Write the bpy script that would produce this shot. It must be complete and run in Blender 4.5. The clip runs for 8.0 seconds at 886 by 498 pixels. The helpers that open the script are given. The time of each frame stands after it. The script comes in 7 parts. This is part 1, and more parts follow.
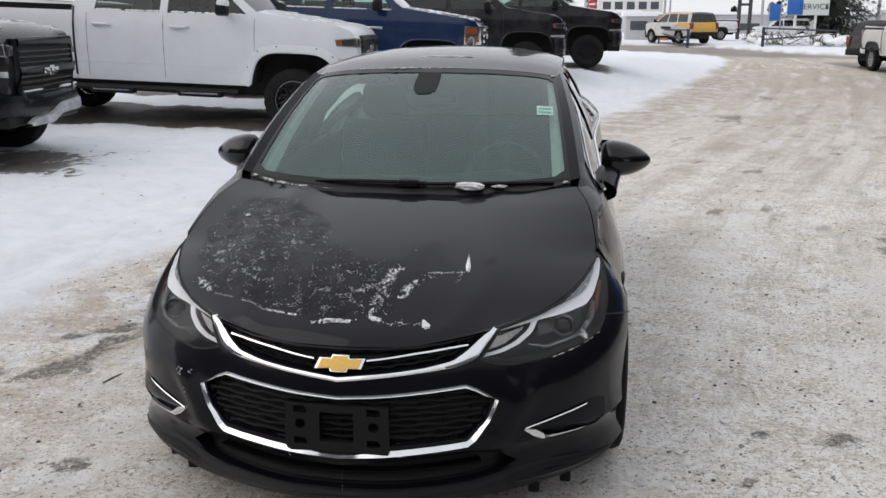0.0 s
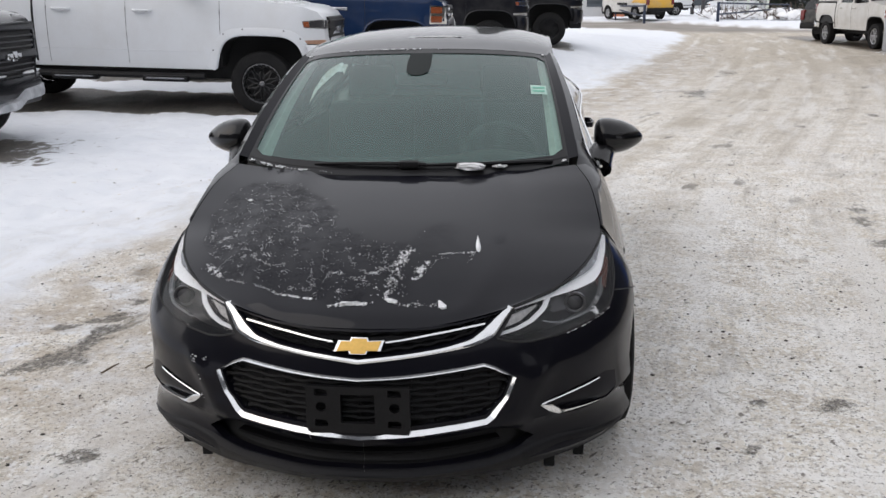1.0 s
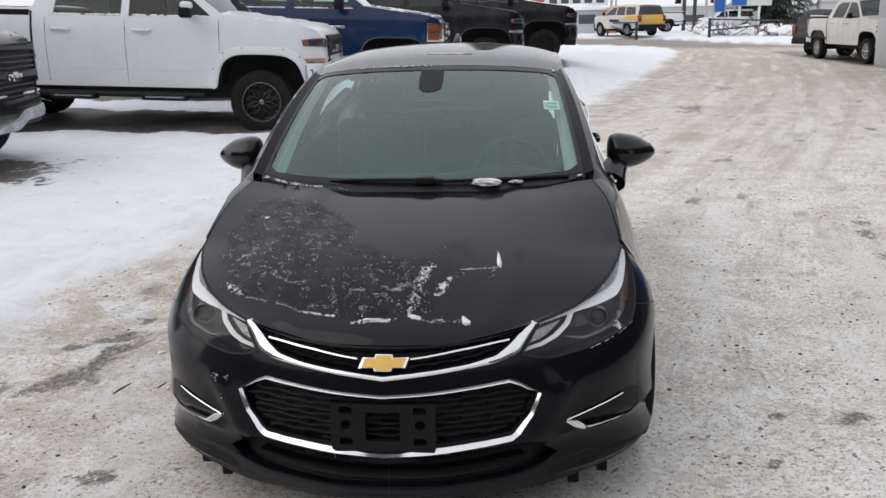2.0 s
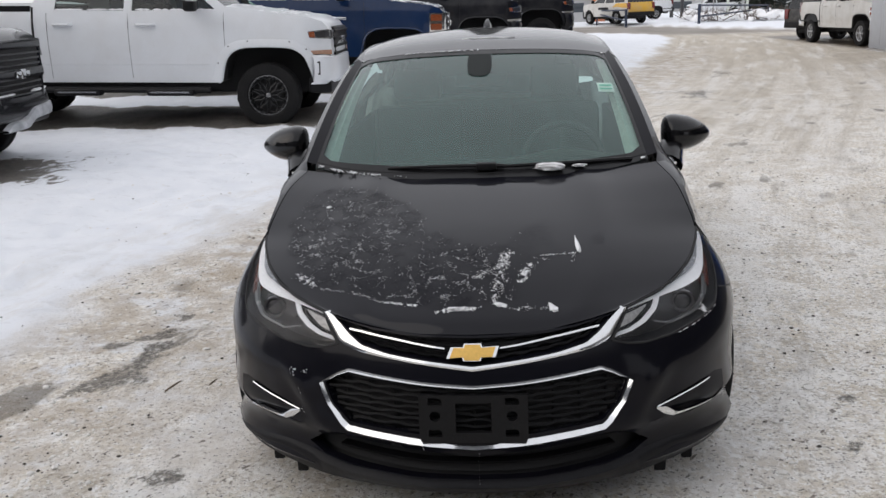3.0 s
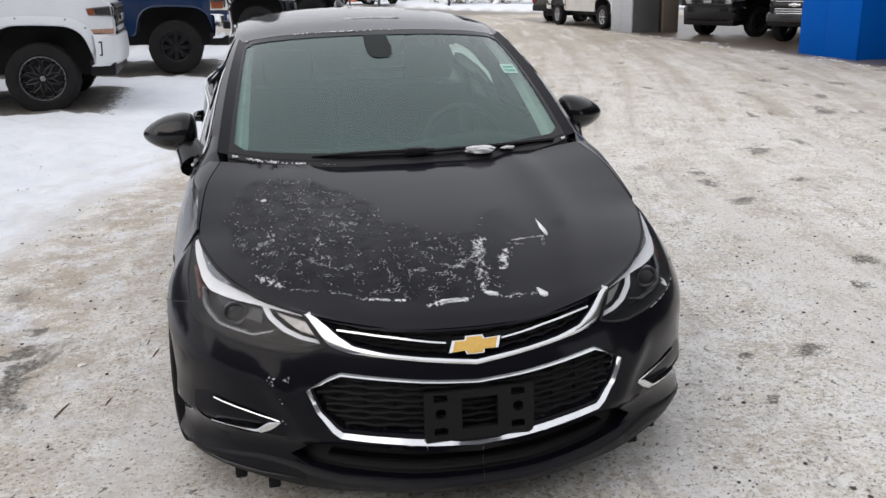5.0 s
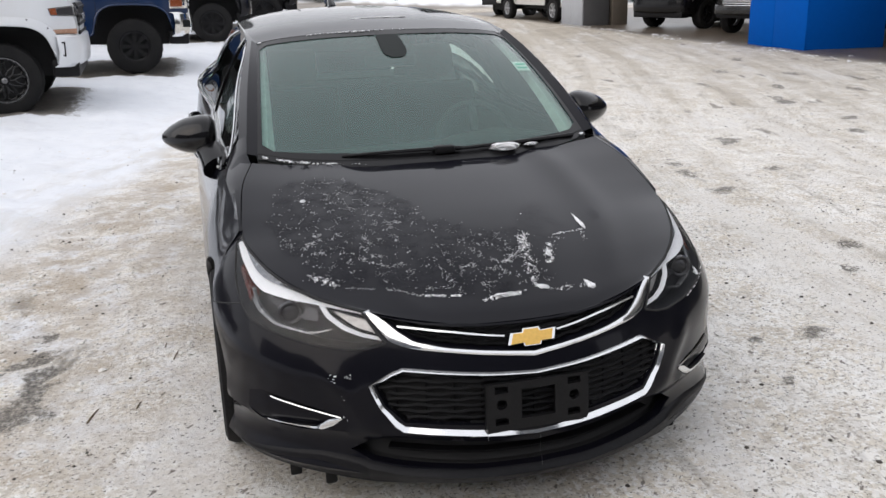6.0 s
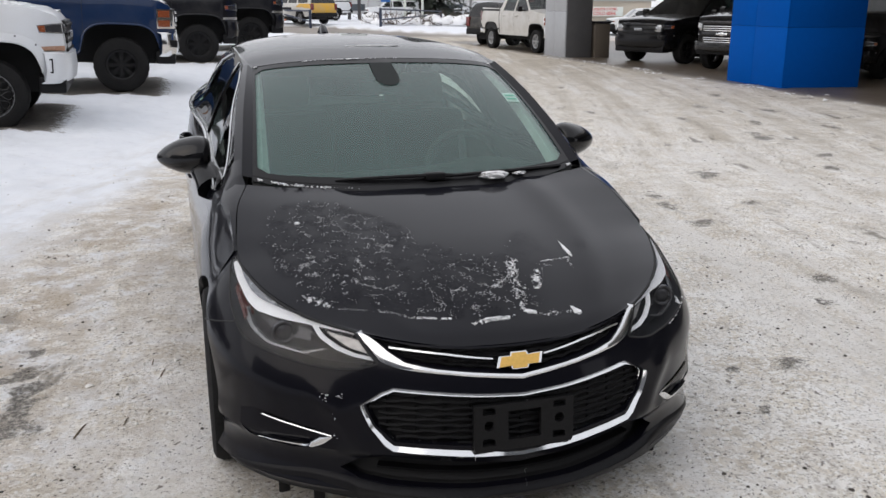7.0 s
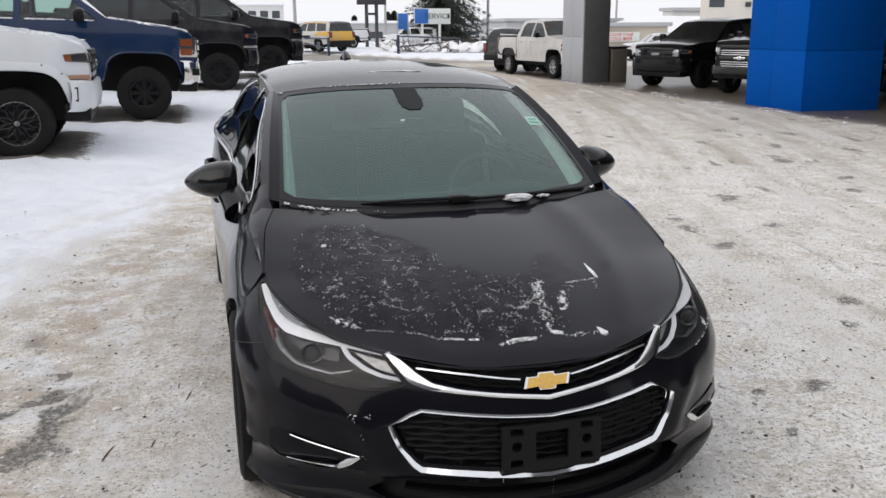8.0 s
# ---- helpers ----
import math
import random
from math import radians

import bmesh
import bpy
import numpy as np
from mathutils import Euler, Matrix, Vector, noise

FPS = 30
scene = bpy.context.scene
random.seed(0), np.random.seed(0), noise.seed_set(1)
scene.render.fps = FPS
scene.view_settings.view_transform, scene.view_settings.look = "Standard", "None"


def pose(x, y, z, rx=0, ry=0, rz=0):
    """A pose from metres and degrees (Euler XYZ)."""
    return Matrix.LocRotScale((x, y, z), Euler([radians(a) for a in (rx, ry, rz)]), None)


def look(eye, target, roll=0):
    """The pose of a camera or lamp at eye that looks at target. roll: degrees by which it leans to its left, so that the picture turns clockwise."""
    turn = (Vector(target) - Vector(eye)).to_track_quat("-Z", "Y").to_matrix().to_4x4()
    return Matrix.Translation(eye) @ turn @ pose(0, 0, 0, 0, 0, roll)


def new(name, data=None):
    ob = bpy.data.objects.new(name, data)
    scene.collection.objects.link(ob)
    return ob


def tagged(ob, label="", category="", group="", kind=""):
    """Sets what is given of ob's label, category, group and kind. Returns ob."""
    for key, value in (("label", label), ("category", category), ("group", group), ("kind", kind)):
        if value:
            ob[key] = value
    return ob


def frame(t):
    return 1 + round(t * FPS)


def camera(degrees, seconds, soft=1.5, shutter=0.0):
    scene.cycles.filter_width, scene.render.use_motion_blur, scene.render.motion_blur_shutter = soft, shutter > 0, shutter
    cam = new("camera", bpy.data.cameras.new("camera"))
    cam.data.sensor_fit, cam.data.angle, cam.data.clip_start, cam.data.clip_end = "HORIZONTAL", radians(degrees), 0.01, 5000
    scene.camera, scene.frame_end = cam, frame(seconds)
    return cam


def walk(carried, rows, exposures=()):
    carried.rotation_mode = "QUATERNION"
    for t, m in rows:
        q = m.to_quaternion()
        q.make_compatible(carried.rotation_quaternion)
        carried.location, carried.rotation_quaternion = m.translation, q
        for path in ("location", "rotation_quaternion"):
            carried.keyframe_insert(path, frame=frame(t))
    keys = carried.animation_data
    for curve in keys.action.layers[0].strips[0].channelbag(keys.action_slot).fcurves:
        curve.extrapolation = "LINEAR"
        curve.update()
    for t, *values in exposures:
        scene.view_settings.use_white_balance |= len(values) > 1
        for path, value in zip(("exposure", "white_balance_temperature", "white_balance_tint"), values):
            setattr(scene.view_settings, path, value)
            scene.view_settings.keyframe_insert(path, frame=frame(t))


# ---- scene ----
from mathutils.geometry import delaunay_2d_cdt

cam = camera(52.8, 8.0, soft=1.5)
EXPOSURES = [(0, 0.13, 6500, 12.2), (1, 0.27, 6500, 12.2), (2.5, 0.17, 6500, 12.2), (3, 0.15, 6500, 12.2), (4, 0.22, 6500, 12.2), (4.5, 0.25, 6500, 12.2), (6, 0.44, 6500, 12.2), (6.5, 0.36, 6500, 12.2), (7, 0.19, 6500, 12.2), (7.5, 0.19, 6500, 12.2), (8, 0.24, 6500, 12.2)]
PATH = [
    (0, (0.677, -2.396, 1.594), (0.39, -0.48, 1.099), 0.0),
    (0.5, (0.596, -2.414, 1.596), (0.345, -0.501, 1.072), -0.2),
    (1, (0.516, -2.437, 1.602), (0.317, -0.522, 1.064), -0.8),
    (2.5, (0.315, -2.437, 1.586), (0.135, -0.506, 1.097), -1.4),
    (3, (0.132, -2.391, 1.568), (-0.031, -0.467, 1.049), -2.3),
    (3.5, (-0.026, -2.377, 1.585), (-0.078, -0.453, 1.044), -1.7),
    (4, (-0.247, -2.389, 1.588), (-0.167, -0.471, 1.027), -2.0),
    (4.5, (-0.402, -2.315, 1.585), (-0.144, -0.412, 1.028), -1.6),
    (4.7, (-0.447, -2.247, 1.579), (-0.135, -0.353, 1.015), -1.3),
    (6, (-0.852, -2.226, 1.614), (-0.367, -0.378, 1.025), -1.6),
    (6.5, (-0.888, -2.258, 1.622), (-0.368, -0.409, 1.066), -1.1),
    (7, (-0.914, -2.288, 1.632), (-0.376, -0.437, 1.098), 0.2),
    (7.5, (-0.93, -2.297, 1.632), (-0.375, -0.442, 1.133), 0.3),
    (8, (-0.948, -2.303, 1.626), (-0.444, -0.428, 1.147), -0.3),
]
walk(cam, [(t, look(eye, target, roll)) for t, eye, target, roll in PATH], EXPOSURES)

# ---------- light ----------
SUN_EL, SUN_AZ = radians(34), radians(245)
world = bpy.data.worlds.new("overcast_sky")
scene.world = world
world.use_nodes = True
wn, wl = world.node_tree.nodes, world.node_tree.links
sky = wn.new("ShaderNodeTexSky")
sky.sky_type, sky.sun_disc, sky.sun_elevation, sky.sun_rotation = "NISHITA", False, SUN_EL, SUN_AZ
sky.dust_density, sky.air_density = 4.0, 1.0
cloud = wn.new("ShaderNodeMix")
cloud.data_type = "RGBA"
cloud.inputs[0].default_value = 0.88
cloud.inputs[7].default_value = (7.35, 7.5, 7.75, 1)
wl.new(sky.outputs[0], cloud.inputs[6])
wl.new(cloud.outputs[2], wn["Background"].inputs[0])
wn["Background"].inputs[1].default_value = 0.12
sun = new("sun", bpy.data.lights.new("sun", "SUN"))
sun.data.energy, sun.data.angle, sun.data.color = 0.8, radians(75), (1.0, 0.95, 0.88)
sun.matrix_world = look((0, 0, 20), (20 * math.sin(SUN_AZ) * -1, 20 * math.cos(SUN_AZ) * -1, 20 - 20 * math.tan(SUN_EL)))


# ---------- materials ----------
def material(name):
    m = bpy.data.materials.new(name)
    m.use_nodes = True
    nt = m.node_tree
    return m, nt.nodes, nt.links, nt.nodes["Principled BSDF"]


def simple(name, color, rough=0.5, metal=0.0, coat=0.0, grain=0.12, scale=40.0, bump=0.0, spec=0.5, emit=0.0, dirt=None, dirt_scale=3.0, dirt_amount=0.4):
    """A plain surface with fine grain and, where given, a second scale of dirt."""
    m, n, l, b = material(name)
    tc = n.new("ShaderNodeTexCoord")
    nz = n.new("ShaderNodeTexNoise")
    nz.inputs["Scale"].default_value, nz.inputs["Detail"].default_value = scale, 6
    l.new(tc.outputs["Object"], nz.inputs["Vector"])
    ramp = n.new("ShaderNodeMapRange")
    ramp.inputs[1].default_value, ramp.inputs[2].default_value = 0.3, 0.7
    ramp.inputs[3].default_value, ramp.inputs[4].default_value = 1 - grain, 1 + grain
    l.new(nz.outputs["Fac"], ramp.inputs[0])
    mul = n.new("ShaderNodeVectorMath")
    mul.operation = "SCALE"
    mul.inputs[0].default_value = color
    l.new(ramp.outputs[0], mul.inputs["Scale"])
    out = mul.outputs[0]
    if dirt:
        d = n.new("ShaderNodeTexNoise")
        d.inputs["Scale"].default_value, d.inputs["Detail"].default_value, d.inputs["Roughness"].default_value = dirt_scale, 8, 0.65
        l.new(tc.outputs["Object"], d.inputs["Vector"])
        dr = n.new("ShaderNodeMapRange")
        dr.inputs[1].default_value, dr.inputs[2].default_value = 0.42, 0.68
        dr.inputs[3].default_value, dr.inputs[4].default_value = 0, dirt_amount
        l.new(d.outputs["Fac"], dr.inputs[0])
        mx = n.new("ShaderNodeMix")
        mx.data_type = "RGBA"
        mx.inputs[7].default_value = (*dirt, 1)
        l.new(dr.outputs[0], mx.inputs[0])
        l.new(out, mx.inputs[6])
        out = mx.outputs[2]
    l.new(out, b.inputs["Base Color"])
    rr = n.new("ShaderNodeMapRange")
    rr.inputs[3].default_value, rr.inputs[4].default_value = max(rough - 0.06, 0.02), min(rough + 0.08, 1)
    l.new(nz.outputs["Fac"], rr.inputs[0])
    l.new(rr.outputs[0], b.inputs["Roughness"])
    b.inputs["Metallic"].default_value = metal
    b.inputs["Coat Weight"].default_value = coat
    b.inputs["Coat Roughness"].default_value = 0.04
    b.inputs["Specular IOR Level"].default_value = spec
    if bump:
        bp = n.new("ShaderNodeBump")
        bp.inputs["Strength"].default_value, bp.inputs["Distance"].default_value = bump, 0.01
        l.new(nz.outputs["Fac"], bp.inputs["Height"])
        l.new(bp.outputs[0], b.inputs["Normal"])
    if emit:
        b.inputs["Emission Color"].default_value, b.inputs["Emission Strength"].default_value = (*color, 1), emit
    return m


def glass(name, tint, gloss=1.0, rough=0.02, film=0.0, film_color=(0.5, 0.55, 0.53)):
    """A thin pane: tinted see-through, a Fresnel mirror on it, and a diffuse film where given."""
    m, n, l, b = material(name)
    n.remove(b)
    tr = n.new("ShaderNodeBsdfTransparent")
    tr.inputs[0].default_value = (*tint, 1)
    gl = n.new("ShaderNodeBsdfGlossy")
    gl.inputs["Roughness"].default_value = rough
    fr = n.new("ShaderNodeFresnel")
    fr.inputs[0].default_value = 1.5
    mm = n.new("ShaderNodeMath")
    mm.operation, mm.use_clamp = "MULTIPLY", True
    mm.inputs[1].default_value = 1.7 * gloss
    l.new(fr.outputs[0], mm.inputs[0])
    base = tr.outputs[0]
    if film:
        df = n.new("ShaderNodeBsdfDiffuse")
        df.inputs[0].default_value = (*film_color, 1)
        nz = n.new("ShaderNodeTexNoise")
        nz.inputs["Scale"].default_value, nz.inputs["Detail"].default_value = 3.0, 8
        tc = n.new("ShaderNodeTexCoord")
        l.new(tc.outputs["Object"], nz.inputs["Vector"])
        mr = n.new("ShaderNodeMapRange")
        mr.inputs[3].default_value, mr.inputs[4].default_value = film * 0.7, film * 1.3
        l.new(nz.outputs["Fac"], mr.inputs[0])
        fm = n.new("ShaderNodeMixShader")
        l.new(mr.outputs[0], fm.inputs[0])
        l.new(base, fm.inputs[1])
        l.new(df.outputs[0], fm.inputs[2])
        base = fm.outputs[0]
    mx = n.new("ShaderNodeMixShader")
    l.new(mm.outputs[0], mx.inputs[0])
    l.new(base, mx.inputs[1])
    l.new(gl.outputs[0], mx.inputs[2])
    l.new(mx.outputs[0], n["Material Output"].inputs[0])
    return m


CHROME = simple("chrome", (0.78, 0.79, 0.8), 0.12, 1.0, grain=0.04, dirt=(0.5, 0.5, 0.5), dirt_scale=20, dirt_amount=0.25)
GOLD = simple("gold_badge", (0.75, 0.47, 0.12), 0.4, 0.35, grain=0.08, scale=120)
PLASTIC = simple("black_plastic", (0.010, 0.010, 0.011), 0.42, spec=0.16, grain=0.25, scale=150)
GLOSSBLACK = simple("gloss_black_trim", (0.005, 0.005, 0.006), 0.16, coat=0.6, spec=0.2, grain=0.1)
GLOSSBLACK.node_tree.nodes["Principled BSDF"].inputs["Coat IOR"].default_value = 1.36
MESHBLACK = simple("grille_plastic", (0.007, 0.007, 0.008), 0.42, spec=0.12, grain=0.2)
CAVITY = simple("dark_cavity", (0.015, 0.015, 0.016), 0.8)
RUBBER = simple("tyre_rubber", (0.012, 0.012, 0.0125), 0.75, spec=0.12, grain=0.25, scale=60, dirt=(0.08, 0.077, 0.073), dirt_scale=5, dirt_amount=0.08)
ALLOY = simple("alloy", (0.45, 0.45, 0.46), 0.35, 0.8)
STUDLIP = simple("worn_rim_lip", (0.20, 0.20, 0.205), 0.35, 0.7)
BLACKRIM = simple("black_rim", (0.012, 0.012, 0.013), 0.25, coat=0.12, spec=0.2)
# The teal film paints in the veil of reflected sky and cabin light.
WINDSHIELD = glass("windshield_glass", (0.56, 0.78, 0.71), 0.85, film=0.14, film_color=(0.28, 0.51, 0.48))
TINTED = glass("tinted_glass", (0.10, 0.13, 0.13), 1.0)
CLEARGLASS = glass("side_glass", (0.55, 0.70, 0.66), 1.0)
LENS = glass("lamp_lens", (0.96, 0.965, 0.97), 0.3, film=0.01, film_color=(0.55, 0.57, 0.6))
PRIVACY = glass("privacy_glass", (0.03, 0.042, 0.04), 0.7)
SEDANGLASS = glass("sedan_side_glass", (0.13, 0.17, 0.165), 0.8)
CLOTH = simple("seat_cloth", (0.035, 0.036, 0.038), 0.9, grain=0.3, scale=200)
DASH = simple("dashboard_vinyl", (0.03, 0.031, 0.032), 0.65, grain=0.2, scale=200)
LINER = simple("headliner", (0.16, 0.16, 0.155), 0.95)
AMBER = simple("amber_lens", (0.24, 0.06, 0.02), 0.25, coat=0.4)
RED = simple("red_lens", (0.13, 0.008, 0.008), 0.2, coat=0.6)
REDGLOW = simple("lit_brake_lamp", (0.9, 0.08, 0.03), 0.3, emit=3.0)
WHITEPLASTIC = simple("lamp_reflector", (0.42, 0.43, 0.44), 0.2, 0.8)
MARKER = simple("dim_red_marker", (0.075, 0.016, 0.010), 0.25, coat=0.3)
SATIN = simple("satin_silver", (0.93, 0.94, 0.96), 0.4, 0.0, grain=0.03)
BROWGREY = simple("grey_lamp_bezel", (0.30, 0.31, 0.33), 0.25, 0.6, grain=0.03)
TURNGREY = simple("smoked_reflector", (0.40, 0.39, 0.385), 0.3, 0.4, scale=90, grain=0.3)
DARKLAMP = simple("dark_lamp_housing", (0.05, 0.05, 0.055), 0.2, 0.3)
LAMPBOWL = simple("smoky_lamp_bowl", (0.020, 0.021, 0.024), 0.5, 0.0, spec=0.12, grain=0.1)
LAMPSILVER = simple("dim_silver_reflector", (0.20, 0.205, 0.215), 0.25, 0.6, grain=0.05)
LIPBLACK = simple("satin_black_lip", (0.0075, 0.0075, 0.009), 0.45, coat=0.06, spec=0.12, grain=0.2, scale=90)
PEACH = simple("peach_turn_lamp", (0.42, 0.24, 0.16), 0.25, coat=0.4)


def paint(name, color, dirt=(0.3, 0.29, 0.27), amount=0.25, flake=0.0, rough=0.3, coat=0.35):
    return simple(name, color, rough, flake, coat=coat, spec=0.15, grain=0.05, scale=300, dirt=dirt, dirt_scale=2.5, dirt_amount=amount)


BLUEPAINT = paint("blue_paint", (0.008, 0.024, 0.072), amount=0.03, rough=0.22, coat=0.5)
WHITEPAINT = paint("white_paint", (0.69, 0.712, 0.742), dirt=(0.5, 0.48, 0.45), amount=0.2)
DIRTYWHITE = paint("dirty_white_paint", (0.52, 0.515, 0.50), dirt=(0.34, 0.315, 0.275), amount=0.5)
BLACKPAINT = paint("black_truck_paint", (0.009, 0.0095, 0.0125), dirt=(0.22, 0.21, 0.20), amount=0.09, rough=0.22, coat=0.55)
BLACKPAINT.node_tree.nodes["Principled BSDF"].inputs["Coat IOR"].default_value = 1.29
DEEPBLACK = paint("deep_black_paint", (0.006, 0.006, 0.007), amount=0.01, rough=0.2, coat=0.5)
DEEPBLACK.node_tree.nodes["Principled BSDF"].inputs["Coat IOR"].default_value = 1.3
GREYTRIM = simple("dark_grey_trim", (0.016, 0.0165, 0.0175), 0.25, coat=0.5, spec=0.3)
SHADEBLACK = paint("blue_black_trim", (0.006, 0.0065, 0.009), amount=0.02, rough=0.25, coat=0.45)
SHADEBLACK.node_tree.nodes["Principled BSDF"].inputs["Coat IOR"].default_value = 1.28
SKID = simple("icy_skid_plate", (0.34, 0.355, 0.38), 0.45, 0.2, grain=0.15, scale=12, dirt=(0.8, 0.81, 0.83), dirt_scale=4, dirt_amount=0.7)
GREYSUV = paint("dark_grey_paint", (0.03, 0.03, 0.03), dirt=(0.14, 0.13, 0.12), amount=0.6)
YELLOWPAINT = paint("yellow_paint", (0.62, 0.36, 0.05), amount=0.3)


def snow_material(name, color=(0.86, 0.87, 0.89)):
    m, n, l, b = material(name)
    tc = n.new("ShaderNodeTexCoord")
    nz = n.new("ShaderNodeTexNoise")
    nz.inputs["Scale"].default_value, nz.inputs["Detail"].default_value = 25, 8
    l.new(tc.outputs["Object"], nz.inputs["Vector"])
    mx = n.new("ShaderNodeMix")
    mx.data_type = "RGBA"
    mx.inputs[6].default_value, mx.inputs[7].default_value = (*[c * 0.9 for c in color], 1), (*color, 1)
    l.new(nz.outputs["Fac"], mx.inputs[0])
    l.new(mx.outputs[2], b.inputs["Base Color"])
    b.inputs["Roughness"].default_value = 0.85
    bp = n.new("ShaderNodeBump")
    bp.inputs["Strength"].default_value, bp.inputs["Distance"].default_value = 0.5, 0.01
    l.new(nz.outputs["Fac"], bp.inputs["Height"])
    l.new(bp.outputs[0], b.inputs["Normal"])
    return m


SNOW = snow_material("snow")


# ---------- mesh helpers ----------
def thing(name, label, category, m=None, group="", kind=""):
    ob = new(name)
    ob.empty_display_size = 0.2
    if m is not None:
        ob.matrix_world = m
    return tagged(ob, label, category, group, kind)


def part(name, bm, mat, parent=None, label="", smooth=35, doubles=True):
    me = bpy.data.meshes.new(name)
    if doubles:
        bmesh.ops.remove_doubles(bm, verts=bm.verts, dist=1e-5)
    bmesh.ops.recalc_face_normals(bm, faces=bm.faces)
    bm.to_mesh(me)
    bm.free()
    if smooth:
        for p in me.polygons:
            p.use_smooth = True
        me.set_sharp_from_angle(angle=radians(smooth))
    me.materials.append(mat)
    ob = new(name, me)
    ob.parent = parent
    if label:
        tagged(ob, label)
    return ob


def box(bm, x0, x1, y0, y1, z0, z1, bevel=0.0, m=None):
    r = bmesh.ops.create_cube(bm, size=1)
    vs = r["verts"]
    for v in vs:
        v.co = Vector((x0 + (v.co.x + 0.5) * (x1 - x0), y0 + (v.co.y + 0.5) * (y1 - y0), z0 + (v.co.z + 0.5) * (z1 - z0)))
    if m is not None:
        bmesh.ops.transform(bm, matrix=m, verts=vs)
    if bevel:
        es = list({e for v in vs for e in v.link_edges})
        bmesh.ops.bevel(bm, geom=es, offset=bevel, segments=2, affect="EDGES", profile=0.5)
    return bm


def boxed(*a, **k):
    return box(bmesh.new(), *a, **k)


def lathe(bm, profile, axis="x", seg=48, centre=(0, 0, 0), ripple=None):
    """Turns (radius, along) points round an axis."""
    rings = []
    for i in range(seg):
        a = 2 * math.pi * i / seg
        ring = []
        for k, (r, h) in enumerate(profile):
            rr = r + (ripple(i, k) if ripple else 0)
            c, s = rr * math.cos(a), rr * math.sin(a)
            co = {"x": (h, c, s), "y": (c, h, s), "z": (c, s, h)}[axis]
            ring.append(bm.verts.new(Vector(co) + Vector(centre)))
        rings.append(ring)
    for i in range(seg):
        a, b = rings[i], rings[(i + 1) % seg]
        for k in range(len(profile) - 1):
            bm.faces.new((a[k], a[k + 1], b[k + 1], b[k]))
    return bm


def curve_at(pts, t):
    """Catmull-Rom through pts, t from 0 to 1 by index."""
    n = len(pts) - 1
    f = min(max(t, 0), 1) * n
    i = min(int(f), n - 1)
    f -= i
    p1, p2 = np.array(pts[i], float), np.array(pts[i + 1], float)
    p0 = np.array(pts[i - 1], float) if i else 2 * p1 - p2
    p3 = np.array(pts[i + 2], float) if i + 2 <= n else 2 * p2 - p1
    return 0.5 * (2 * p1 + (p2 - p0) * f + (2 * p0 - 5 * p1 + 4 * p2 - p3) * f * f + (3 * p1 - p0 - 3 * p2 + p3) * f ** 3)


def smooth_line(pts, n):
    return [curve_at(pts, i / (n - 1)) for i in range(n)]


def grid_bm(rows, bm=None):
    bm = bm or bmesh.new()
    vs = [[bm.verts.new(Vector(p)) for p in row] for row in rows]
    for a, b in zip(vs, vs[1:]):
        for k in range(len(a) - 1):
            bm.faces.new((a[k], a[k + 1], b[k + 1], b[k]))
    return bm


def tube(bm, pts, r, sides=8, flat=1.0, cap=True):
    """A round (or flattened) bar along pts."""
    pts = [Vector(p) for p in pts]
    rings = []
    for i, p in enumerate(pts):
        d = (pts[min(i + 1, len(pts) - 1)] - pts[max(i - 1, 0)]).normalized()
        up = Vector((0, 0, 1)) if abs(d.z) < 0.95 else Vector((0, 1, 0))
        s = d.cross(up).normalized()
        u = s.cross(d)
        rr = r[i] if isinstance(r, (list, tuple)) else r
        rings.append([bm.verts.new(p + s * rr * math.cos(2 * math.pi * k / sides) + u * rr * flat * math.sin(2 * math.pi * k / sides)) for k in range(sides)])
    for a, b in zip(rings, rings[1:]):
        for k in range(sides):
            bm.faces.new((a[k], a[(k + 1) % sides], b[(k + 1) % sides], b[k]))
    if cap:
        bm.faces.new(rings[0])
        bm.faces.new(rings[-1])
    return bm


def inside(p, poly):
    x, y = p
    c = False
    for (x1, y1), (x2, y2) in zip(poly, poly[1:] + poly[:1]):
        if (y1 > y) != (y2 > y) and x < (x2 - x1) * (y - y1) / (y2 - y1) + x1:
            c = not c
    return c


def dense(poly, step, closed=True):
    out = []
    for a, b in zip(poly, poly[1:] + (poly[:1] if closed else [])):
        n = max(1, int(math.hypot(b[0] - a[0], b[1] - a[1]) / step))
        out += [(a[0] + (b[0] - a[0]) * i / n, a[1] + (b[1] - a[1]) * i / n) for i in range(n)]
    return out if closed else out + [tuple(poly[-1])]


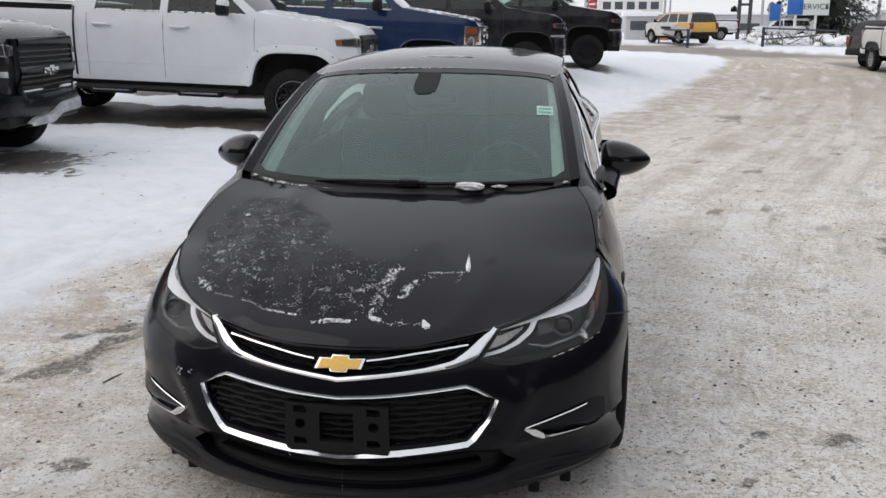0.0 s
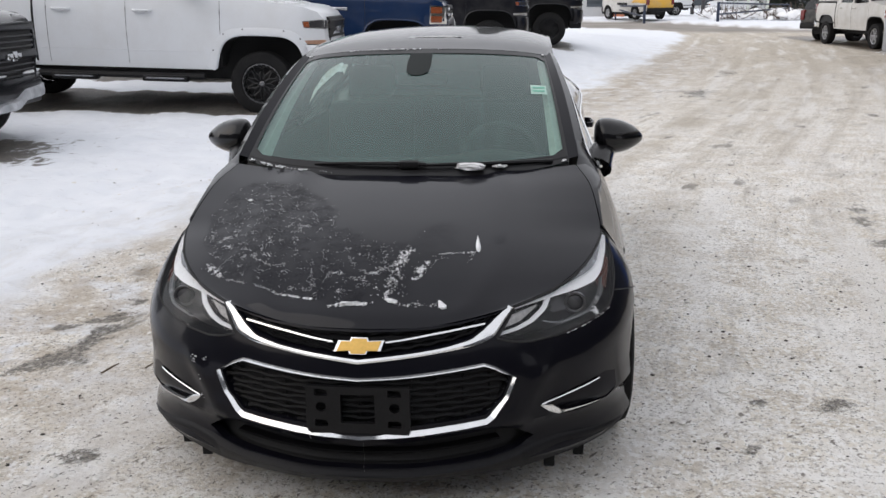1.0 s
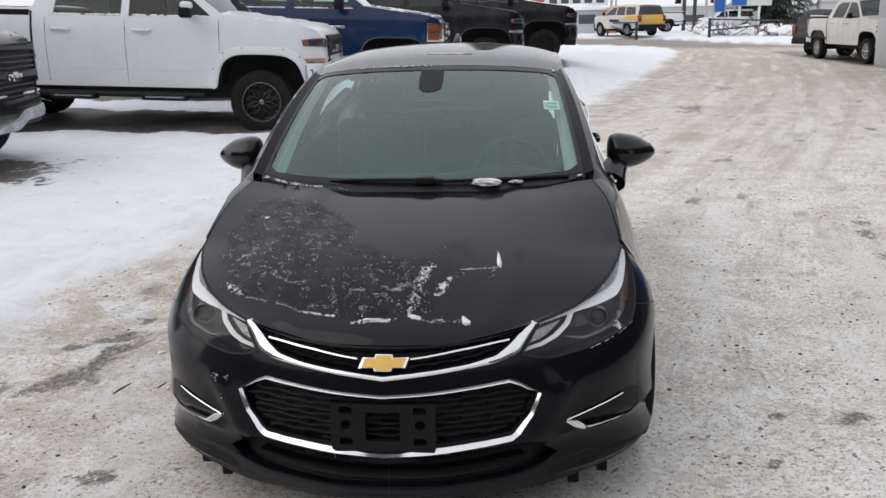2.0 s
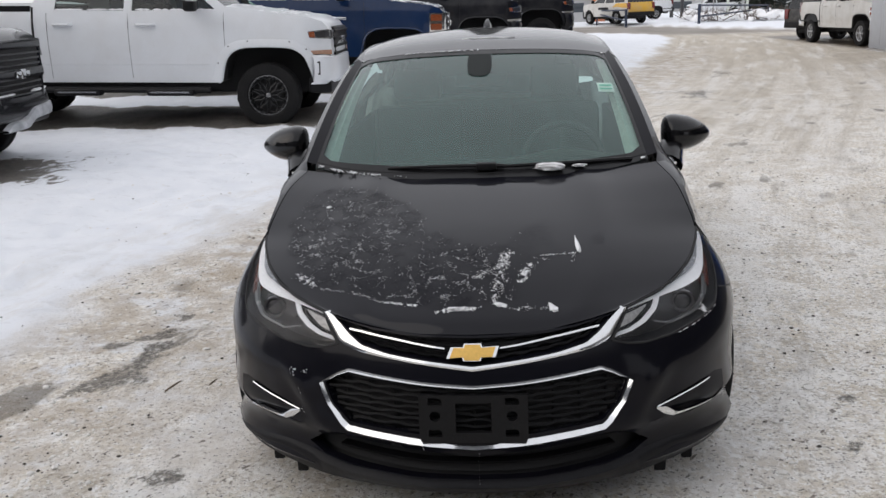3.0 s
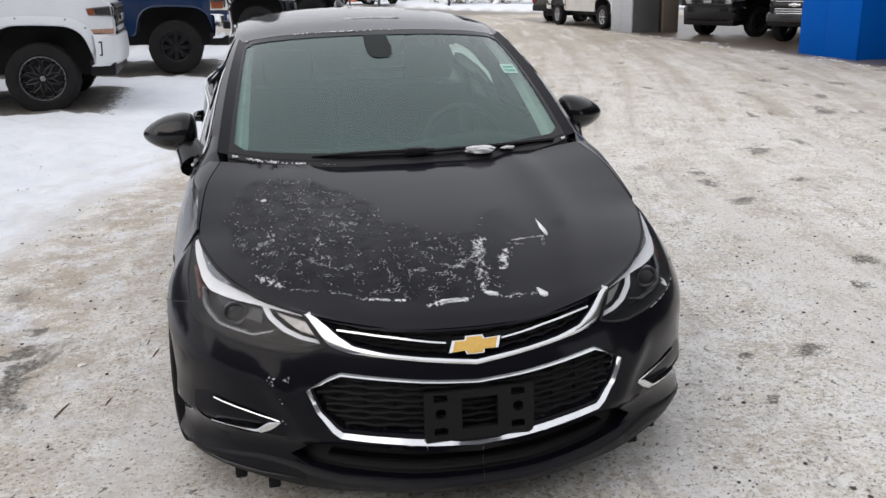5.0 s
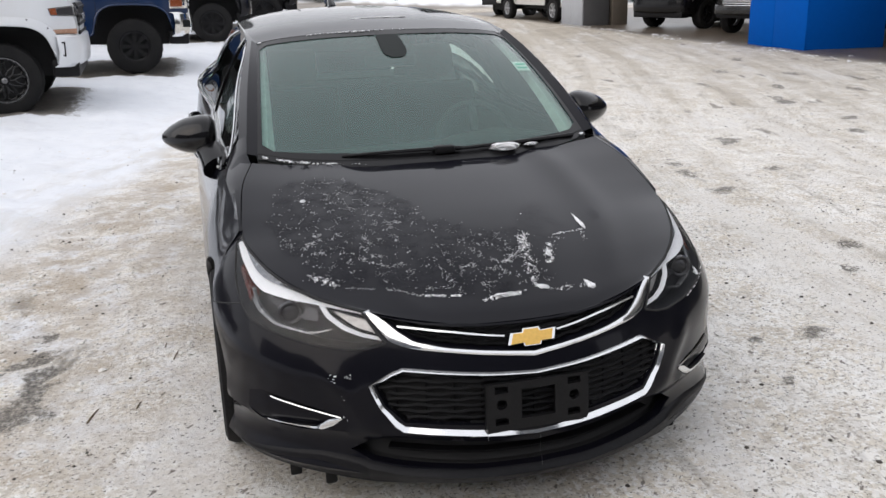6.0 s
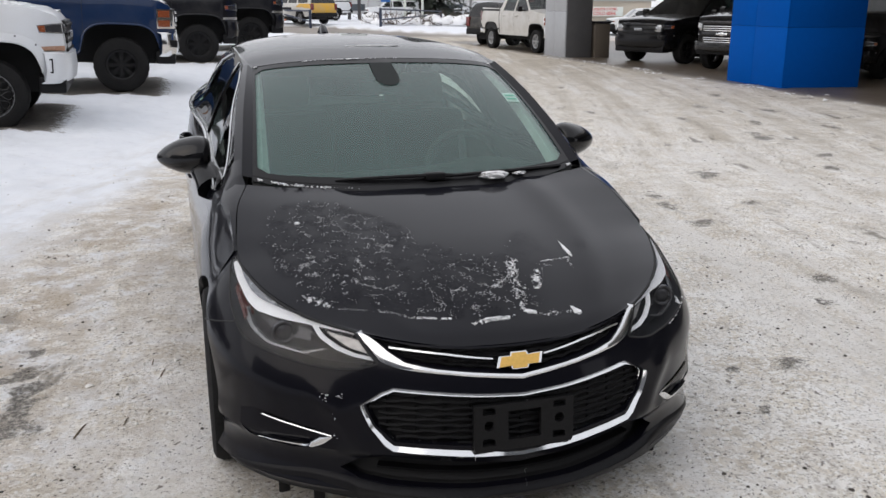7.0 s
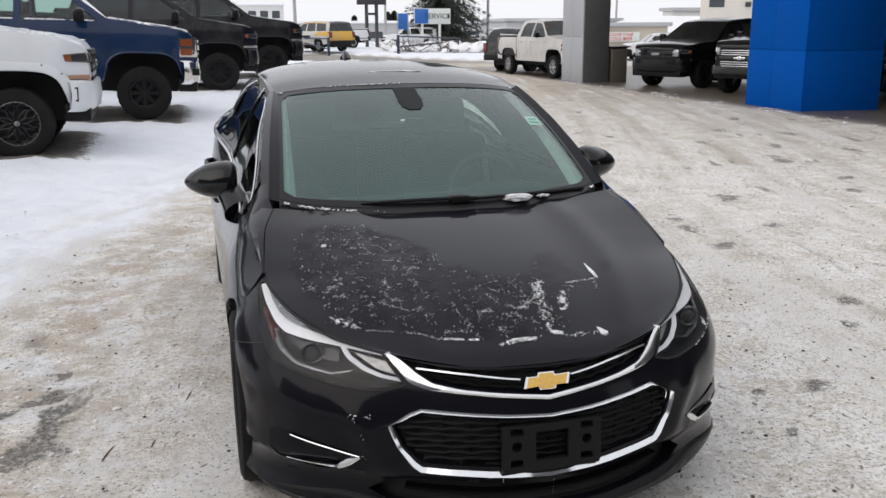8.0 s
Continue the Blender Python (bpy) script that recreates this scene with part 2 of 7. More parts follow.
def panel(outline, holes, fn, step, bm=None, rim=0.0, rim_fn=None):
    """A sheet over a 2D outline with holes, laid into space by fn(a, b). rim: how deep the edges of outline and holes are folded inwards by rim_fn(a, b, depth)."""
    bm = bm or bmesh.new()
    loops = [dense([tuple(p) for p in q], step * 0.8) for q in [outline, *holes]]
    pts, edges = [], []
    for q in loops:
        k = len(pts)
        pts += [Vector(p) for p in q]
        edges += [(k + i, k + (i + 1) % len(q)) for i in range(len(q))]
    xs, ys = [p[0] for p in loops[0]], [p[1] for p in loops[0]]
    y = min(ys) + step * 0.5
    odd = 0
    while y < max(ys):
        x = min(xs) + step * (0.25 + 0.5 * odd)
        while x < max(xs):
            if inside((x, y), loops[0]):
                pts.append(Vector((x, y)))
            x += step
        y += step
        odd = 1 - odd
    vo, _, fo, *_ = delaunay_2d_cdt(pts, edges, [], 0, 1e-6)
    made = [bm.verts.new(Vector(fn(p.x, p.y))) for p in vo]
    for f in fo:
        c = sum((vo[i] for i in f), Vector((0, 0))) / len(f)
        if inside(c, loops[0]) and not any(inside(c, q) for q in loops[1:]):
            try:
                bm.faces.new([made[i] for i in f])
            except ValueError:
                pass
    if rim:
        for q in loops:
            rows = [[fn(*p) for p in q + q[:1]], [rim_fn(p[0], p[1], rim) for p in q + q[:1]]]
            grid_bm(rows, bm)
    loose = [v for v in bm.verts if not v.link_faces]
    bmesh.ops.delete(bm, geom=loose, context="VERTS")
    return bm


def interp(x, pts):
    return float(np.interp(x, [p[0] for p in pts], [p[1] for p in pts]))


def smooth01(t):
    t = min(max(t, 0.0), 1.0)
    return t * t * (3 - 2 * t)


# ---------- ground ----------
EDGE = [(-8, -2.75), (0, -2.7), (3.5, -2.2), (6, -1.55), (9, -0.4), (13.5, 1.3), (20, 3.2), (27, 4.8), (37, 6.8), (42, 7.4), (46, 6.2), (49, 3.2), (52, -6), (54, -40), (400, -400)]
FAR_EDGE = [(-60, 66), (-5, 62), (6, 60), (9, 57), (12, 47), (14, 43), (22, 41), (200, 41)]


def lot_depth(x, y):
    """How far a place lies inside the snowy lot, from the road's edge."""
    return interp(y, EDGE) - x


def ground_z(x, y):
    d = lot_depth(x, y) * 0.85
    h = (0.03 + 0.02 * min(max(y, 2), 22)) * smooth01(d / 2.6) + 0.02 * min(max(d - 2.6, 0), 10)
    h *= 1 - smooth01((y - 26) / 14)
    h -= 0.009 * min(max(x - 3, 0), 40)
    v = y - interp(x, FAR_EDGE)
    h += 0.18 * smooth01(v / 3)
    return h


def axis_steps(lo, hi, a, b, fine, grow):
    left, right = [a], [b]
    s = fine
    while left[-1] > lo:
        s *= grow
        left.append(left[-1] - s)
    s = fine
    while right[-1] < hi:
        s *= grow
        right.append(right[-1] + s)
    n = int(round((b - a) / fine))
    return left[::-1] + [a + (b - a) * i / n for i in range(1, n)] + right


rd = random.Random(21)
STEPS = []
for x0, y0, dx, dy, n in ((-2.6, 2.2, -0.22, 0.62, 9), (-3.4, 3.0, -0.5, 0.45, 8), (-2.3, 4.2, -0.1, 0.6, 7), (-4.2, 2.4, 0.25, 0.6, 8)):
    for k in range(n):
        STEPS.append((x0 + dx * k + rd.gauss(0, 0.07) + 0.09 * (-1) ** k, y0 + dy * k + rd.gauss(0, 0.06)))


def surface(x, y):
    """The ground's height with its bumps and footprints, and how far it is snow."""
    d = lot_depth(x, y)
    w = noise.noise(Vector((x * 0.9, y * 0.9, 3))) * 0.35 + noise.noise(Vector((x * 3, y * 3, 9))) * 0.12
    lot = smooth01((d + w + 0.2) / 0.45)
    z = ground_z(x, y)
    near = 1 - smooth01((math.hypot(x, y - 3) - 14) / 20)
    z += near * (0.018 * noise.noise(Vector((x * 1.4, y * 1.4, 0))) + 0.012 * noise.noise(Vector((x * 5, y * 5, 5)))) * (1.0 + 1.2 * lot)
    z += near * 0.02 * lot * abs(noise.noise(Vector((x * 2.2, y * 2.2, 7))))
    z += near * lot * 0.010 * noise.noise(Vector((x * 9, y * 9, 15)))
    if -7 < x < 0 and 1 < y < 9:
        for fx, fy in STEPS:
            q = math.hypot((x - fx) / 0.09, (y - fy) / 0.15)
            if q < 1.6:
                z += -0.03 * smooth01(1.2 - q) + 0.008 * smooth01(1 - abs(q - 1.2) / 0.4)
    return z, lot, w


def build_ground():
    xs = axis_steps(-700, 900, -6, 6, 0.06, 1.06)
    ys = axis_steps(-60, 1500, -1.5, 9, 0.06, 1.045)
    bm = bmesh.new()
    lay = bm.verts.layers.float_color.new("zones")
    lay2 = bm.verts.layers.float_color.new("bare")
    lay3 = bm.verts.layers.float_color.new("along")
    rows = []
    # patches of bare wet asphalt: places with their radii, and strips thawed under the parked trucks
    patches = [(-1.69, 1.33, 0.09, 1.5), (-1.78, 1.19, 0.055, 1.0), (-1.63, 1.66, 0.06, 1.2), (-1.70, 1.80, 0.07, 0.8), (-1.67, 2.12, 0.035, 1.4), (-1.14, 0.38, 0.06, 0.8), (-5.25, 6.35, 0.5, 0.7), (-4.85, 5.9, 0.42, 0.75),
               (4.05, 5.37, 0.12, 1.6), (2.90, 3.57, 0.11, 1.0), (1.73, 1.0, 0.07, 0.9), (6.22, 9.5, 0.09, 2.2), (2.92, 4.22, 0.08, 1.4), (2.47, 1.69, 0.06, 1.2), (6.2, 7.55, 0.12, 3.0), (2.8, 2.1, 0.07, 1.2), (3.69, 4.12, 0.06, 1.2), (3.27, 13.4, 0.22, 2.6), (4.63, 17.6, 0.2, 2.6), (3.0, 4.55, 0.08, 1.4), (1.45, 1.02, 0.05, 0.8), (1.32, 0.6, 0.05, 0.9), (3.9, 9.3, 0.06, 2.0), (7.4, 11.0, 0.14, 2.2), (8.2, 10.2, 0.12, 2.0), (7.0, 8.8, 0.10, 2.0), (5.2, 10.5, 0.08, 2.4), (8.8, 12.6, 0.12, 2.6), (7.82, 8.17, 0.12, 1.6), (6.0, 6.08, 0.10, 1.2), (5.56, 5.43, 0.10, 1.0), (-1.86, 1.68, 0.045, 1.0), (-1.66, 1.47, 0.05, 1.3)]
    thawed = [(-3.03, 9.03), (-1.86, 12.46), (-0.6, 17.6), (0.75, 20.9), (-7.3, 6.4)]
    for y in ys:
        row = []
        for x in xs:
            d = lot_depth(x, y)
            z, lot, w = surface(x, y)
            verge = smooth01((y - interp(x, FAR_EDGE) + w * 2) / 1.5)
            wet = smooth01((x - 10.45 + 0.3 * w) / 0.35) * smooth01((38 - y) / 2) * (1 - verge)
            far = smooth01((y - 40) / 4) * (1 - lot) * (1 - verge)
            v = bm.verts.new((x, y, z))
            v[lay] = (max(lot, verge), wet, far, 1)
            bare = 0.0
            if -9 < x < 12 and -3 < y < 26:
                for px, py, pr, lengthy in patches:
                    q = math.hypot((x - px) - 0.22 * (y - py), (y - py) / lengthy) / pr
                    if q < 3.0:
                        q *= 1 + 0.75 * noise.noise(Vector((x * 6, y * 6, px * 9))) + 0.5 * noise.noise(Vector((x * 17, y * 17, py * 9)))
                    if q < 2.0:
                        bare = max(bare, (1.15 if px < 0 else 0.8) * (1 - q / 2.0))
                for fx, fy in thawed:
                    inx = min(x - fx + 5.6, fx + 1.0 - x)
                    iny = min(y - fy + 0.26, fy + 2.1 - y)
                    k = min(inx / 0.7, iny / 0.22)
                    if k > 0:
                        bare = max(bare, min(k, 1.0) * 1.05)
            v[lay3] = (-d, y, 0, 1)
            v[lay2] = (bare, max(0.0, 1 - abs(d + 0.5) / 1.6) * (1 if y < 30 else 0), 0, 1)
            row.append(v)
        rows.append(row)
    for a, b in zip(rows, rows[1:]):
        for k in range(len(a) - 1):
            bm.faces.new((a[k], a[k + 1], b[k + 1], b[k]))
    m, n, l, b = material("winter_ground")
    tc = n.new("ShaderNodeTexCoord")
    at = n.new("ShaderNodeVertexColor")
    at.layer_name = "zones"
    sep = n.new("ShaderNodeSeparateColor")
    l.new(at.outputs[0], sep.inputs[0])

    def tex(scale, detail=8, rough=0.6, stretch=None, shift=0.0):
        t = n.new("ShaderNodeTexNoise")
        t.inputs["Scale"].default_value, t.inputs["Detail"].default_value, t.inputs["Roughness"].default_value = scale, detail, rough
        mp = n.new("ShaderNodeMapping")
        mp.inputs["Location"].default_value = (shift, shift * 1.7, 0)
        if stretch:
            mp.vector_type = "TEXTURE"
            mp.inputs["Scale"].default_value = [1 / q for q in stretch[:3]]
            mp.inputs["Rotation"].default_value = (0, 0, radians(-stretch[3]))
        l.new(tc.outputs["Object"], mp.inputs["Vector"])
        l.new(mp.outputs[0], t.inputs["Vector"])
        return t.outputs["Fac"]

    def ramp(src, a, b_, lo=0.0, hi=1.0):
        r = n.new("ShaderNodeMapRange")
        r.inputs[1].default_value, r.inputs[2].default_value, r.inputs[3].default_value, r.inputs[4].default_value = a, b_, lo, hi
        l.new(src, r.inputs[0])
        return r.outputs[0]

    def mix(fac, c1, c2):
        x = n.new("ShaderNodeMix")
        x.data_type = "RGBA"
        for sock, val in ((x.inputs[0], fac), (x.inputs[6], c1), (x.inputs[7], c2)):
            if isinstance(val, tuple):
                sock.default_value = (*val, 1)
            elif isinstance(val, float):
                sock.default_value = val
            else:
                l.new(val, sock)
        return x.outputs[2]

    def math_(op, a, b_):
        x = n.new("ShaderNodeMath")
        x.operation, x.use_clamp = op, True
        for sock, val in ((x.inputs[0], a), (x.inputs[1], b_)):
            if isinstance(val, float):
                sock.default_value = val
            else:
                l.new(val, sock)
        return x.outputs[0]

    at3 = n.new("ShaderNodeAttribute")
    at3.attribute_name = "along"

    def along(sx, sy, detail=8, rough=0.7, shift=0.0):
        mp = n.new("ShaderNodeMapping")
        mp.inputs["Location"].default_value, mp.inputs["Scale"].default_value = (shift, shift * 1.3, 0), (sx, sy, 1)
        t = n.new("ShaderNodeTexNoise")
        t.inputs["Scale"].default_value, t.inputs["Detail"].default_value, t.inputs["Roughness"].default_value = 1.0, detail, rough
        l.new(at3.outputs["Vector"], mp.inputs["Vector"])
        l.new(mp.outputs[0], t.inputs["Vector"])
        return t.outputs["Fac"]

    at2 = n.new("ShaderNodeVertexColor")
    at2.layer_name = "bare"
    sep2 = n.new("ShaderNodeSeparateColor")
    l.new(at2.outputs[0], sep2.inputs[0])
    road = mix(ramp(tex(0.9), 0.35, 0.65), (0.72, 0.665, 0.57), (0.81, 0.78, 0.72))
    road = mix(ramp(tex(7, 12, 0.78), 0.47, 0.54), road, (0.85, 0.835, 0.805))
    road = mix(ramp(tex(4, 14, 0.85, None, 7.7), 0.53, 0.59, 0, 0.55), road, (0.40, 0.35, 0.28))
    road = mix(ramp(tex(24, 9, 0.8, None, 3.0), 0.535, 0.57, 0, 0.62), road, (0.378, 0.340, 0.285))
    road = mix(ramp(tex(2.2, 7, 0.62, None, 37.0), 0.44, 0.60, 0, 0.5), road, (0.50, 0.435, 0.345))
    road = mix(ramp(tex(3.1, 8, 0.66, None, 83.0), 0.52, 0.60, 0, 0.75), road, (0.87, 0.86, 0.835))
    road = mix(ramp(tex(36, 6, 0.75, None, 9.0), 0.52, 0.56, 0, 0.85), road, (0.89, 0.885, 0.87))
    road = mix(ramp(tex(58, 5, 0.7, None, 19.0), 0.565, 0.595, 0, 0.66), road, (0.25, 0.225, 0.19))
    lanes = ramp(along(2.4, 0.09, 4, 0.5, 2.0), 0.46, 0.64, 0, 0.75)
    split = n.new("ShaderNodeSeparateXYZ")
    l.new(at3.outputs["Vector"], split.inputs[0])
    lanes = math_("MULTIPLY", math_("MULTIPLY", lanes, ramp(split.outputs[1], 1.0, 9.0, 0.3, 1.0)), ramp(tex(0.8, 5, 0.6, None, 61.0), 0.36, 0.58, 0.25, 1.0))
    road = mix(ramp(split.outputs[1], 5.0, 22.0, 0.0, 0.7), road, (0.43, 0.37, 0.285))
    road = mix(lanes, road, (0.40, 0.352, 0.285))
    ruts = ramp(along(4.5, 0.7, 9, 0.72, 5.0), 0.57, 0.64, 0, 0.42)
    road = mix(ruts, road, (0.297, 0.27, 0.234))
    grooves = ramp(along(13, 0.5, 6, 0.7, 9.0), 0.55, 0.63, 0, 0.24)
    road = mix(grooves, road, (0.36, 0.329, 0.288))
    wash = ramp(along(2.2, 0.22, 7, 0.65, 14.0), 0.53, 0.63, 0, 0.6)
    road = mix(wash, road, (0.756, 0.742, 0.716))
    snowpack = ramp(tex(1.6, 8, 0.6, (1.0, 0.3, 1, 14), 21.0), 0.54, 0.68, 0, 0.4)
    road = mix(snowpack, road, (0.738, 0.738, 0.738))
    brown = math_("MULTIPLY", sep2.outputs[1], ramp(tex(2.6, 12, 0.8, None, 13.0), 0.44, 0.56, 0, 0.75))
    fringe = math_("MULTIPLY", sep2.outputs[1], ramp(tex(3.4, 9, 0.72, None, 29.0), 0.49, 0.57, 0, 0.95))
    road = mix(fringe, road, (0.76, 0.775, 0.80))
    road = mix(brown, road, (0.385, 0.315, 0.235))
    road = mix(ramp(along(2.2, 0.9, 12, 0.75, 50.0), 0.57, 0.66, 0, 0.5), road, (0.29, 0.262, 0.222))
    road = mix(math_("MULTIPLY", ramp(along(3.2, 1.1, 6, 0.55, 91.0), 0.62, 0.67, 0, 0.7), ramp(tex(0.35, 3, 0.5, None, 17.0), 0.44, 0.54)), road, (0.15, 0.135, 0.115))
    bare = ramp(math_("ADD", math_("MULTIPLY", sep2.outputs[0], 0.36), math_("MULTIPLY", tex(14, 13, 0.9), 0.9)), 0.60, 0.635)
    gravel = mix(ramp(tex(60, 6, 0.8, None, 71.0), 0.46, 0.57), (0.05, 0.046, 0.040), (0.26, 0.235, 0.20))
    road = mix(math_("MULTIPLY", bare, ramp(tex(26, 8, 0.8, None, 55.0), 0.40, 0.50, 0.25, 0.95)), road, gravel)
    grit = ramp(tex(64, 3, 0.6), 0.625, 0.655, 0, 0.85)
    road = mix(grit, road, (0.09, 0.081, 0.068))
    road = mix(ramp(tex(38, 2, 0.5, (1, 0.45, 1, 40), 31.0), 0.68, 0.71, 0, 0.8), road, (0.108, 0.09, 0.072))
    farroad = mix(ramp(tex(0.35, 8), 0.35, 0.65), (0.198, 0.18, 0.158), (0.324, 0.297, 0.27))
    snow = mix(ramp(tex(3, 8), 0.3, 0.7), (0.755, 0.785, 0.838), (0.825, 0.85, 0.893))
    snow = mix(ramp(tex(14, 6, 0.7, None, 5.0), 0.60, 0.72, 0, 0.35), snow, (0.495, 0.495, 0.504))
    snow = mix(ramp(tex(1.1, 10, 0.7, None, 17.0), 0.58, 0.72, 0, 0.25), snow, (0.54, 0.54, 0.54))
    snow = mix(ramp(tex(5, 9, 0.75, (1, 2.2, 1, 8), 41.0), 0.57, 0.66, 0, 0.4), snow, (0.558, 0.572, 0.594))
    trodden = math_("MULTIPLY", sep2.outputs[1], ramp(along(3.0, 1.2, 10, 0.72, 67.0), 0.47, 0.60, 0, 0.7))
    snow = mix(trodden, snow, (0.56, 0.525, 0.47))
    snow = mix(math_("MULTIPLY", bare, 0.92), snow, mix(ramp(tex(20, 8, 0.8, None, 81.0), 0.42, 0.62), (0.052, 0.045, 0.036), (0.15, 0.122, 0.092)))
    wetc = mix(ramp(tex(0.9, 8), 0.35, 0.65), (0.10, 0.080, 0.060), (0.155, 0.128, 0.10))
    col = mix(sep.outputs[2], road, farroad)
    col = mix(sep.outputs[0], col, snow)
    col = mix(sep.outputs[1], col, wetc)
    l.new(col, b.inputs["Base Color"])
    rg = mix(sep.outputs[1], mix(bare, (0.8, 0.8, 0.8), (0.62, 0.62, 0.62)), (0.32, 0.32, 0.32))
    l.new(rg, b.inputs["Roughness"])
    bp = n.new("ShaderNodeBump")
    bp.inputs["Strength"].default_value, bp.inputs["Distance"].default_value = 0.8, 0.010
    hsum = math_("ADD", ramp(tex(10, 12, 0.8), 0.2, 0.8, 0, 0.6), ramp(tex(45, 6, 0.75), 0.3, 0.7, 0, 0.4))
    l.new(hsum, bp.inputs["Height"])
    l.new(bp.outputs[0], b.inputs["Normal"])
    ob = part("ground", bm, m, None, smooth=60, doubles=False)
    tagged(ob, "snow-covered lot beside a road of dirty packed snow and ice", "ground", kind="structure")


build_ground()


# ---------- the black sedan: shape ----------
PLAN = [(0, -0.012), (0.15, -0.004), (0.28, 0.028), (0.38, 0.066), (0.47, 0.105), (0.55, 0.152), (0.65, 0.222), (0.74, 0.305), (0.81, 0.40), (0.855, 0.50), (0.882, 0.60), (0.893, 0.69), (0.896, 0.76)]


def plan_table():
    pts = np.array(smooth_line(PLAN, 241))
    s = np.r_[0, np.cumsum(np.hypot(*np.diff(pts, axis=0).T))]
    return s, pts


PS, PP = plan_table()
S_END = PS[-1]


def plan_at(s):
    a = abs(s)
    x, y = np.interp(a, PS, PP[:, 0]), np.interp(a, PS, PP[:, 1])
    e = 0.012
    x2, y2 = np.interp(min(a + e, S_END), PS, PP[:, 0]), np.interp(min(a + e, S_END), PS, PP[:, 1])
    x1, y1 = np.interp(max(a - e, 0), PS, PP[:, 0]), np.interp(max(a - e, 0), PS, PP[:, 1])
    tx, ty = x2 - x1, y2 - y1
    q = math.hypot(tx, ty)
    nx, ny = ty / q, -tx / q
    if a < 1e-6:
        nx, ny = 0.0, -1.0
    sg = 1 if s >= 0 else -1
    return sg * x, y, sg * nx, ny


HOOD_EDGE = [(0.463, 0.205, 0.680), (0.53, 0.27, 0.688), (0.60, 0.345, 0.701), (0.68, 0.46, 0.731), (0.735, 0.59, 0.765), (0.762, 0.71, 0.798), (0.757, 0.82, 0.848), (0.737, 0.98, 0.912), (0.692, 1.13, 0.958)]


def edge_table():
    """The bonnet's rim as (s, height) and (s, inset) along the bumper's plan line."""
    top, back = [], []
    for x, y, z in [(0.0, 0.063, 0.645), (0.15, 0.072, 0.647), (0.30, 0.118, 0.655), (0.40, 0.163, 0.666)] + HOOD_EDGE[:6]:
        best = None
        for s in np.linspace(0, S_END, 700):
            cx, cy, nx, ny = plan_at(s)
            d = (cx - x) * nx + (cy - y) * ny
            off = math.hypot(cx - nx * d - x, cy - ny * d - y)
            if best is None or off < best[0]:
                best = (off, s, d)
        top.append((best[1], z))
        back.append((best[1], best[2]))
    return top + [(S_END + 0.1, 0.805)], back + [(S_END + 0.1, back[-1][1])]


TOP_S, INSET_S = edge_table()


def inset(s, z):
    """How far the front's skin lies behind the bumper's plan line."""
    a = abs(s)
    zt = interp(a, TOP_S)
    h = 0.15 + 0.07 * smooth01(a / 0.5)
    t = max(0.0, 1 - (zt - z) / h)
    d = interp(a, INSET_S) * t ** 1.6
    d += interp(z, [(0.14, 0.05), (0.17, 0.012), (0.20, -0.008), (0.225, 0.0), (0.25, 0.012), (0.30, 0.010), (0.33, -0.008), (0.40, 0.0), (0.9, 0.0)])
    fold = interp(z, [(0.33, 0.47), (0.52, 0.63)])
    d -= 0.011 * math.exp(-((a - fold) / 0.045) ** 2) * smooth01((z - 0.31) / 0.05) * (1 - smooth01((z - 0.47) / 0.08))
    return d


def skin(s, z, sink=0.0):
    x, y, nx, ny = plan_at(s)
    d = inset(s, z) + sink
    return (x - nx * d, y - ny * d, z)


def s_at(x, z):
    lo, hi = 0.0, S_END
    for _ in range(40):
        mid = (lo + hi) / 2
        if skin(mid, z)[0] < abs(x):
            lo = mid
        else:
            hi = mid
    return math.copysign((lo + hi) / 2, x)


W_Y = [(0.40, 0.855), (0.55, 0.879), (0.68, 0.893), (0.9, 0.897), (1.3, 0.897), (2.2, 0.9), (3.2, 0.9), (3.7, 0.893), (4.1, 0.868), (4.45, 0.80), (4.66, 0.70)]
SIDE_Z = [(0.12, -0.08), (0.20, -0.045), (0.28, -0.025), (0.40, -0.012), (0.54, -0.002), (0.60, 0.0), (0.66, -0.004), (0.74, -0.024), (0.80, -0.046), (0.86, -0.07), (0.92, -0.095), (1.0, -0.125), (1.1, -0.165), (1.2, -0.215), (1.3, -0.275), (1.4, -0.36)]


def side_x(y, z):
    t = interp(z, SIDE_Z)
    t *= 1 - 0.55 * smooth01((y - 2.5) / 1.1) * smooth01((z - 0.7) / 0.1) * (1 - smooth01((z - 1.02) / 0.08))
    front = max(0.0, min(1.0, (z - 0.6) / 0.2)) * 0.075 * (1 - smooth01((y - 0.7) / 0.55))
    slim = 0.032 * smooth01((z - 0.90) / 0.06) * (1 - smooth01((y - 1.35) / 0.5))
    return interp(y, W_Y) + t - front - slim


HOOD_MID = [(0, 0.063, 0.645), (0, 0.095, 0.674), (0, 0.155, 0.703), (0, 0.27, 0.752), (0, 0.40, 0.798), (0, 0.55, 0.840), (0, 0.72, 0.878), (0, 0.88, 0.910), (0, 1.02, 0.934)]


def hood_at(u, v):
    """u from -1 to 1 across, v from the nose to the cowl."""
    a, e, c = abs(u), curve_at(HOOD_EDGE, v), curve_at(HOOD_MID, v)
    q = a ** 2.6 * 0.8 + 0.2 * a ** 2
    crease = 0.006 * math.exp(-((a - 0.58) / 0.09) ** 2) * smooth01(v * 3) - 0.004 * math.exp(-((a - 0.42) / 0.16) ** 2)
    return (u * e[0], c[1] + (e[1] - c[1]) * a ** 2.1, c[2] + (e[2] - c[2]) * q + crease * (1 - a ** 6))


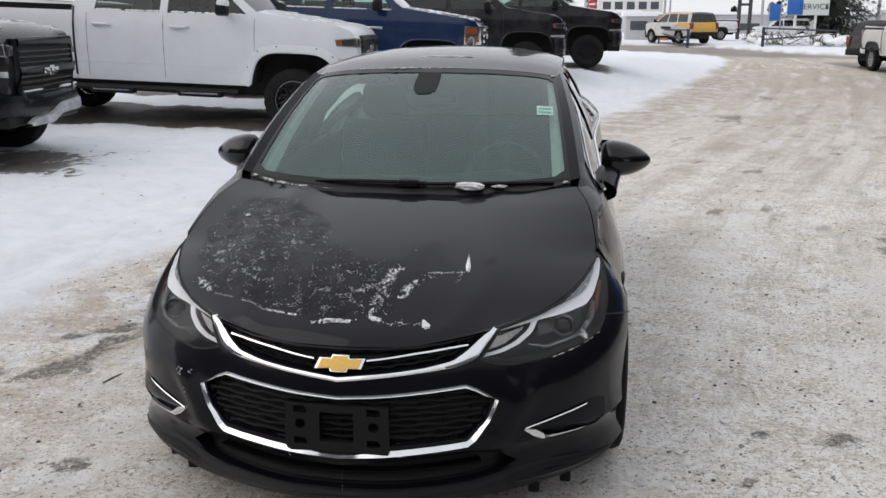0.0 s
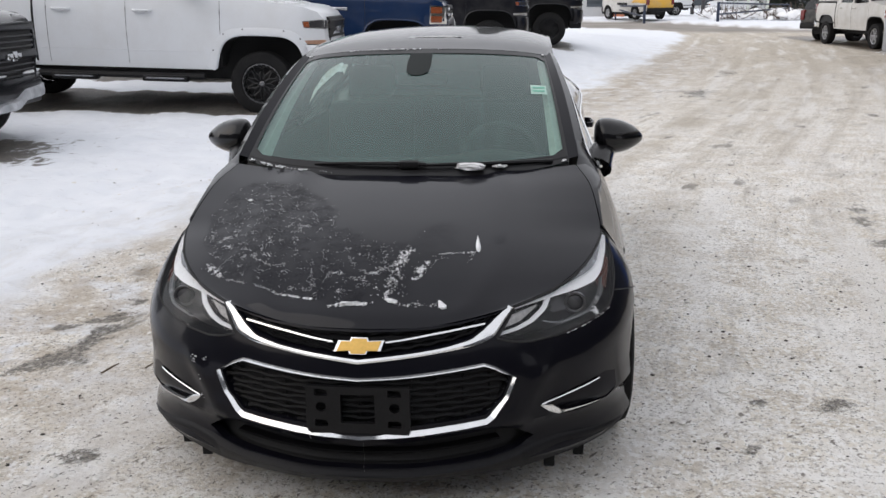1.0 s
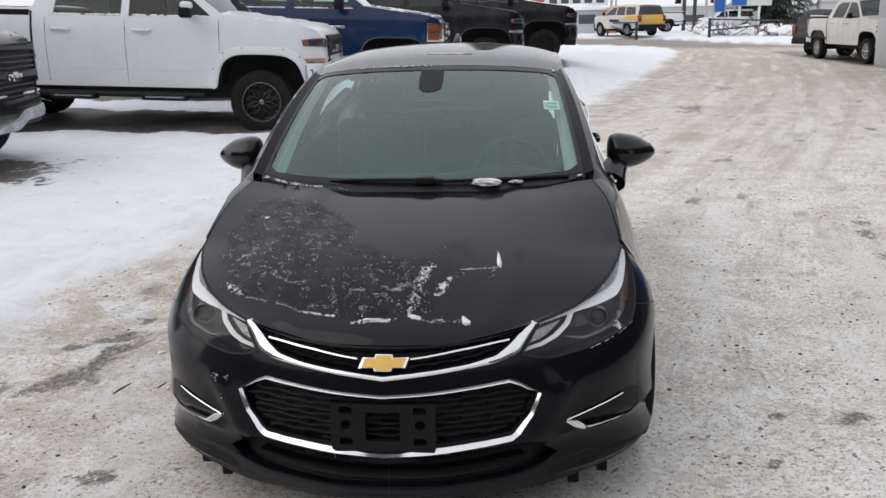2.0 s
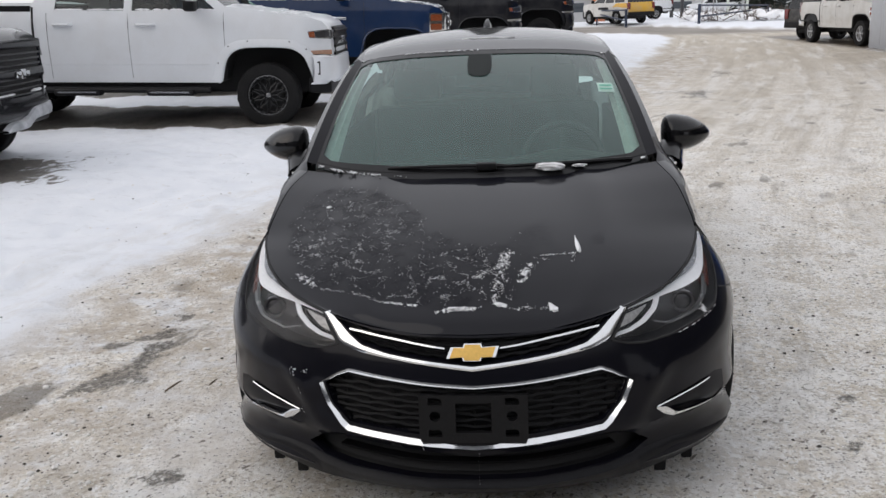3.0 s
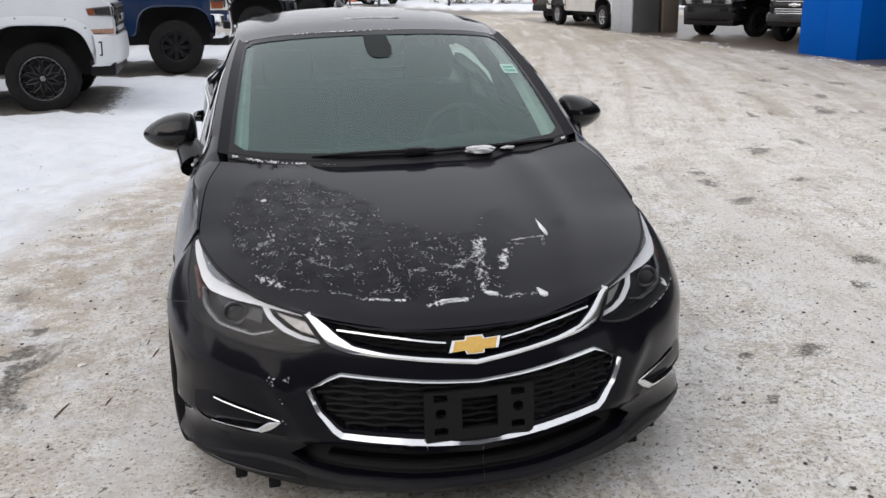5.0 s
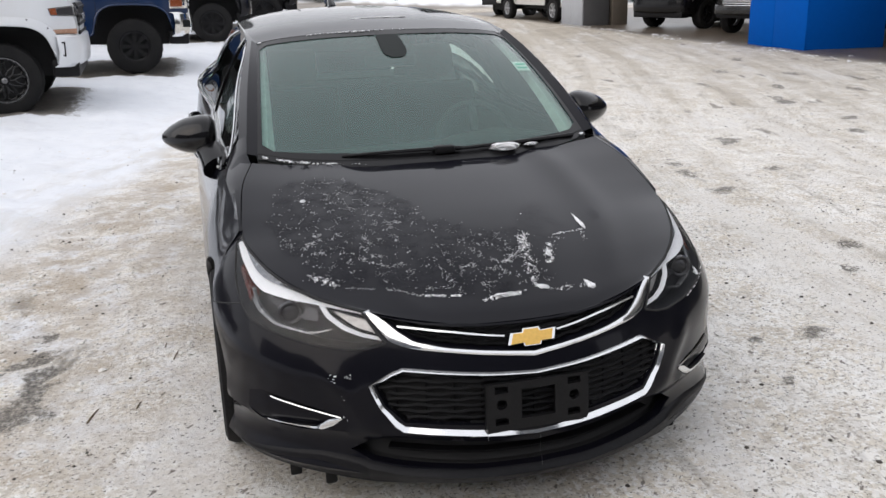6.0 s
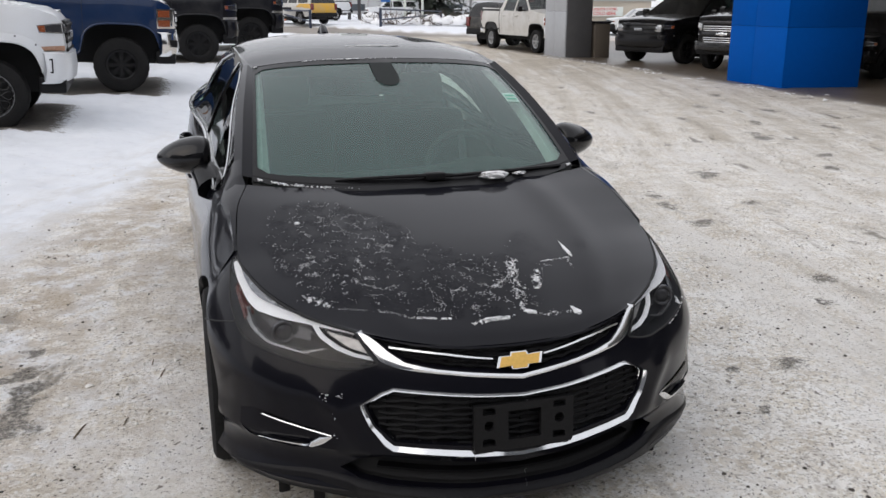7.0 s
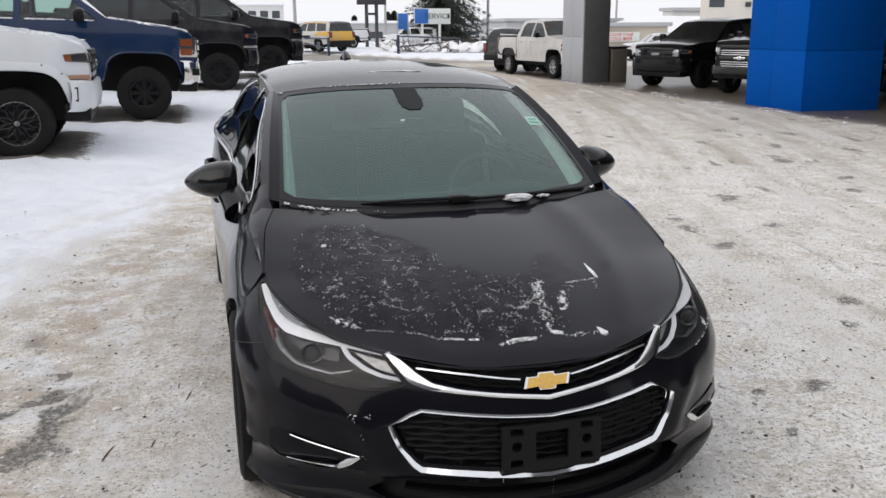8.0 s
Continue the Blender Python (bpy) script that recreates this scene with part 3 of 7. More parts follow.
GLASS_LOW = [(0, 1.005, 0.925), (0.30, 1.03, 0.93), (0.52, 1.085, 0.943), (0.668, 1.165, 0.962)]
GLASS_TOP = [(0, 1.90, 1.372), (0.28, 1.908, 1.366), (0.48, 1.935, 1.350), (0.575, 1.972, 1.331)]


def windshield_at(u, v):
    a, b = curve_at(GLASS_LOW, abs(u)), curve_at(GLASS_TOP, abs(u))
    p = a + (b - a) * v
    bow = 0.028 * 4 * v * (1 - v)
    return (math.copysign(p[0], u) if u else 0.0, p[1] - bow * 0.6, p[2] + bow)


PILLAR = [(0.735, 1.20, 0.968), (0.715, 1.40, 1.078), (0.682, 1.65, 1.20), (0.645, 1.86, 1.292), (0.617, 2.02, 1.343)]
RAIL = [(0.617, 2.02, 1.343), (0.615, 2.3, 1.374), (0.612, 2.7, 1.388), (0.60, 3.1, 1.383), (0.57, 3.5, 1.347), (0.535, 3.85, 1.275)]
ROOF_MID = [(0, 1.905, 1.376), (0, 2.15, 1.416), (0, 2.45, 1.442), (0, 2.8, 1.455), (0, 3.2, 1.448), (0, 3.5, 1.42), (0, 3.75, 1.375)]
ROOF_EDGE = [(0.58, 1.978, 1.336), (0.60, 2.2, 1.366), (0.607, 2.5, 1.385), (0.605, 2.8, 1.391), (0.593, 3.2, 1.378), (0.565, 3.55, 1.34), (0.535, 3.83, 1.285)]
BELT = [(1.15, 0.89), (1.6, 0.923), (2.2, 0.95), (3.0, 0.978), (3.6, 1.0), (4.1, 1.02)]
# ---------- end of shape ----------


def wheel(parent, x, y, r, width, rim_mat, spokes, rim_r, side, lug=0.0, twin=True, petals=False):
    """side: +1 where the outer face looks to +x. Tyre with shoulder lugs, rim with spokes."""
    seg = 72
    w = width / 2
    prof = [(rim_r * 0.98, -w * 0.75), (rim_r * 1.06, -w * 0.95), (r * 0.9, -w), (r * 0.965, -w * 0.92), (r, -w * 0.7), (r, -w * 0.25), (r * 0.985, -w * 0.2), (r * 0.985, -w * 0.1), (r, -w * 0.05), (r, w * 0.05), (r * 0.985, w * 0.1), (r * 0.985, w * 0.2), (r, w * 0.25), (r, w * 0.7), (r * 0.965, w * 0.92), (r * 0.9, w), (rim_r * 1.06, w * 0.95), (rim_r * 0.98, w * 0.75)]
    bm = lathe(bmesh.new(), prof, "x", seg, (0, 0, 0), (lambda i, k: -lug * (i % 3 == 0) if 3 <= k <= 14 else 0) if lug else None)
    bmesh.ops.translate(bm, vec=(x, y, r), verts=bm.verts)
    ty = part("wheel", bm, RUBBER, parent, "black rubber tyre on its rim")
    o = side * w * 0.75
    bm = lathe(bmesh.new(), [(rim_r, o), (rim_r * 0.97, o * 1.06), (rim_r * 0.90, o * 1.0), (rim_r * 0.87, o * 0.5), (rim_r * 0.86, -o)], "x", 48)
    lathe(bm, [(0.001, o * 0.95), (rim_r * 0.16, o * 0.95), (rim_r * 0.2, o * 0.8), (rim_r * 0.2, o * 0.3)], "x", 24)
    if petals:
        for k in range(10):
            a0 = 2 * math.pi * k / 10
            loop = [(0.20, 0.0), (0.44, -0.05), (0.58, -0.20), (0.76, -0.26), (0.87, -0.13), (0.87, 0.13), (0.76, 0.26), (0.58, 0.20), (0.44, 0.05), (0.20, 0.0)]
            tube(bm, [(o * (0.98 - 0.2 * q), q * rim_r * math.cos(a0 + w_), q * rim_r * math.sin(a0 + w_)) for q, w_ in loop], rim_r * 0.04, 6)
    for k in range(0 if petals else spokes):
        a0 = 2 * math.pi * k / spokes
        for da in ((-0.10, 0.10) if twin else (0.0,)):
            mat = Matrix.Rotation(a0 + da, 4, "X")
            x0, x1 = sorted((o * 0.55, o * 0.92))
            box(bm, x0, x1, rim_r * 0.14, rim_r * 0.92, -rim_r * 0.045, rim_r * 0.045, 0, mat)
    for k in range(spokes):
        mat = Matrix.Rotation(2 * math.pi * (k + 0.5) / spokes, 4, "X")
        x0, x1 = sorted((o * 0.9, o * 1.02))
        box(bm, x0, x1, rim_r * 0.2, rim_r * 0.24, -0.006, 0.006, 0, mat)
    bmesh.ops.translate(bm, vec=(x, y, r), verts=bm.verts)
    part("rim", bm, rim_mat, ty)
    if petals:
        ring = lathe(bmesh.new(), [(rim_r * 1.0, o * 1.0), (rim_r * 0.99, o * 1.10), (rim_r * 0.965, o * 1.12), (rim_r * 0.955, o * 1.02)], "x", 48)
        for k in range(24):
            a0 = 2 * math.pi * k / 24
            bmesh.ops.create_icosphere(ring, subdivisions=1, radius=0.010, matrix=Matrix.Translation((o * 1.10, 0.95 * rim_r * math.cos(a0), 0.95 * rim_r * math.sin(a0))))
        bmesh.ops.create_icosphere(ring, subdivisions=2, radius=0.035, matrix=Matrix.Translation((o * 0.95, 0, 0)) @ Matrix.Diagonal((0.4, 1, 1, 1)))
        bmesh.ops.translate(ring, vec=(x, y, r), verts=ring.verts)
        part("rim_lip", ring, STUDLIP, ty, "studded silver rim lip")
    bm = lathe(bmesh.new(), [(0.001, side * w * 0.1), (rim_r * 0.85, side * w * 0.1)], "x", 32)
    bmesh.ops.translate(bm, vec=(x, y, r), verts=bm.verts)
    part("brake_disc", bm, CAVITY, ty)
    return ty


def arch(cy, cz, r, z_low, front=True):
    """The wheel opening's outline from front to back, as (y, z) points."""
    a0 = math.asin(max(-1, min(1, (z_low - cz) / r)))
    return [(cy - r * math.cos(a), cz + r * math.sin(a)) for a in np.linspace(a0, math.pi - a0, 25)]


# ---------- the black sedan ----------
def car_paint():
    """Black clear-coated paint with a thin grey film of dried salt, and a matt patch of thawing frost on the bonnet."""
    m, n, l, b = material("black_car_paint")
    tc = n.new("ShaderNodeTexCoord")
    film = n.new("ShaderNodeTexNoise")
    film.inputs["Scale"].default_value, film.inputs["Detail"].default_value, film.inputs["Roughness"].default_value = 2.2, 9, 0.65
    l.new(tc.outputs["Object"], film.inputs["Vector"])
    mr = n.new("ShaderNodeMapRange")
    mr.inputs[1].default_value, mr.inputs[2].default_value, mr.inputs[3].default_value, mr.inputs[4].default_value = 0.35, 0.75, 0.0, 0.006
    l.new(film.outputs["Fac"], mr.inputs[0])
    mx = n.new("ShaderNodeMix")
    mx.data_type = "RGBA"
    mx.inputs[6].default_value, mx.inputs[7].default_value = (0.0044, 0.0044, 0.0072, 1), (0.17, 0.19, 0.25, 1)
    l.new(mr.outputs[0], mx.inputs[0])
    l.new(mx.outputs[2], b.inputs["Base Color"])
    rr = n.new("ShaderNodeMapRange")
    rr.inputs[3].default_value, rr.inputs[4].default_value = 0.25, 0.4
    l.new(film.outputs["Fac"], rr.inputs[0])
    l.new(rr.outputs[0], b.inputs["Roughness"])
    b.inputs["Specular IOR Level"].default_value = 0.04
    b.inputs["Coat Weight"].default_value = 0.8
    b.inputs["Coat IOR"].default_value = 1.31
    b.inputs["Coat Roughness"].default_value = 0.03
    return m


def hood_paint():
    m = car_paint()
    m.name = "frosted_hood_paint"
    n, l = m.node_tree.nodes, m.node_tree.links
    b = n["Principled BSDF"]
    n["Map Range"].inputs[3].default_value, n["Map Range"].inputs[4].default_value = 0.004, 0.02
    tc = n["Texture Coordinate"]
    at = n.new("ShaderNodeVertexColor")
    at.layer_name = "frost"
    nz = n.new("ShaderNodeTexNoise")
    nz.inputs["Scale"].default_value, nz.inputs["Detail"].default_value, nz.inputs["Roughness"].default_value = 16, 8, 0.7
    l.new(tc.outputs["Object"], nz.inputs["Vector"])
    mr = n.new("ShaderNodeMapRange")
    mr.inputs[1].default_value, mr.inputs[2].default_value = 0.38, 0.58
    l.new(nz.outputs["Fac"], mr.inputs[0])
    mul = n.new("ShaderNodeMath")
    mul.operation = "MULTIPLY"
    l.new(mr.outputs[0], mul.inputs[0])
    l.new(at.outputs[0], mul.inputs[1])
    cw = n.new("ShaderNodeMapRange")
    cw.inputs[3].default_value, cw.inputs[4].default_value = 0.80, 0.36
    l.new(mul.outputs[0], cw.inputs[0])
    l.new(cw.outputs[0], b.inputs["Coat Weight"])
    cr = n.new("ShaderNodeMapRange")
    cr.inputs[3].default_value, cr.inputs[4].default_value = 0.03, 0.34
    l.new(mul.outputs[0], cr.inputs[0])
    l.new(cr.outputs[0], b.inputs["Coat Roughness"])
    bp = n.new("ShaderNodeBump")
    bp.inputs["Distance"].default_value = 0.004
    l.new(mul.outputs[0], bp.inputs["Strength"])
    l.new(nz.outputs["Fac"], bp.inputs["Height"])
    l.new(bp.outputs[0], b.inputs["Normal"])
    l.new(bp.outputs[0], b.inputs["Coat Normal"])
    return m


CARPAINT, HOODPAINT, BUMPERPAINT = car_paint(), hood_paint(), car_paint()
HOODPAINT.node_tree.nodes["Principled BSDF"].inputs["Coat IOR"].default_value = 1.37
BUMPERPAINT.name = "bumper_paint"
BUMPERPAINT.node_tree.nodes["Principled BSDF"].inputs["Coat Weight"].default_value = 0.9
BUMPERPAINT.node_tree.nodes["Principled BSDF"].inputs["Coat IOR"].default_value = 1.23
BUMPERPAINT.node_tree.nodes["Principled BSDF"].inputs["Coat Roughness"].default_value = 0.09
PILLARTRIM = simple("pillar_lining", (0.78, 0.79, 0.76), 0.9)


FROST_RIM = [(-0.655, 0.54), (-0.685, 0.70), (-0.655, 0.94), (-0.50, 0.965), (-0.40, 0.93), (-0.29, 0.84), (-0.20, 0.70), (-0.14, 0.56), (-0.02, 0.46), (0.10, 0.46), (0.155, 0.57), (0.24, 0.605), (0.29, 0.52), (0.27, 0.43), (0.17, 0.33), (0.14, 0.24), (0.16, 0.165), (0.06, 0.145), (-0.10, 0.148), (-0.30, 0.205), (-0.50, 0.305), (-0.60, 0.39)]


def frost_at(x, y):
    """1 in the thawing frost patch on the passenger half of the bonnet, fainter where it reaches over to the other half."""
    d = 9.0
    for (x1, y1), (x2, y2) in zip(FROST_RIM, FROST_RIM[1:] + FROST_RIM[:1]):
        ex, ey = x2 - x1, y2 - y1
        t = min(max(((x - x1) * ex + (y - y1) * ey) / (ex * ex + ey * ey), 0), 1)
        d = min(d, math.hypot(x - x1 - t * ex, y - y1 - t * ey))
    d = d if inside((x, y), FROST_RIM) else -d
    d += 0.030 * noise.noise(Vector((x * 9, y * 9, 2))) + 0.016 * noise.noise(Vector((x * 28, y * 28, 5)))
    spot = math.hypot((x - 0.405) / 0.032, (y - 0.51) / 0.045) + 0.3 * noise.noise(Vector((x * 30, y * 30, 8)))
    return max(smooth01((d + 0.008) / 0.035) * (1 - 0.45 * smooth01((x + 0.02) / 0.2)), 0.7 * smooth01((1 - spot) / 0.3))


def strip_on_skin(line_a, line_b, proud, thick=0.012, n=40):
    """A bar that lies on the front's skin between two lines of (s, z)."""
    a, b = [curve_line(line_a, i / (n - 1)) for i in range(n)], [curve_line(line_b, i / (n - 1)) for i in range(n)]
    rows = []
    for p, q in zip(a, b):
        m = ((p[0] + q[0]) / 2, (p[1] + q[1]) / 2)
        rows.append([skin(*p, thick), skin(*p, -proud * 0.5), skin(*m, -proud), skin(*q, -proud * 0.5), skin(*q, thick)])
    return rows


def curve_line(pts, t):
    """A straight-sided line by length."""
    p = np.array(pts, float)
    d = np.r_[0, np.cumsum(np.hypot(*np.diff(p, axis=0).T))]
    return (float(np.interp(t * d[-1], d, p[:, 0])), float(np.interp(t * d[-1], d, p[:, 1])))


def mirrored(pts):
    """Half an outline (x >= 0, from the middle out and back to it) to a whole one."""
    return [tuple(p) for p in pts] + [(-p[0], p[1]) for p in reversed(pts) if p[0] > 1e-9]


def sz(pts):
    return [(s_at(x, z), z) for x, z in pts]


CAR_POSE = pose(0, 0, 0, 0, 0, 0.4)


def build_sedan():
    car = thing("sedan", "black sedan with frost on its bonnet, parked on packed snow", "car", CAR_POSE)
    ar = 0.352
    fa, ra = 0.87, 3.57

    # front bumper
    grille_in = [(0, 0.507), (0.18, 0.517), (0.39, 0.526), (0.424, 0.512), (0.475, 0.482), (0.447, 0.421), (0.39, 0.371), (0.258, 0.366), (0.153, 0.360), (0, 0.348)]
    grille_out = [(0, 0.514), (0.18, 0.524), (0.395, 0.534), (0.43, 0.520), (0.494, 0.481), (0.465, 0.416), (0.42, 0.357), (0.392, 0.339), (0.258, 0.331), (0.154, 0.324), (0, 0.308)]
    upper = [(0, 0.568), (0.125, 0.580), (0.265, 0.591), (0.36, 0.605), (0.405, 0.628), (0.44, 0.65), (0.49, 0.668), (0.336, 0.647), (0.162, 0.639), (0, 0.637)]
    fog = sz([(0.548, 0.372), (0.60, 0.388), (0.70, 0.405), (0.765, 0.412), (0.800, 0.396), (0.806, 0.345), (0.775, 0.312), (0.66, 0.312), (0.585, 0.335)])
    slot = [(0, 0.284), (0.13, 0.298), (0.30, 0.314), (0.42, 0.322), (0.50, 0.304), (0.565, 0.264), (0.50, 0.238), (0.40, 0.227), (0.2, 0.219), (0, 0.216)]
    lamp = [(0.445, 0.597)] + [(a, interp(a, TOP_S) - 0.005) for a in (0.535, 0.61, 0.71, 0.84, 0.985, 1.13, 1.27)] + [(1.296, 0.783), (1.22, 0.747), (1.115, 0.688), (1.0, 0.635), (0.95, 0.614), (0.876, 0.601), (0.766, 0.586), (0.671, 0.576), (0.563, 0.574), (0.50, 0.582)]
    end = []
    for z in np.linspace(0.20, 0.655, 14):
        y_arch = fa - math.sqrt(max(ar * ar - (z - 0.325) ** 2, 0))
        end.append((float(np.interp(y_arch, PP[:, 1], PS)), float(z)))
    half = [(0, 0.165), (0.3, 0.168), (0.55, 0.175), (0.8, 0.185)] + end + [(S_END, 0.666), (S_END, 0.80)] + [(a, b - 0.003) for a, b in reversed(TOP_S) if a < S_END]
    outline = mirrored(half)
    holes = [mirrored(grille_in), mirrored(upper), mirrored(slot)]
    for sg in (1, -1):
        holes += [[(sg * a, b) for a, b in fog], [(sg * a, b) for a, b in lamp]]
    bumper = part("front_bumper", panel(outline, holes, skin, 0.022, rim=0.03, rim_fn=skin), BUMPERPAINT, car, "black painted bumper cover")
    part("bumper_back", panel(outline, [], lambda a, b: skin(a, b, 0.06), 0.06), CAVITY, bumper)

    for sg in (1, -1):
        bm = tube(bmesh.new(), [skin(sg * a, b, 0.0015) for a, b in [curve_line([(1.03, 0.642), (1.12, 0.622), (1.22, 0.60), (1.245, 0.592)], i / 14) for i in range(15)]], 0.003, 4)
        part("bumper_seam", bm, CAVITY, bumper)
    # lower grille: frame, back and mesh
    rows = []
    go, gi = dense(mirrored(grille_out), 0.02), mirrored(grille_in)
    for k in range(len(go) + 1):
        p = go[k % len(go)]
        best = min((((p[0] - q[0]) ** 2 + (p[1] - q[1]) ** 2), q) for q in dense(gi, 0.006))[1]
        k_ = 0.8 if p[1] < 0.505 else 0.25
        m = (p[0] * k_ + best[0] * (1 - k_), p[1] * k_ + best[1] * (1 - k_))
        rows.append([skin(*p, 0.004), skin(*p, -0.005 if k_ > 0.5 else 0.0), skin(*m, -0.010), skin(*best, 0.010 if k_ > 0.5 else -0.006), skin(*best, 0.028)])
    part("grille_frame", grid_bm(rows), CHROME, bumper, "bright chrome grille surround")
    part("grille_back", panel(mirrored(grille_in), [], lambda a, b: skin(a, b, 0.035), 0.05), CAVITY, bumper)
    bm = bmesh.new()
    for k in range(9):
        z = 0.362 + k * 0.0185
        xs = np.linspace(-0.45, 0.45, 37)
        seg = []
        for i, x in enumerate(xs):
            s = s_at(x, z) if abs(x) > 1e-6 else 0.0
            zz = z + 0.0022 * (1 if (i // 2 + k) % 2 else -1)
            ok = inside((s, zz), mirrored(grille_in))
            if ok:
                seg.append(skin(s, zz, 0.016))
            if (not ok or i == len(xs) - 1) and seg:
                if len(seg) > 2:
                    tube(bm, seg, 0.0045, 5, 1.3)
                seg = []
    for x in np.arange(-0.40, 0.41, 0.08):
        seg = [skin(s_at(x, z) if abs(x) > 1e-6 else 0.0, z, 0.024) for z in np.linspace(0.36, 0.52, 9) if inside((s_at(x, z) if abs(x) > 1e-6 else 0.0, z), mirrored(grille_in))]
        if len(seg) > 2:
            tube(bm, seg, 0.004, 5)
    part("grille_mesh", bm, MESHBLACK, bumper)

    # upper grille with its chrome wing, centre bars and badge
    part("upper_grille_back", panel(mirrored(upper), [], lambda a, b: skin(a, b, 0.04), 0.05), CAVITY, bumper)
    bm = bmesh.new()
    for k, f in enumerate((0.15, 0.38, 0.62, 0.86)):
        for sg in (1, -1):
            seg = []
            for i, x in enumerate(np.linspace(0.0, 0.44, 25)):
                lo = interp(x, [(0, 0.568), (0.265, 0.591), (0.36, 0.605), (0.405, 0.628), (0.45, 0.655)])
                hi = interp(x, [(0, 0.637), (0.162, 0.639), (0.336, 0.647), (0.49, 0.668)])
                z = lo + (hi - lo) * f + 0.002 * (1 if (i // 2 + k) % 2 else -1)
                if hi - lo > 0.012:
                    seg.append(skin(sg * x, z, 0.02))
            tube(bm, seg, 0.004, 5, 1.4)
    part("upper_grille_mesh", bm, MESHBLACK, bumper)
    wing_low = [(0, 0.554), (0.125, 0.567), (0.224, 0.575), (0.348, 0.584), (0.391, 0.590), (0.436, 0.604), (0.473, 0.637), (0.530, 0.676)]
    wing_high = [(0, 0.566), (0.125, 0.578), (0.265, 0.589), (0.362, 0.603), (0.409, 0.627), (0.448, 0.652), (0.48, 0.668), (0.518, 0.679)]
    rows = strip_on_skin(wing_low, wing_high, 0.006, 0.012, 36)
    rows = [[(-p[0], p[1], p[2]) for p in r] for r in reversed(rows[1:])] + rows
    part("grille_wing", grid_bm(rows), CHROME, bumper, "chrome wing bar with a crust of ice")
    for sg in (1, -1):
        a = [(0.083, 0.609), (0.241, 0.625), (0.414, 0.639)]
        b = [(0.083, 0.613), (0.241, 0.630), (0.416, 0.644)]
        rows = strip_on_skin([(sg * p, q) for p, q in a], [(sg * p, q) for p, q in b], 0.0, 0.016, 16)
        part("grille_bar", grid_bm(rows), CHROME, bumper)
    badge = [(-0.076, 0.586), (-0.03, 0.589), (-0.026, 0.580), (0.024, 0.580), (0.028, 0.589), (0.067, 0.589), (0.078, 0.617), (0.03, 0.615), (0.026, 0.624), (-0.024, 0.624), (-0.028, 0.615), (-0.063, 0.615)]

    def badge_fn(f, lift):
        return lambda a, b: (a * f, skin(a * f, 0.60 + (b - 0.602) * f, 0.0)[1] - lift + 0.012, 0.602 + (b - 0.602) * f)

    def badge_rim(f, lift):
        return lambda a, b, d: tuple(Vector(badge_fn(f, lift)(a, b)) + Vector((0, d, 0)))
    em = part("badge", panel(badge, [], badge_fn(1.0, 0.012), 0.02, rim=0.02, rim_fn=badge_rim(1.0, 0.012)), CHROME, bumper, "gold badge with a chrome edge", smooth=20)
    part("badge_face", panel(badge, [], badge_fn(0.87, 0.015), 0.02, rim=0.004, rim_fn=badge_rim(0.87, 0.015)), GOLD, em, smooth=20)

    # number plate bracket, with no plate on it
    def plate_fn(a, b, d=0.0):
        return (a, skin(0, 0.42)[1] - 0.014 + 0.06 * abs(a) ** 1.5 + d + 0.05 * (b - 0.42), b)
    win = [(-0.052, 0.375), (0.052, 0.375), (0.052, 0.466), (-0.052, 0.466)]
    hs = [win]
    for sg in (1, -1):
        hs.append([(sg * 0.112 + 0.016 * math.cos(t), 0.425 + 0.016 * math.sin(t)) for t in np.linspace(0, 2 * math.pi, 13)[:-1]])
        for zc in (0.372, 0.470):
            hs.append([(sg * 0.112 - 0.02, zc - 0.010), (sg * 0.112 + 0.02, zc - 0.010), (sg * 0.112 + 0.02, zc + 0.006), (sg * 0.112 + 0.01, zc + 0.012), (sg * 0.112 - 0.02, zc + 0.012)])
    ol = [(-0.153, 0.344), (0.153, 0.344), (0.159, 0.358), (0.158, 0.49), (-0.158, 0.49), (-0.159, 0.358)]
    part("plate_bracket", panel(ol, hs, plate_fn, 0.02, rim=0.014, rim_fn=plate_fn), PLASTIC, bumper, "empty black number plate bracket", smooth=25)

    # lower intake bars and lip
    part("intake_back", panel(mirrored(slot), [], lambda a, b: skin(a, b, 0.05), 0.05), CAVITY, bumper)
    part("intake_ledge", grid_bm([[skin(s, 0.258 + 0.05 * abs(s) ** 1.5, q) for q in (0.048, 0.018, 0.016)] + [skin(s, 0.250 + 0.05 * abs(s) ** 1.5, 0.018)] for s in np.linspace(-0.45, 0.45, 31)]), MESHBLACK, bumper)
    rows = []
    for s in np.linspace(-1.0, 1.0, 81):
        zt = interp(abs(s), [(0, 0.214), (0.40, 0.224), (0.56, 0.246), (0.66, 0.250), (0.86, 0.226), (1.0, 0.205)])
        zb = interp(abs(s), [(0, 0.160), (0.36, 0.160), (0.40, 0.154), (0.72, 0.160), (1.0, 0.165)])
        p = interp(abs(s), [(0, 1.0), (0.5, 0.75), (0.7, 0.3), (1.0, 0.12)])
        rows.append([skin(s, zt, 0.004), skin(s, zt - 0.008, -0.014 * p), skin(s, zt - 0.018, -0.018 * p), skin(s, zb + 0.014, -0.016 * p), skin(s, zb + 0.003, -0.008 * p), skin(s, zb, 0.03)])
    part("lip", grid_bm(rows), LIPBLACK, bumper, "satin black lower lip", smooth=50)
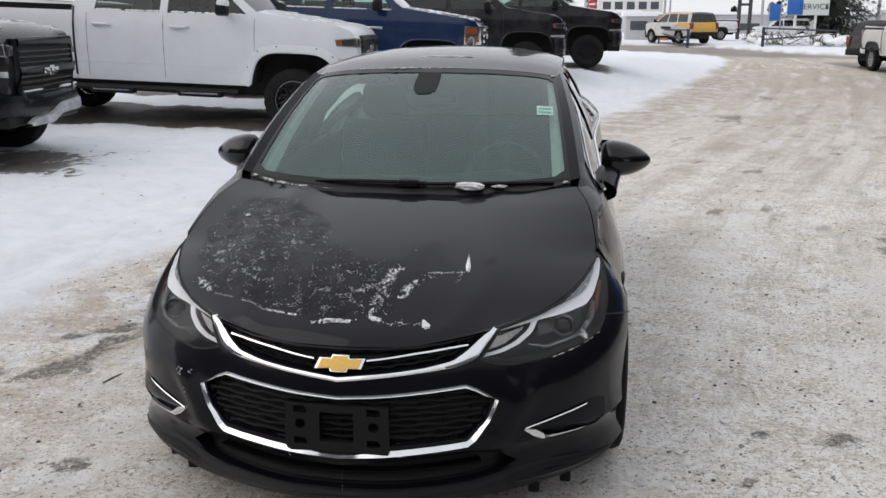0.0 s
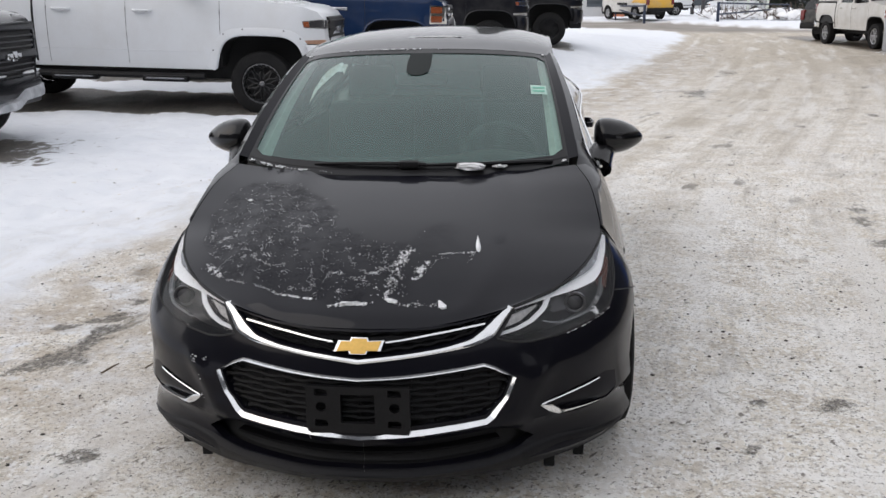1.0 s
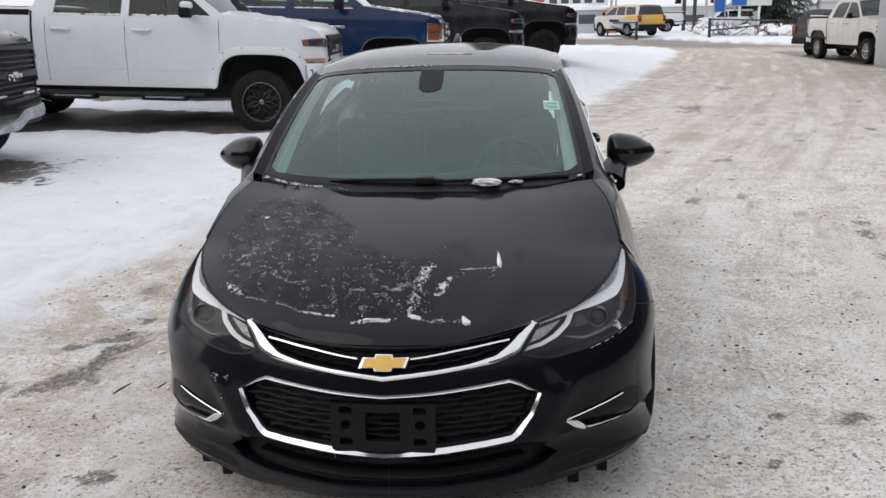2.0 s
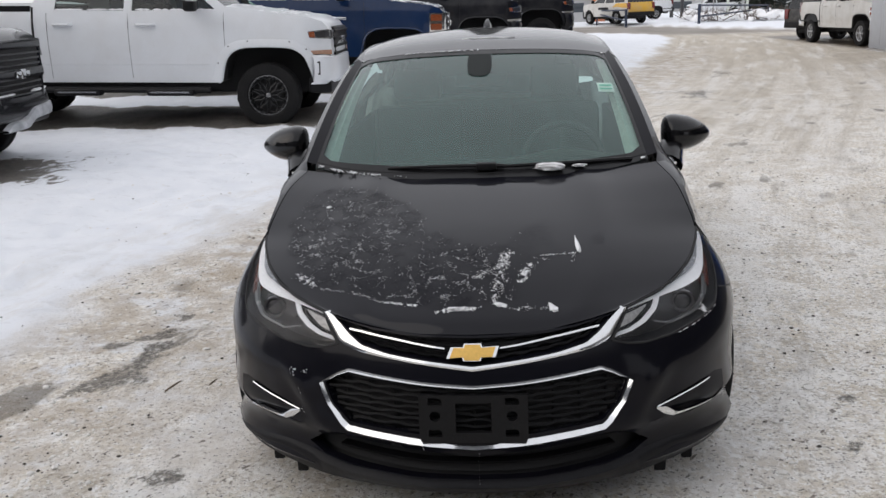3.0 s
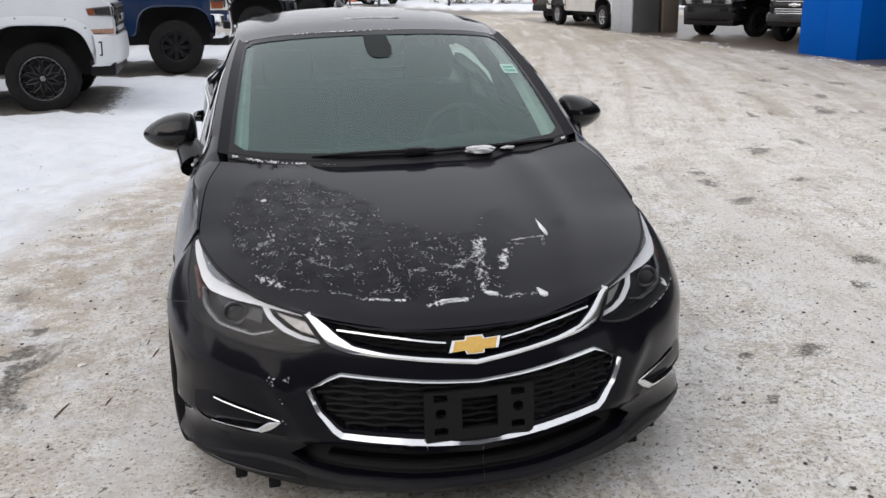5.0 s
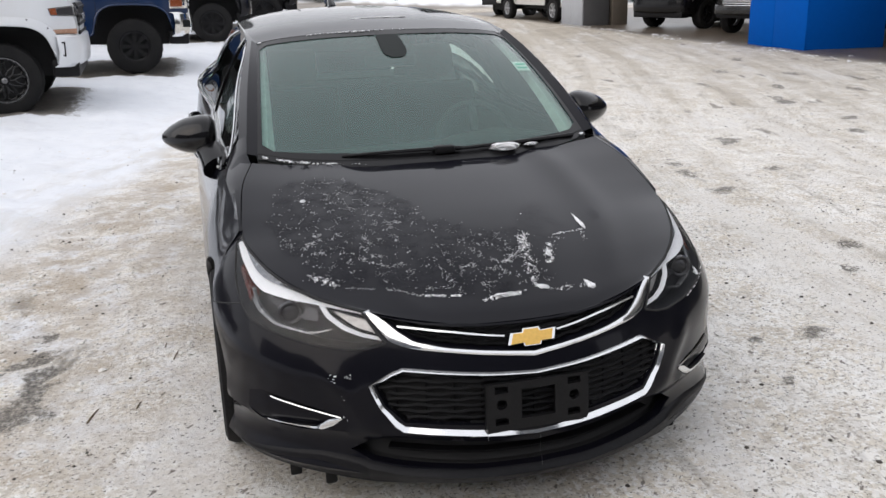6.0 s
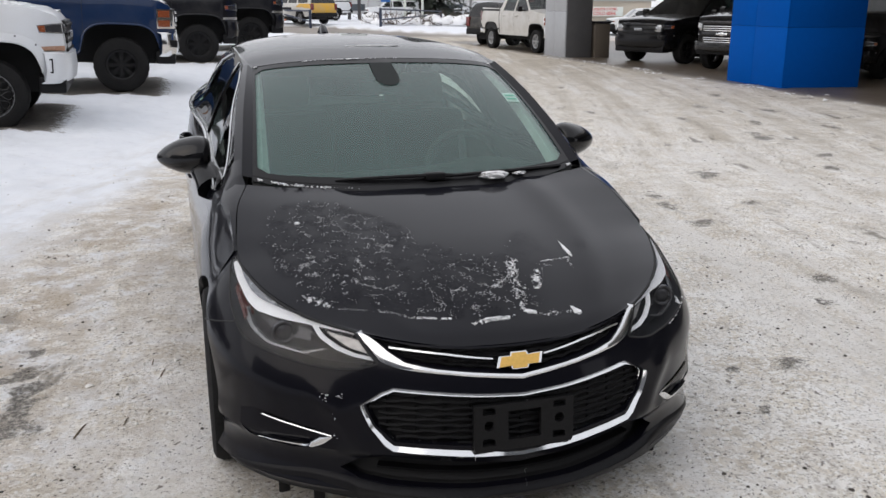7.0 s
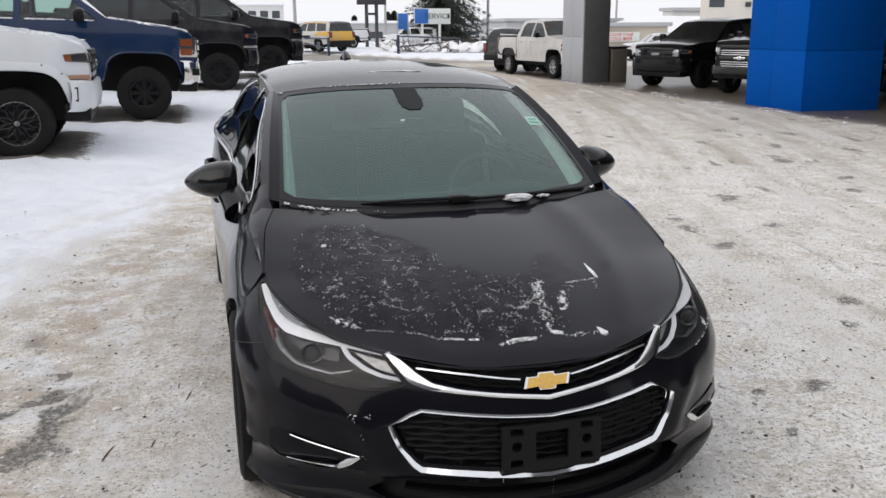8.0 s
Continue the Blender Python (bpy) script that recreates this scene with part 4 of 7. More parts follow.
    for sg in (1, -1):
        for s in (0.66, 0.80):
            p = skin(sg * s, 0.16, 0.03)
            part("air_dam_tab", boxed(p[0] - 0.018, p[0] + 0.018, p[1] - 0.006, p[1] + 0.006, 0.106, 0.17, 0.006), RUBBER, bumper)

    # fog light recesses
    for sg in (1, -1):
        q = [(sg * a, b) for a, b in fog]
        s0, s1 = min(a for a, _ in fog), max(a for a, _ in fog)
        part("fog_recess", panel(q, [], lambda a, b: skin(a, b, interp((abs(a) - s0) / (s1 - s0), [(0, 0.014), (0.25, 0.022), (0.6, 0.017), (1, 0.0)])), 0.02), BUMPERPAINT, bumper)
        up = sz([(0.553, 0.374), (0.64, 0.388), (0.742, 0.401)])
        up2 = sz([(0.553, 0.369), (0.64, 0.3825), (0.742, 0.3965)])
        lo = sz([(0.556, 0.3735), (0.585, 0.363), (0.622, 0.334), (0.68, 0.329), (0.754, 0.322)])
        lo2 = sz([(0.55, 0.368), (0.575, 0.345), (0.612, 0.323), (0.68, 0.323), (0.754, 0.318)])
        bm = grid_bm(strip_on_skin([(sg * a, b) for a, b in up], [(sg * a, b) for a, b in up2], 0.004, 0.01, 16))
        grid_bm(strip_on_skin([(sg * a, b) for a, b in lo], [(sg * a, b) for a, b in lo2], 0.004, 0.01, 24), bm)
        part("fog_trim", bm, CHROME, bumper, "thin chrome trim")

    # headlights
    for sg in (1, -1):
        q = [(sg * a, b) for a, b in lamp]
        hl = part("headlight", panel(q, [], lambda a, b: skin(a, b, 0.055), 0.03, rim=-0.052, rim_fn=lambda a, b, d: skin(a, b, 0.055 + d)), LAMPBOWL, car, "clear headlight with chrome inside")
        strip_a = [(0.537, 0.676), (0.70, 0.684), (0.76, 0.692), (0.867, 0.710), (1.0, 0.735), (1.13, 0.764), (1.265, 0.787)]
        strip_b = [(0.537, 0.668), (0.694, 0.675), (0.78, 0.677), (0.86, 0.680), (0.955, 0.685), (1.03, 0.702), (1.15, 0.738), (1.268, 0.776)]

        def bar(la, lb, sink, name, mat, lab="", tilt=0.0, deep=0.03):
            rows = []
            for i in range(30):
                p, r = curve_line(la, i / 29), curve_line(lb, i / 29)
                rows.append([skin(sg * p[0], p[1], sink + tilt + deep), skin(sg * p[0], p[1], sink + tilt), skin(sg * r[0], r[1], sink), skin(sg * r[0], r[1], sink + deep)])
            part(name, grid_bm(rows), mat, hl, lab)
        mid = []
        for i in range(12):
            p, r = curve_line(strip_a, i / 11), curve_line(strip_b, i / 11)
            f = interp(p[0], [(0.7, 0.0), (0.80, 0.14), (0.90, 0.30), (0.98, 0.46), (1.06, 0.60), (1.14, 0.58), (1.2, 0.4), (1.27, 0.1)])
            mid.append((p[0] + (r[0] - p[0]) * f, p[1] + (r[1] - p[1]) * f))
        bar(strip_a, mid, 0.012, "bezel", BROWGREY, tilt=0.004)
        bar(mid, strip_b, 0.004, "chrome_brow", SATIN, "bright silver brow", tilt=0.016)
        bar([(0.684, 0.677), (0.645, 0.651), (0.584, 0.628), (0.527, 0.616), (0.451, 0.607)], [(0.697, 0.675), (0.656, 0.647), (0.594, 0.623), (0.532, 0.611), (0.452, 0.602)], 0.005, "light_blade", SATIN, tilt=0.007, deep=0.004)
        bar([(0.535, 0.666), (0.60, 0.674), (0.675, 0.676)], [(0.48, 0.612), (0.56, 0.625), (0.635, 0.652)], 0.03, "turn_reflector", TURNGREY, "ribbed turn signal reflector")
        bar([(1.16, 0.728), (1.10, 0.706), (1.05, 0.688), (1.0, 0.661)], [(1.15, 0.716), (1.10, 0.697), (1.05, 0.678), (0.998, 0.652)], 0.012, "side_marker", MARKER)
        bm = bmesh.new()
        c = Vector(skin(sg * 0.81, 0.642, 0.024))
        lathe(bm, [(0.026, -0.010), (0.031, -0.014), (0.036, -0.014), (0.038, -0.002)], "y", 28, c)
        lathe(bm, [(0.001, -0.016), (0.012, -0.015), (0.021, -0.011), (0.026, -0.006)], "y", 28, c)
        part("projector", bm, DARKLAMP, hl)
        bar([(0.635, 0.616), (0.712, 0.600), (0.855, 0.613), (0.944, 0.640), (1.03, 0.682)], [(0.64, 0.611), (0.712, 0.595), (0.86, 0.607), (0.955, 0.634), (1.045, 0.672)], 0.02, "lower_reflector", LAMPSILVER, deep=0.008)
        bar([(0.72, 0.668), (0.85, 0.672), (0.95, 0.684)], [(0.70, 0.622), (0.85, 0.632), (0.96, 0.664)], 0.040, "housing_panel", DARKLAMP)
        part("lamp_gasket", tube(bmesh.new(), [skin(a, b, 0.001) for a, b in dense(q, 0.02) + [q[0]]], 0.0042, 5, cap=False), CAVITY, hl)
        ln = part("lens", panel(q, [], lambda a, b: skin(a, b, -0.001), 0.03), LENS, hl)
        ln.visible_shadow = False

    # bonnet
    us, vs = np.linspace(-1, 1, 121), np.linspace(0, 1, 97)
    rows = [[tuple(Vector(hood_at(u, 0)) + Vector((0, 0.03, -0.03))) for u in us], [tuple(Vector(hood_at(u, 0)) + Vector((0, 0.004, -0.012))) for u in us]]
    rows += [[hood_at(u, v) for u in us] for v in vs]
    rows += [[tuple(Vector(hood_at(u, 1)) + Vector((0, 0.006, -0.03))) for u in us]]
    bm = grid_bm(rows)
    for sg in (1, -1):
        grid_bm([[hood_at(sg, v) for v in vs], [tuple(Vector(hood_at(sg, v)) + Vector((sg * -0.004, 0, -0.03))) for v in vs]], bm)
    bmesh.ops.remove_doubles(bm, verts=bm.verts, dist=1e-5)
    lay = bm.verts.layers.float_color.new("frost")
    for v in bm.verts:
        f = frost_at(v.co.x, v.co.y)
        v[lay] = (f, f, f, 1)
    part("bonnet", bm, HOODPAINT, car, "black bonnet, frosted on the passenger half")
    part("engine_bay", boxed(-0.5, 0.5, 0.42, 1.1, 0.3, 0.6), CAVITY, car)
    bm = grid_bm([[tuple(Vector(hood_at(u, min(v, 1))) + Vector((0, 0, -0.06))) for u in np.linspace(-1, 1, 15)] for v in np.linspace(0.02, 1, 8)])
    part("bonnet_lining", bm, CAVITY, car)

    # cowl, wipers and windshield
    rows = []
    for u in np.linspace(-1, 1, 41):
        a, b = Vector(hood_at(u, 1)), Vector(windshield_at(u, 0.0))
        b2 = Vector(windshield_at(u, 0.035)) + Vector((0, -0.003, 0.004))
        rows.append([a + Vector((0, 0.004, -0.022)), a + Vector((0, 0.012, -0.026)), (a + b) / 2 + Vector((0, 0.02, -0.03)), b + Vector((0, -0.004, -0.012)), b2])
    part("cowl", grid_bm(rows), PLASTIC, car)
    us, vs = np.linspace(-1, 1, 41), np.linspace(0, 1, 21)
    ws = part("windshield", grid_bm([[windshield_at(u, v) for u in us] for v in vs]), WINDSHIELD, car, "tinted windshield with a pale veil of light in its colour")
    ws.visible_shadow = False
    lift = Vector((0, -0.002, 0.003))
    bm = bmesh.new()

    def band(pairs):
        grid_bm([[tuple(Vector(windshield_at(*p)) + lift) for p in pr] for pr in pairs], bm)
    band([[(u, 0.0), (u, 0.075 - 0.02 * abs(u) ** 4 + 0.05 * max(0, abs(u) - 0.86) / 0.14)] for u in np.linspace(-1, 1, 61)])
    band([[(u, 1.0), (u, 0.955 - 0.05 * max(0, abs(u) - 0.86) / 0.14)] for u in np.linspace(-1, 1, 61)])
    for sg in (1, -1):
        band([[(sg, v), (sg * (0.972 - 0.014 * (1 - v)), v)] for v in np.linspace(0.02, 0.98, 21)])
    part("ceramic_band", bm, simple("ceramic_frit", (0.008, 0.008, 0.009), 0.3, coat=0.15, spec=0.25), ws)
    pane = [(-0.046, 0.965), (0.046, 0.965), (0.050, 0.84), (0.044, 0.775), (0.025, 0.745), (0.0, 0.74), (-0.025, 0.745), (-0.044, 0.775), (-0.050, 0.84)]
    part("sensor_cover", panel(pane, [], lambda a, b: tuple(Vector(windshield_at((a * 0.78 - 0.004) / 0.6, 0.965 + (b - 0.965) * 1.02 - 0.01)) + Vector((0, -0.002, 0.003))), 0.03), simple("sensor_housing", (0.022, 0.026, 0.026), 0.7, spec=0.2), ws, "black sensor housing at the glass")

    def glass_point(x, z, lift):
        u, v = 0.8, 0.6
        for _ in range(25):
            p = windshield_at(u, v)
            u, v = min(max(u + (x - p[0]) * 0.8, 0.0), 1.0), min(max(v + (z - p[2]) * 1.2, 0.0), 1.0)
        return tuple(Vector(windshield_at(u, v)) + Vector((0, -lift, lift * 1.3)))
    stick = [(0.512, 1.196), (0.582, 1.190), (0.578, 1.222), (0.508, 1.228)]
    st = part("windshield_sticker", panel(stick, [], lambda p, q: glass_point(p, q, 0.0015), 0.03), simple("sticker_paper", (0.45, 0.62, 0.56), 0.6), ws, "pale green inspection sticker")
    for k in range(2):
        o = 0.012 * k
        bm = panel([(0.518, 1.2025 + o), (0.572, 1.1985 + o), (0.572, 1.2035 + o), (0.518, 1.2075 + o)], [], lambda p, q: glass_point(p, q, 0.003), 0.03)
        part("sticker_print", bm, simple("sticker_green", (0.14, 0.45, 0.33), 0.6), st)
    for sg in (1, -1):
        rows = [[tuple(Vector(windshield_at(sg * u, v)) + Vector((0, 0.03, -0.02))) for u in (0.995, 0.95, 0.90)] + [tuple(Vector(windshield_at(sg * (0.85 - 0.02 * (1 - v)), v)) + Vector((0, 0.07, -0.03)))] for v in np.linspace(0.05, 0.98, 16)]
        part("pillar_trim", grid_bm(rows), PILLARTRIM, car, "pale grey pillar lining")
    for arm, pts in (("wiper", [(0.10, 1.045, 0.972), (-0.05, 1.05, 0.975), (-0.25, 1.065, 0.972), (-0.36, 1.085, 0.966)]), ("wiper", [(0.60, 1.14, 0.972), (0.40, 1.085, 0.973), (0.18, 1.05, 0.972), (0.04, 1.045, 0.968)])):
        bm = tube(bmesh.new(), smooth_line(pts, 14), [0.012 - 0.0004 * k for k in range(14)], 6, 0.7)
        blade = [tuple(Vector(p) + Vector((0, 0.02, -0.004))) for p in smooth_line(pts, 14)]
        wp = part(arm, bm, PLASTIC, car, "black wiper at rest")
        part("blade", tube(bmesh.new(), blade, 0.007, 5), RUBBER, wp)
    part("wiper_cap", boxed(-0.01, 0.07, 1.03, 1.07, 0.955, 0.985, 0.008), PLASTIC, car)

    # roof, pillars, rear glass and boot
    us = np.linspace(-1, 1, 41)

    def roof_at(u, v):
        e, c = curve_at(ROOF_EDGE, v), curve_at(ROOF_MID, v)
        a = abs(u)
        return (u * e[0], c[1] + (e[1] - c[1]) * a ** 2, c[2] + (e[2] - c[2]) * (0.65 * a ** 2 + 0.35 * a ** 6))
    rows = [[tuple(Vector(roof_at(u, 0)) + Vector((0, 0.002, -0.02))) for u in us]] + [[roof_at(u, v) for u in us] for v in np.linspace(0, 1, 31)]
    part("roof", grid_bm(rows), CARPAINT, car, "black roof with a thin skin of ice")
    part("headliner", grid_bm([[tuple(Vector(roof_at(u * 0.97, v)) + Vector((0, 0, -0.03))) for u in us] for v in np.linspace(0.03, 1, 15)]), LINER, car)
    for sg in (1, -1):
        rows = []
        for i in range(25):
            t = i / 24
            g = Vector(windshield_at(sg, 0.02 + 0.97 * t))
            o = Vector(curve_at(PILLAR, t))
            o.x *= sg
            m = (g + o) / 2 + Vector((sg * 0.004, -0.012, 0.016))
            rows.append([g + Vector((0, 0.012, -0.012)), g + Vector((0, -0.001, 0.003)), m, o, o + Vector((-sg * 0.03, 0.03, -0.015))])
        part("front_pillar", grid_bm(rows), CARPAINT, car)
        rows = []
        for i in range(31):
            r = Vector(curve_at(RAIL, i / 30))
            e = Vector(curve_at(ROOF_EDGE, i / 30))
            r.x *= sg
            e.x *= sg
            rows.append([e + Vector((0, 0, -0.012)), e + Vector((0, 0, 0.0)), (e + r) / 2 + Vector((sg * 0.004, 0, 0.002)), r, r + Vector((-sg * 0.02, 0, -0.03))])
        part("roof_rail", grid_bm(rows), CARPAINT, car)
        rows = []
        for i in range(21):
            r = Vector(curve_at(RAIL, i / 20))
            r.x = sg * (r.x - 0.018)
            rows.append([r + Vector((0, 0, 0.0)), r + Vector((sg * 0.004, 0, -0.06)), r + Vector((sg * 0.02, 0, -0.095))])
        part("rail_lining", grid_bm(rows), LINER, car)
        rows = []
        hc = Vector(hood_at(sg, 1)) + Vector((sg * 0.004, 0.004, -0.004))
        oc = Vector((sg * (side_x(1.06, 0.893) - 0.004), 1.06, 0.893))
        rows.append([hc, (hc + oc) / 2 + Vector((sg * 0.004, 0, 0.005)), oc, oc + Vector((0, 0, -0.05))])
        for i in range(9):
            t = i / 8
            g = Vector(windshield_at(sg, 0.02 + 0.1164 * t))
            o = Vector(curve_at(PILLAR, 0.12 * t))
            o.x *= sg
            m = (g + o) / 2 + Vector((sg * 0.005, -0.013, 0.017))
            y = 1.13 + 0.22 * t
            zo = interp(y, [(1.1, 0.905), (1.2, 0.925), (1.36, 0.93)])
            outer = Vector((sg * (side_x(y, zo) - 0.004), y, zo))
            rows.append([m, o + Vector((sg * 0.001, -0.001, 0.001)), outer, outer + Vector((0, 0, -0.05))])
        part("pillar_foot", grid_bm(rows), CARPAINT, car)
    tail_top = [(0.50, 4.22, 1.055), (0.56, 4.32, 1.03), (0.62, 4.5, 1.01), (0.62, 4.6, 1.0), (0.60, 4.63, 0.9), (0.6, 4.62, 0.6), (0.6, 4.58, 0.3)]
    rg = grid_bm([[tuple(Vector(roof_at(u * 0.95, 1.0)) * (1 - v) + Vector((u * 0.5, 4.22 - 0.0 * abs(u), 1.075 - 0.02 * u * u)) * v) for u in np.linspace(-1, 1, 21)] for v in np.linspace(0, 1, 9)])
    part("rear_window", rg, PRIVACY, car).visible_shadow = False
    rows = [[(u * (0.52 if i == 0 else p[0]), p[1], p[2] + 0.025 * (1 - u * u)) for u in np.linspace(-1, 1, 21)] for i, p in enumerate(tail_top)]
    part("boot_lid", grid_bm(rows), CARPAINT, car)
    for sg in (1, -1):
        outer = [(3.845, 1.272), (3.93, 1.18), (4.10, 1.10), (4.22, 1.055)]
        rows = []
        for i in range(13):
            t = i / 12
            g = Vector(roof_at(sg * 0.95, 1.0)) * (1 - t) + Vector((sg * 0.5, 4.22, 1.055)) * t
            y, z = curve_line(outer, t)
            o = Vector((sg * (side_x(y, z) - 0.004), y, z))
            rows.append([g + Vector((-sg * 0.03, 0, -0.012)), g + Vector((0, 0, 0.003)), (g + o) / 2 + Vector((sg * 0.004, 0, 0.006)), o])
        part("rear_pillar", grid_bm(rows), CARPAINT, car)
        lining = [[(sg * 0.52, 3.55, 1.33), (sg * 0.60, 3.62, 1.03)], [(sg * 0.50, 3.84, 1.27), (sg * 0.59, 3.95, 1.03)], [(sg * 0.49, 4.0, 1.17), (sg * 0.57, 4.1, 1.03)], [(sg * 0.48, 4.2, 1.06), (sg * 0.52, 4.21, 1.02)]]
        part("rear_pillar_lining", grid_bm(lining), LINER, car)

    # sides
    def side_fn(sg):
        return lambda y, z: (sg * side_x(y, z), y, z)

    def side_rim(sg):
        return lambda y, z, d: (sg * (side_x(y, z) - d), y, z)
    arch_f = [p for p in arch(fa, 0.325, ar, 0.24)]
    arch_r = [p for p in arch(ra, 0.325, ar, 0.24)]
    fender_arch = [p for p in arch_f if p[0] > 0.765]
    belt = lambda y: interp(y, BELT)
    dlo = [(1.36, 0.936), (1.55, 1.075), (1.78, 1.185), (2.0, 1.265), (2.25, 1.315), (2.7, 1.338), (3.1, 1.33), (3.45, 1.275), (3.75, 1.15), (3.93, 1.05), (3.6, 1.022), (3.0, 1.0), (2.2, 0.97), (1.6, 0.945)]
    Y_SEAM = float(PP[-1, 1]) if S_END >= PS[-1] else float(np.interp(S_END, PS, PP[:, 1]))
    for sg in (1, -1):
        fn, rf = side_fn(sg), side_rim(sg)
        fender = fender_arch + [(1.26, 0.24), (1.325, 0.24), (1.325, belt(1.325) - 0.012), (1.2, 0.935), (1.0, 0.880), (0.85, 0.836), (Y_SEAM, 0.804), (Y_SEAM, 0.74), (Y_SEAM, 0.663)]
        fe = part("fender", panel(fender, [], fn, 0.05, rim=0.02, rim_fn=rf), CARPAINT, car)
        rows = []
        top = [(0.763, 0.804), (0.85, 0.836), (1.0, 0.880), (1.12, 0.915), (1.2, 0.935)]
        for i in range(13):
            y, z = curve_line(top, i / 12)
            e = Vector(hood_at(sg, 0.65 + 0.35 * i / 12))
            p = Vector((sg * side_x(y, z), y, z))
            rows.append([p, p * 0.45 + e * 0.55 + Vector((sg * 0.006, 0, 0.008)), e + Vector((sg * 0.004, 0, -0.001)), e + Vector((sg * 0.003, 0, -0.03))])
        part("fender_top", grid_bm(rows), CARPAINT, fe)
        fd = [(1.331, 0.24), (2.50, 0.24), (2.52, 0.5), (2.535, belt(2.535)), (2.2, belt(2.2)), (1.7, belt(1.7)), (1.331, belt(1.331))]
        d1 = part("front_door", panel(fd, [], fn, 0.07, rim=0.02, rim_fn=rf), CARPAINT, car)
        rd = [(2.506, 0.24), (3.16, 0.24)] + [(p[0] - 0.012, p[1]) for p in arch_r if p[0] < 3.46] + [(3.52, 0.78), (3.62, belt(3.62)), (3.0, belt(3.0)), (2.541, belt(2.541)), (2.526, 0.5)]
        d2 = part("rear_door", panel(rd, [], fn, 0.07, rim=0.02, rim_fn=rf), CARPAINT, car)
        qp = [p for p in arch_r if p[0] >= 3.46] + [(3.94, 0.26), (4.5, 0.27), (4.60, 0.4), (4.62, 0.7), (4.6, 0.98), (4.3, 1.02), (4.1, 1.10), (3.93, 1.18), (3.83, 1.27), (3.72, 1.29), (3.93, 1.05), (3.625, belt(3.625)), (3.53, 0.78)]
        part("quarter_panel", panel(qp, [], fn, 0.07, rim=0.02, rim_fn=rf), CARPAINT, car)
        for d, yc, zc in ((d1, 2.36, 0.80), (d2, 3.36, 0.83)):
            x = side_x(yc, zc)
            h = part("door_handle", tube(bmesh.new(), [(sg * (x + o), yc + a, zc + 0.008 * a) for a, o in ((-0.11, 0.0), (-0.095, 0.03), (-0.03, 0.042), (0.05, 0.042), (0.10, 0.03), (0.115, 0.0))], 0.014, 8, 1.3), CARPAINT, d)
        # window frames, panes and chrome
        frame_ol = [(1.34, 0.912)] + [(float(p[1]), float(p[2])) for p in smooth_line(PILLAR, 7)[1:]] + [(float(p[1]), float(p[2])) for p in smooth_line(RAIL, 9)[1:]] + [(3.93, 1.18), (3.99, 1.10), (3.96, 1.035), (3.6, 1.0), (3.0, 0.978), (2.2, 0.95), (1.6, 0.923)]
        front_pane = [(1.36, 0.936), (1.55, 1.075), (1.78, 1.185), (2.0, 1.265), (2.25, 1.315), (2.47, 1.328), (2.50, 0.98), (2.2, 0.97), (1.6, 0.945)]
        rear_pane = [(2.545, 1.331), (2.7, 1.338), (3.1, 1.33), (3.42, 1.28), (3.56, 1.02), (3.0, 1.0), (2.575, 0.984)]
        quarter_pane = [(3.47, 1.265), (3.75, 1.15), (3.92, 1.05), (3.61, 1.025)]
        fr = part("window_frame", panel(frame_ol, [front_pane, rear_pane, quarter_pane], fn, 0.06, rim=0.02, rim_fn=rf), GLOSSBLACK, car)
        for q, gm in ((front_pane, SEDANGLASS), (rear_pane, PRIVACY), (quarter_pane, PRIVACY)):
            part("side_window", panel(q, [], lambda y, z: (sg * (side_x(y, z) - 0.008), y, z), 0.1), gm, fr).visible_shadow = False
        ch = bmesh.new()
        tube(ch, [(sg * (side_x(y, belt(y)) + 0.004), y, belt(y) + 0.004) for y in np.linspace(1.36, 3.97, 40)], 0.0065, 6)
        upper_line = dlo[0:10]
        tube(ch, [(sg * (side_x(y, z) + 0.003), y, z) for y, z in [curve_line([(a, b + 0.012) for a, b in upper_line], i / 40) for i in range(41)]], 0.0042, 6)
        part("window_chrome", ch, CHROME, fr, "chrome window surround")
        sill = [(1.2, 0.24), (1.2, 0.17), (3.22, 0.17), (3.22, 0.24)]
        part("sill", panel(sill, [], fn, 0.08, rim=0.03, rim_fn=rf), GLOSSBLACK, car)
        # wheel wells
        for c in (fa, ra):
            pts = arch(c, 0.325, ar + 0.004, 0.22)
            rows = [[(sg * (side_x(y, min(z, 0.7)) - 0.004), y, z) for y, z in pts], [(sg * 0.55, y, z) for y, z in pts]]
            part("wheel_well", grid_bm(rows), CAVITY, car)
            wheel(car, sg * (0.782 if c == fa else 0.775), c, 0.318, 0.215, ALLOY, 5, 0.215, sg)
        # door mirror
        bm = bmesh.new()
        bmesh.ops.create_uvsphere(bm, u_segments=28, v_segments=18, radius=1)
        for v in bm.verts:
            x, y, z = v.co
            if x < 0:
                full = (1 - abs(x) ** 3.6) ** (1 / 3.6) / max(math.sqrt(max(1 - x * x, 0)), 1e-4) if abs(x) < 0.9999 else 1.0
                y, z = y * full, z * full
            t = (x + 1) / 2
            taper = 1 - 0.38 * t ** 2.5
            yy = y * 0.105 if y < 0 else y * 0.055
            zz = math.copysign(abs(z) ** 0.85, z) if x < 0 else z
            v.co = Vector((sg * (0.895 + (0.130 if x > 0 else 0.095) * x), 1.665 + yy * taper + 0.045 * t ** 2, 0.994 + (0.088 if z > 0 else 0.078) * zz * taper - 0.012 * t))
        mi = part("door_mirror", bm, GLOSSBLACK, car, "black door mirror")
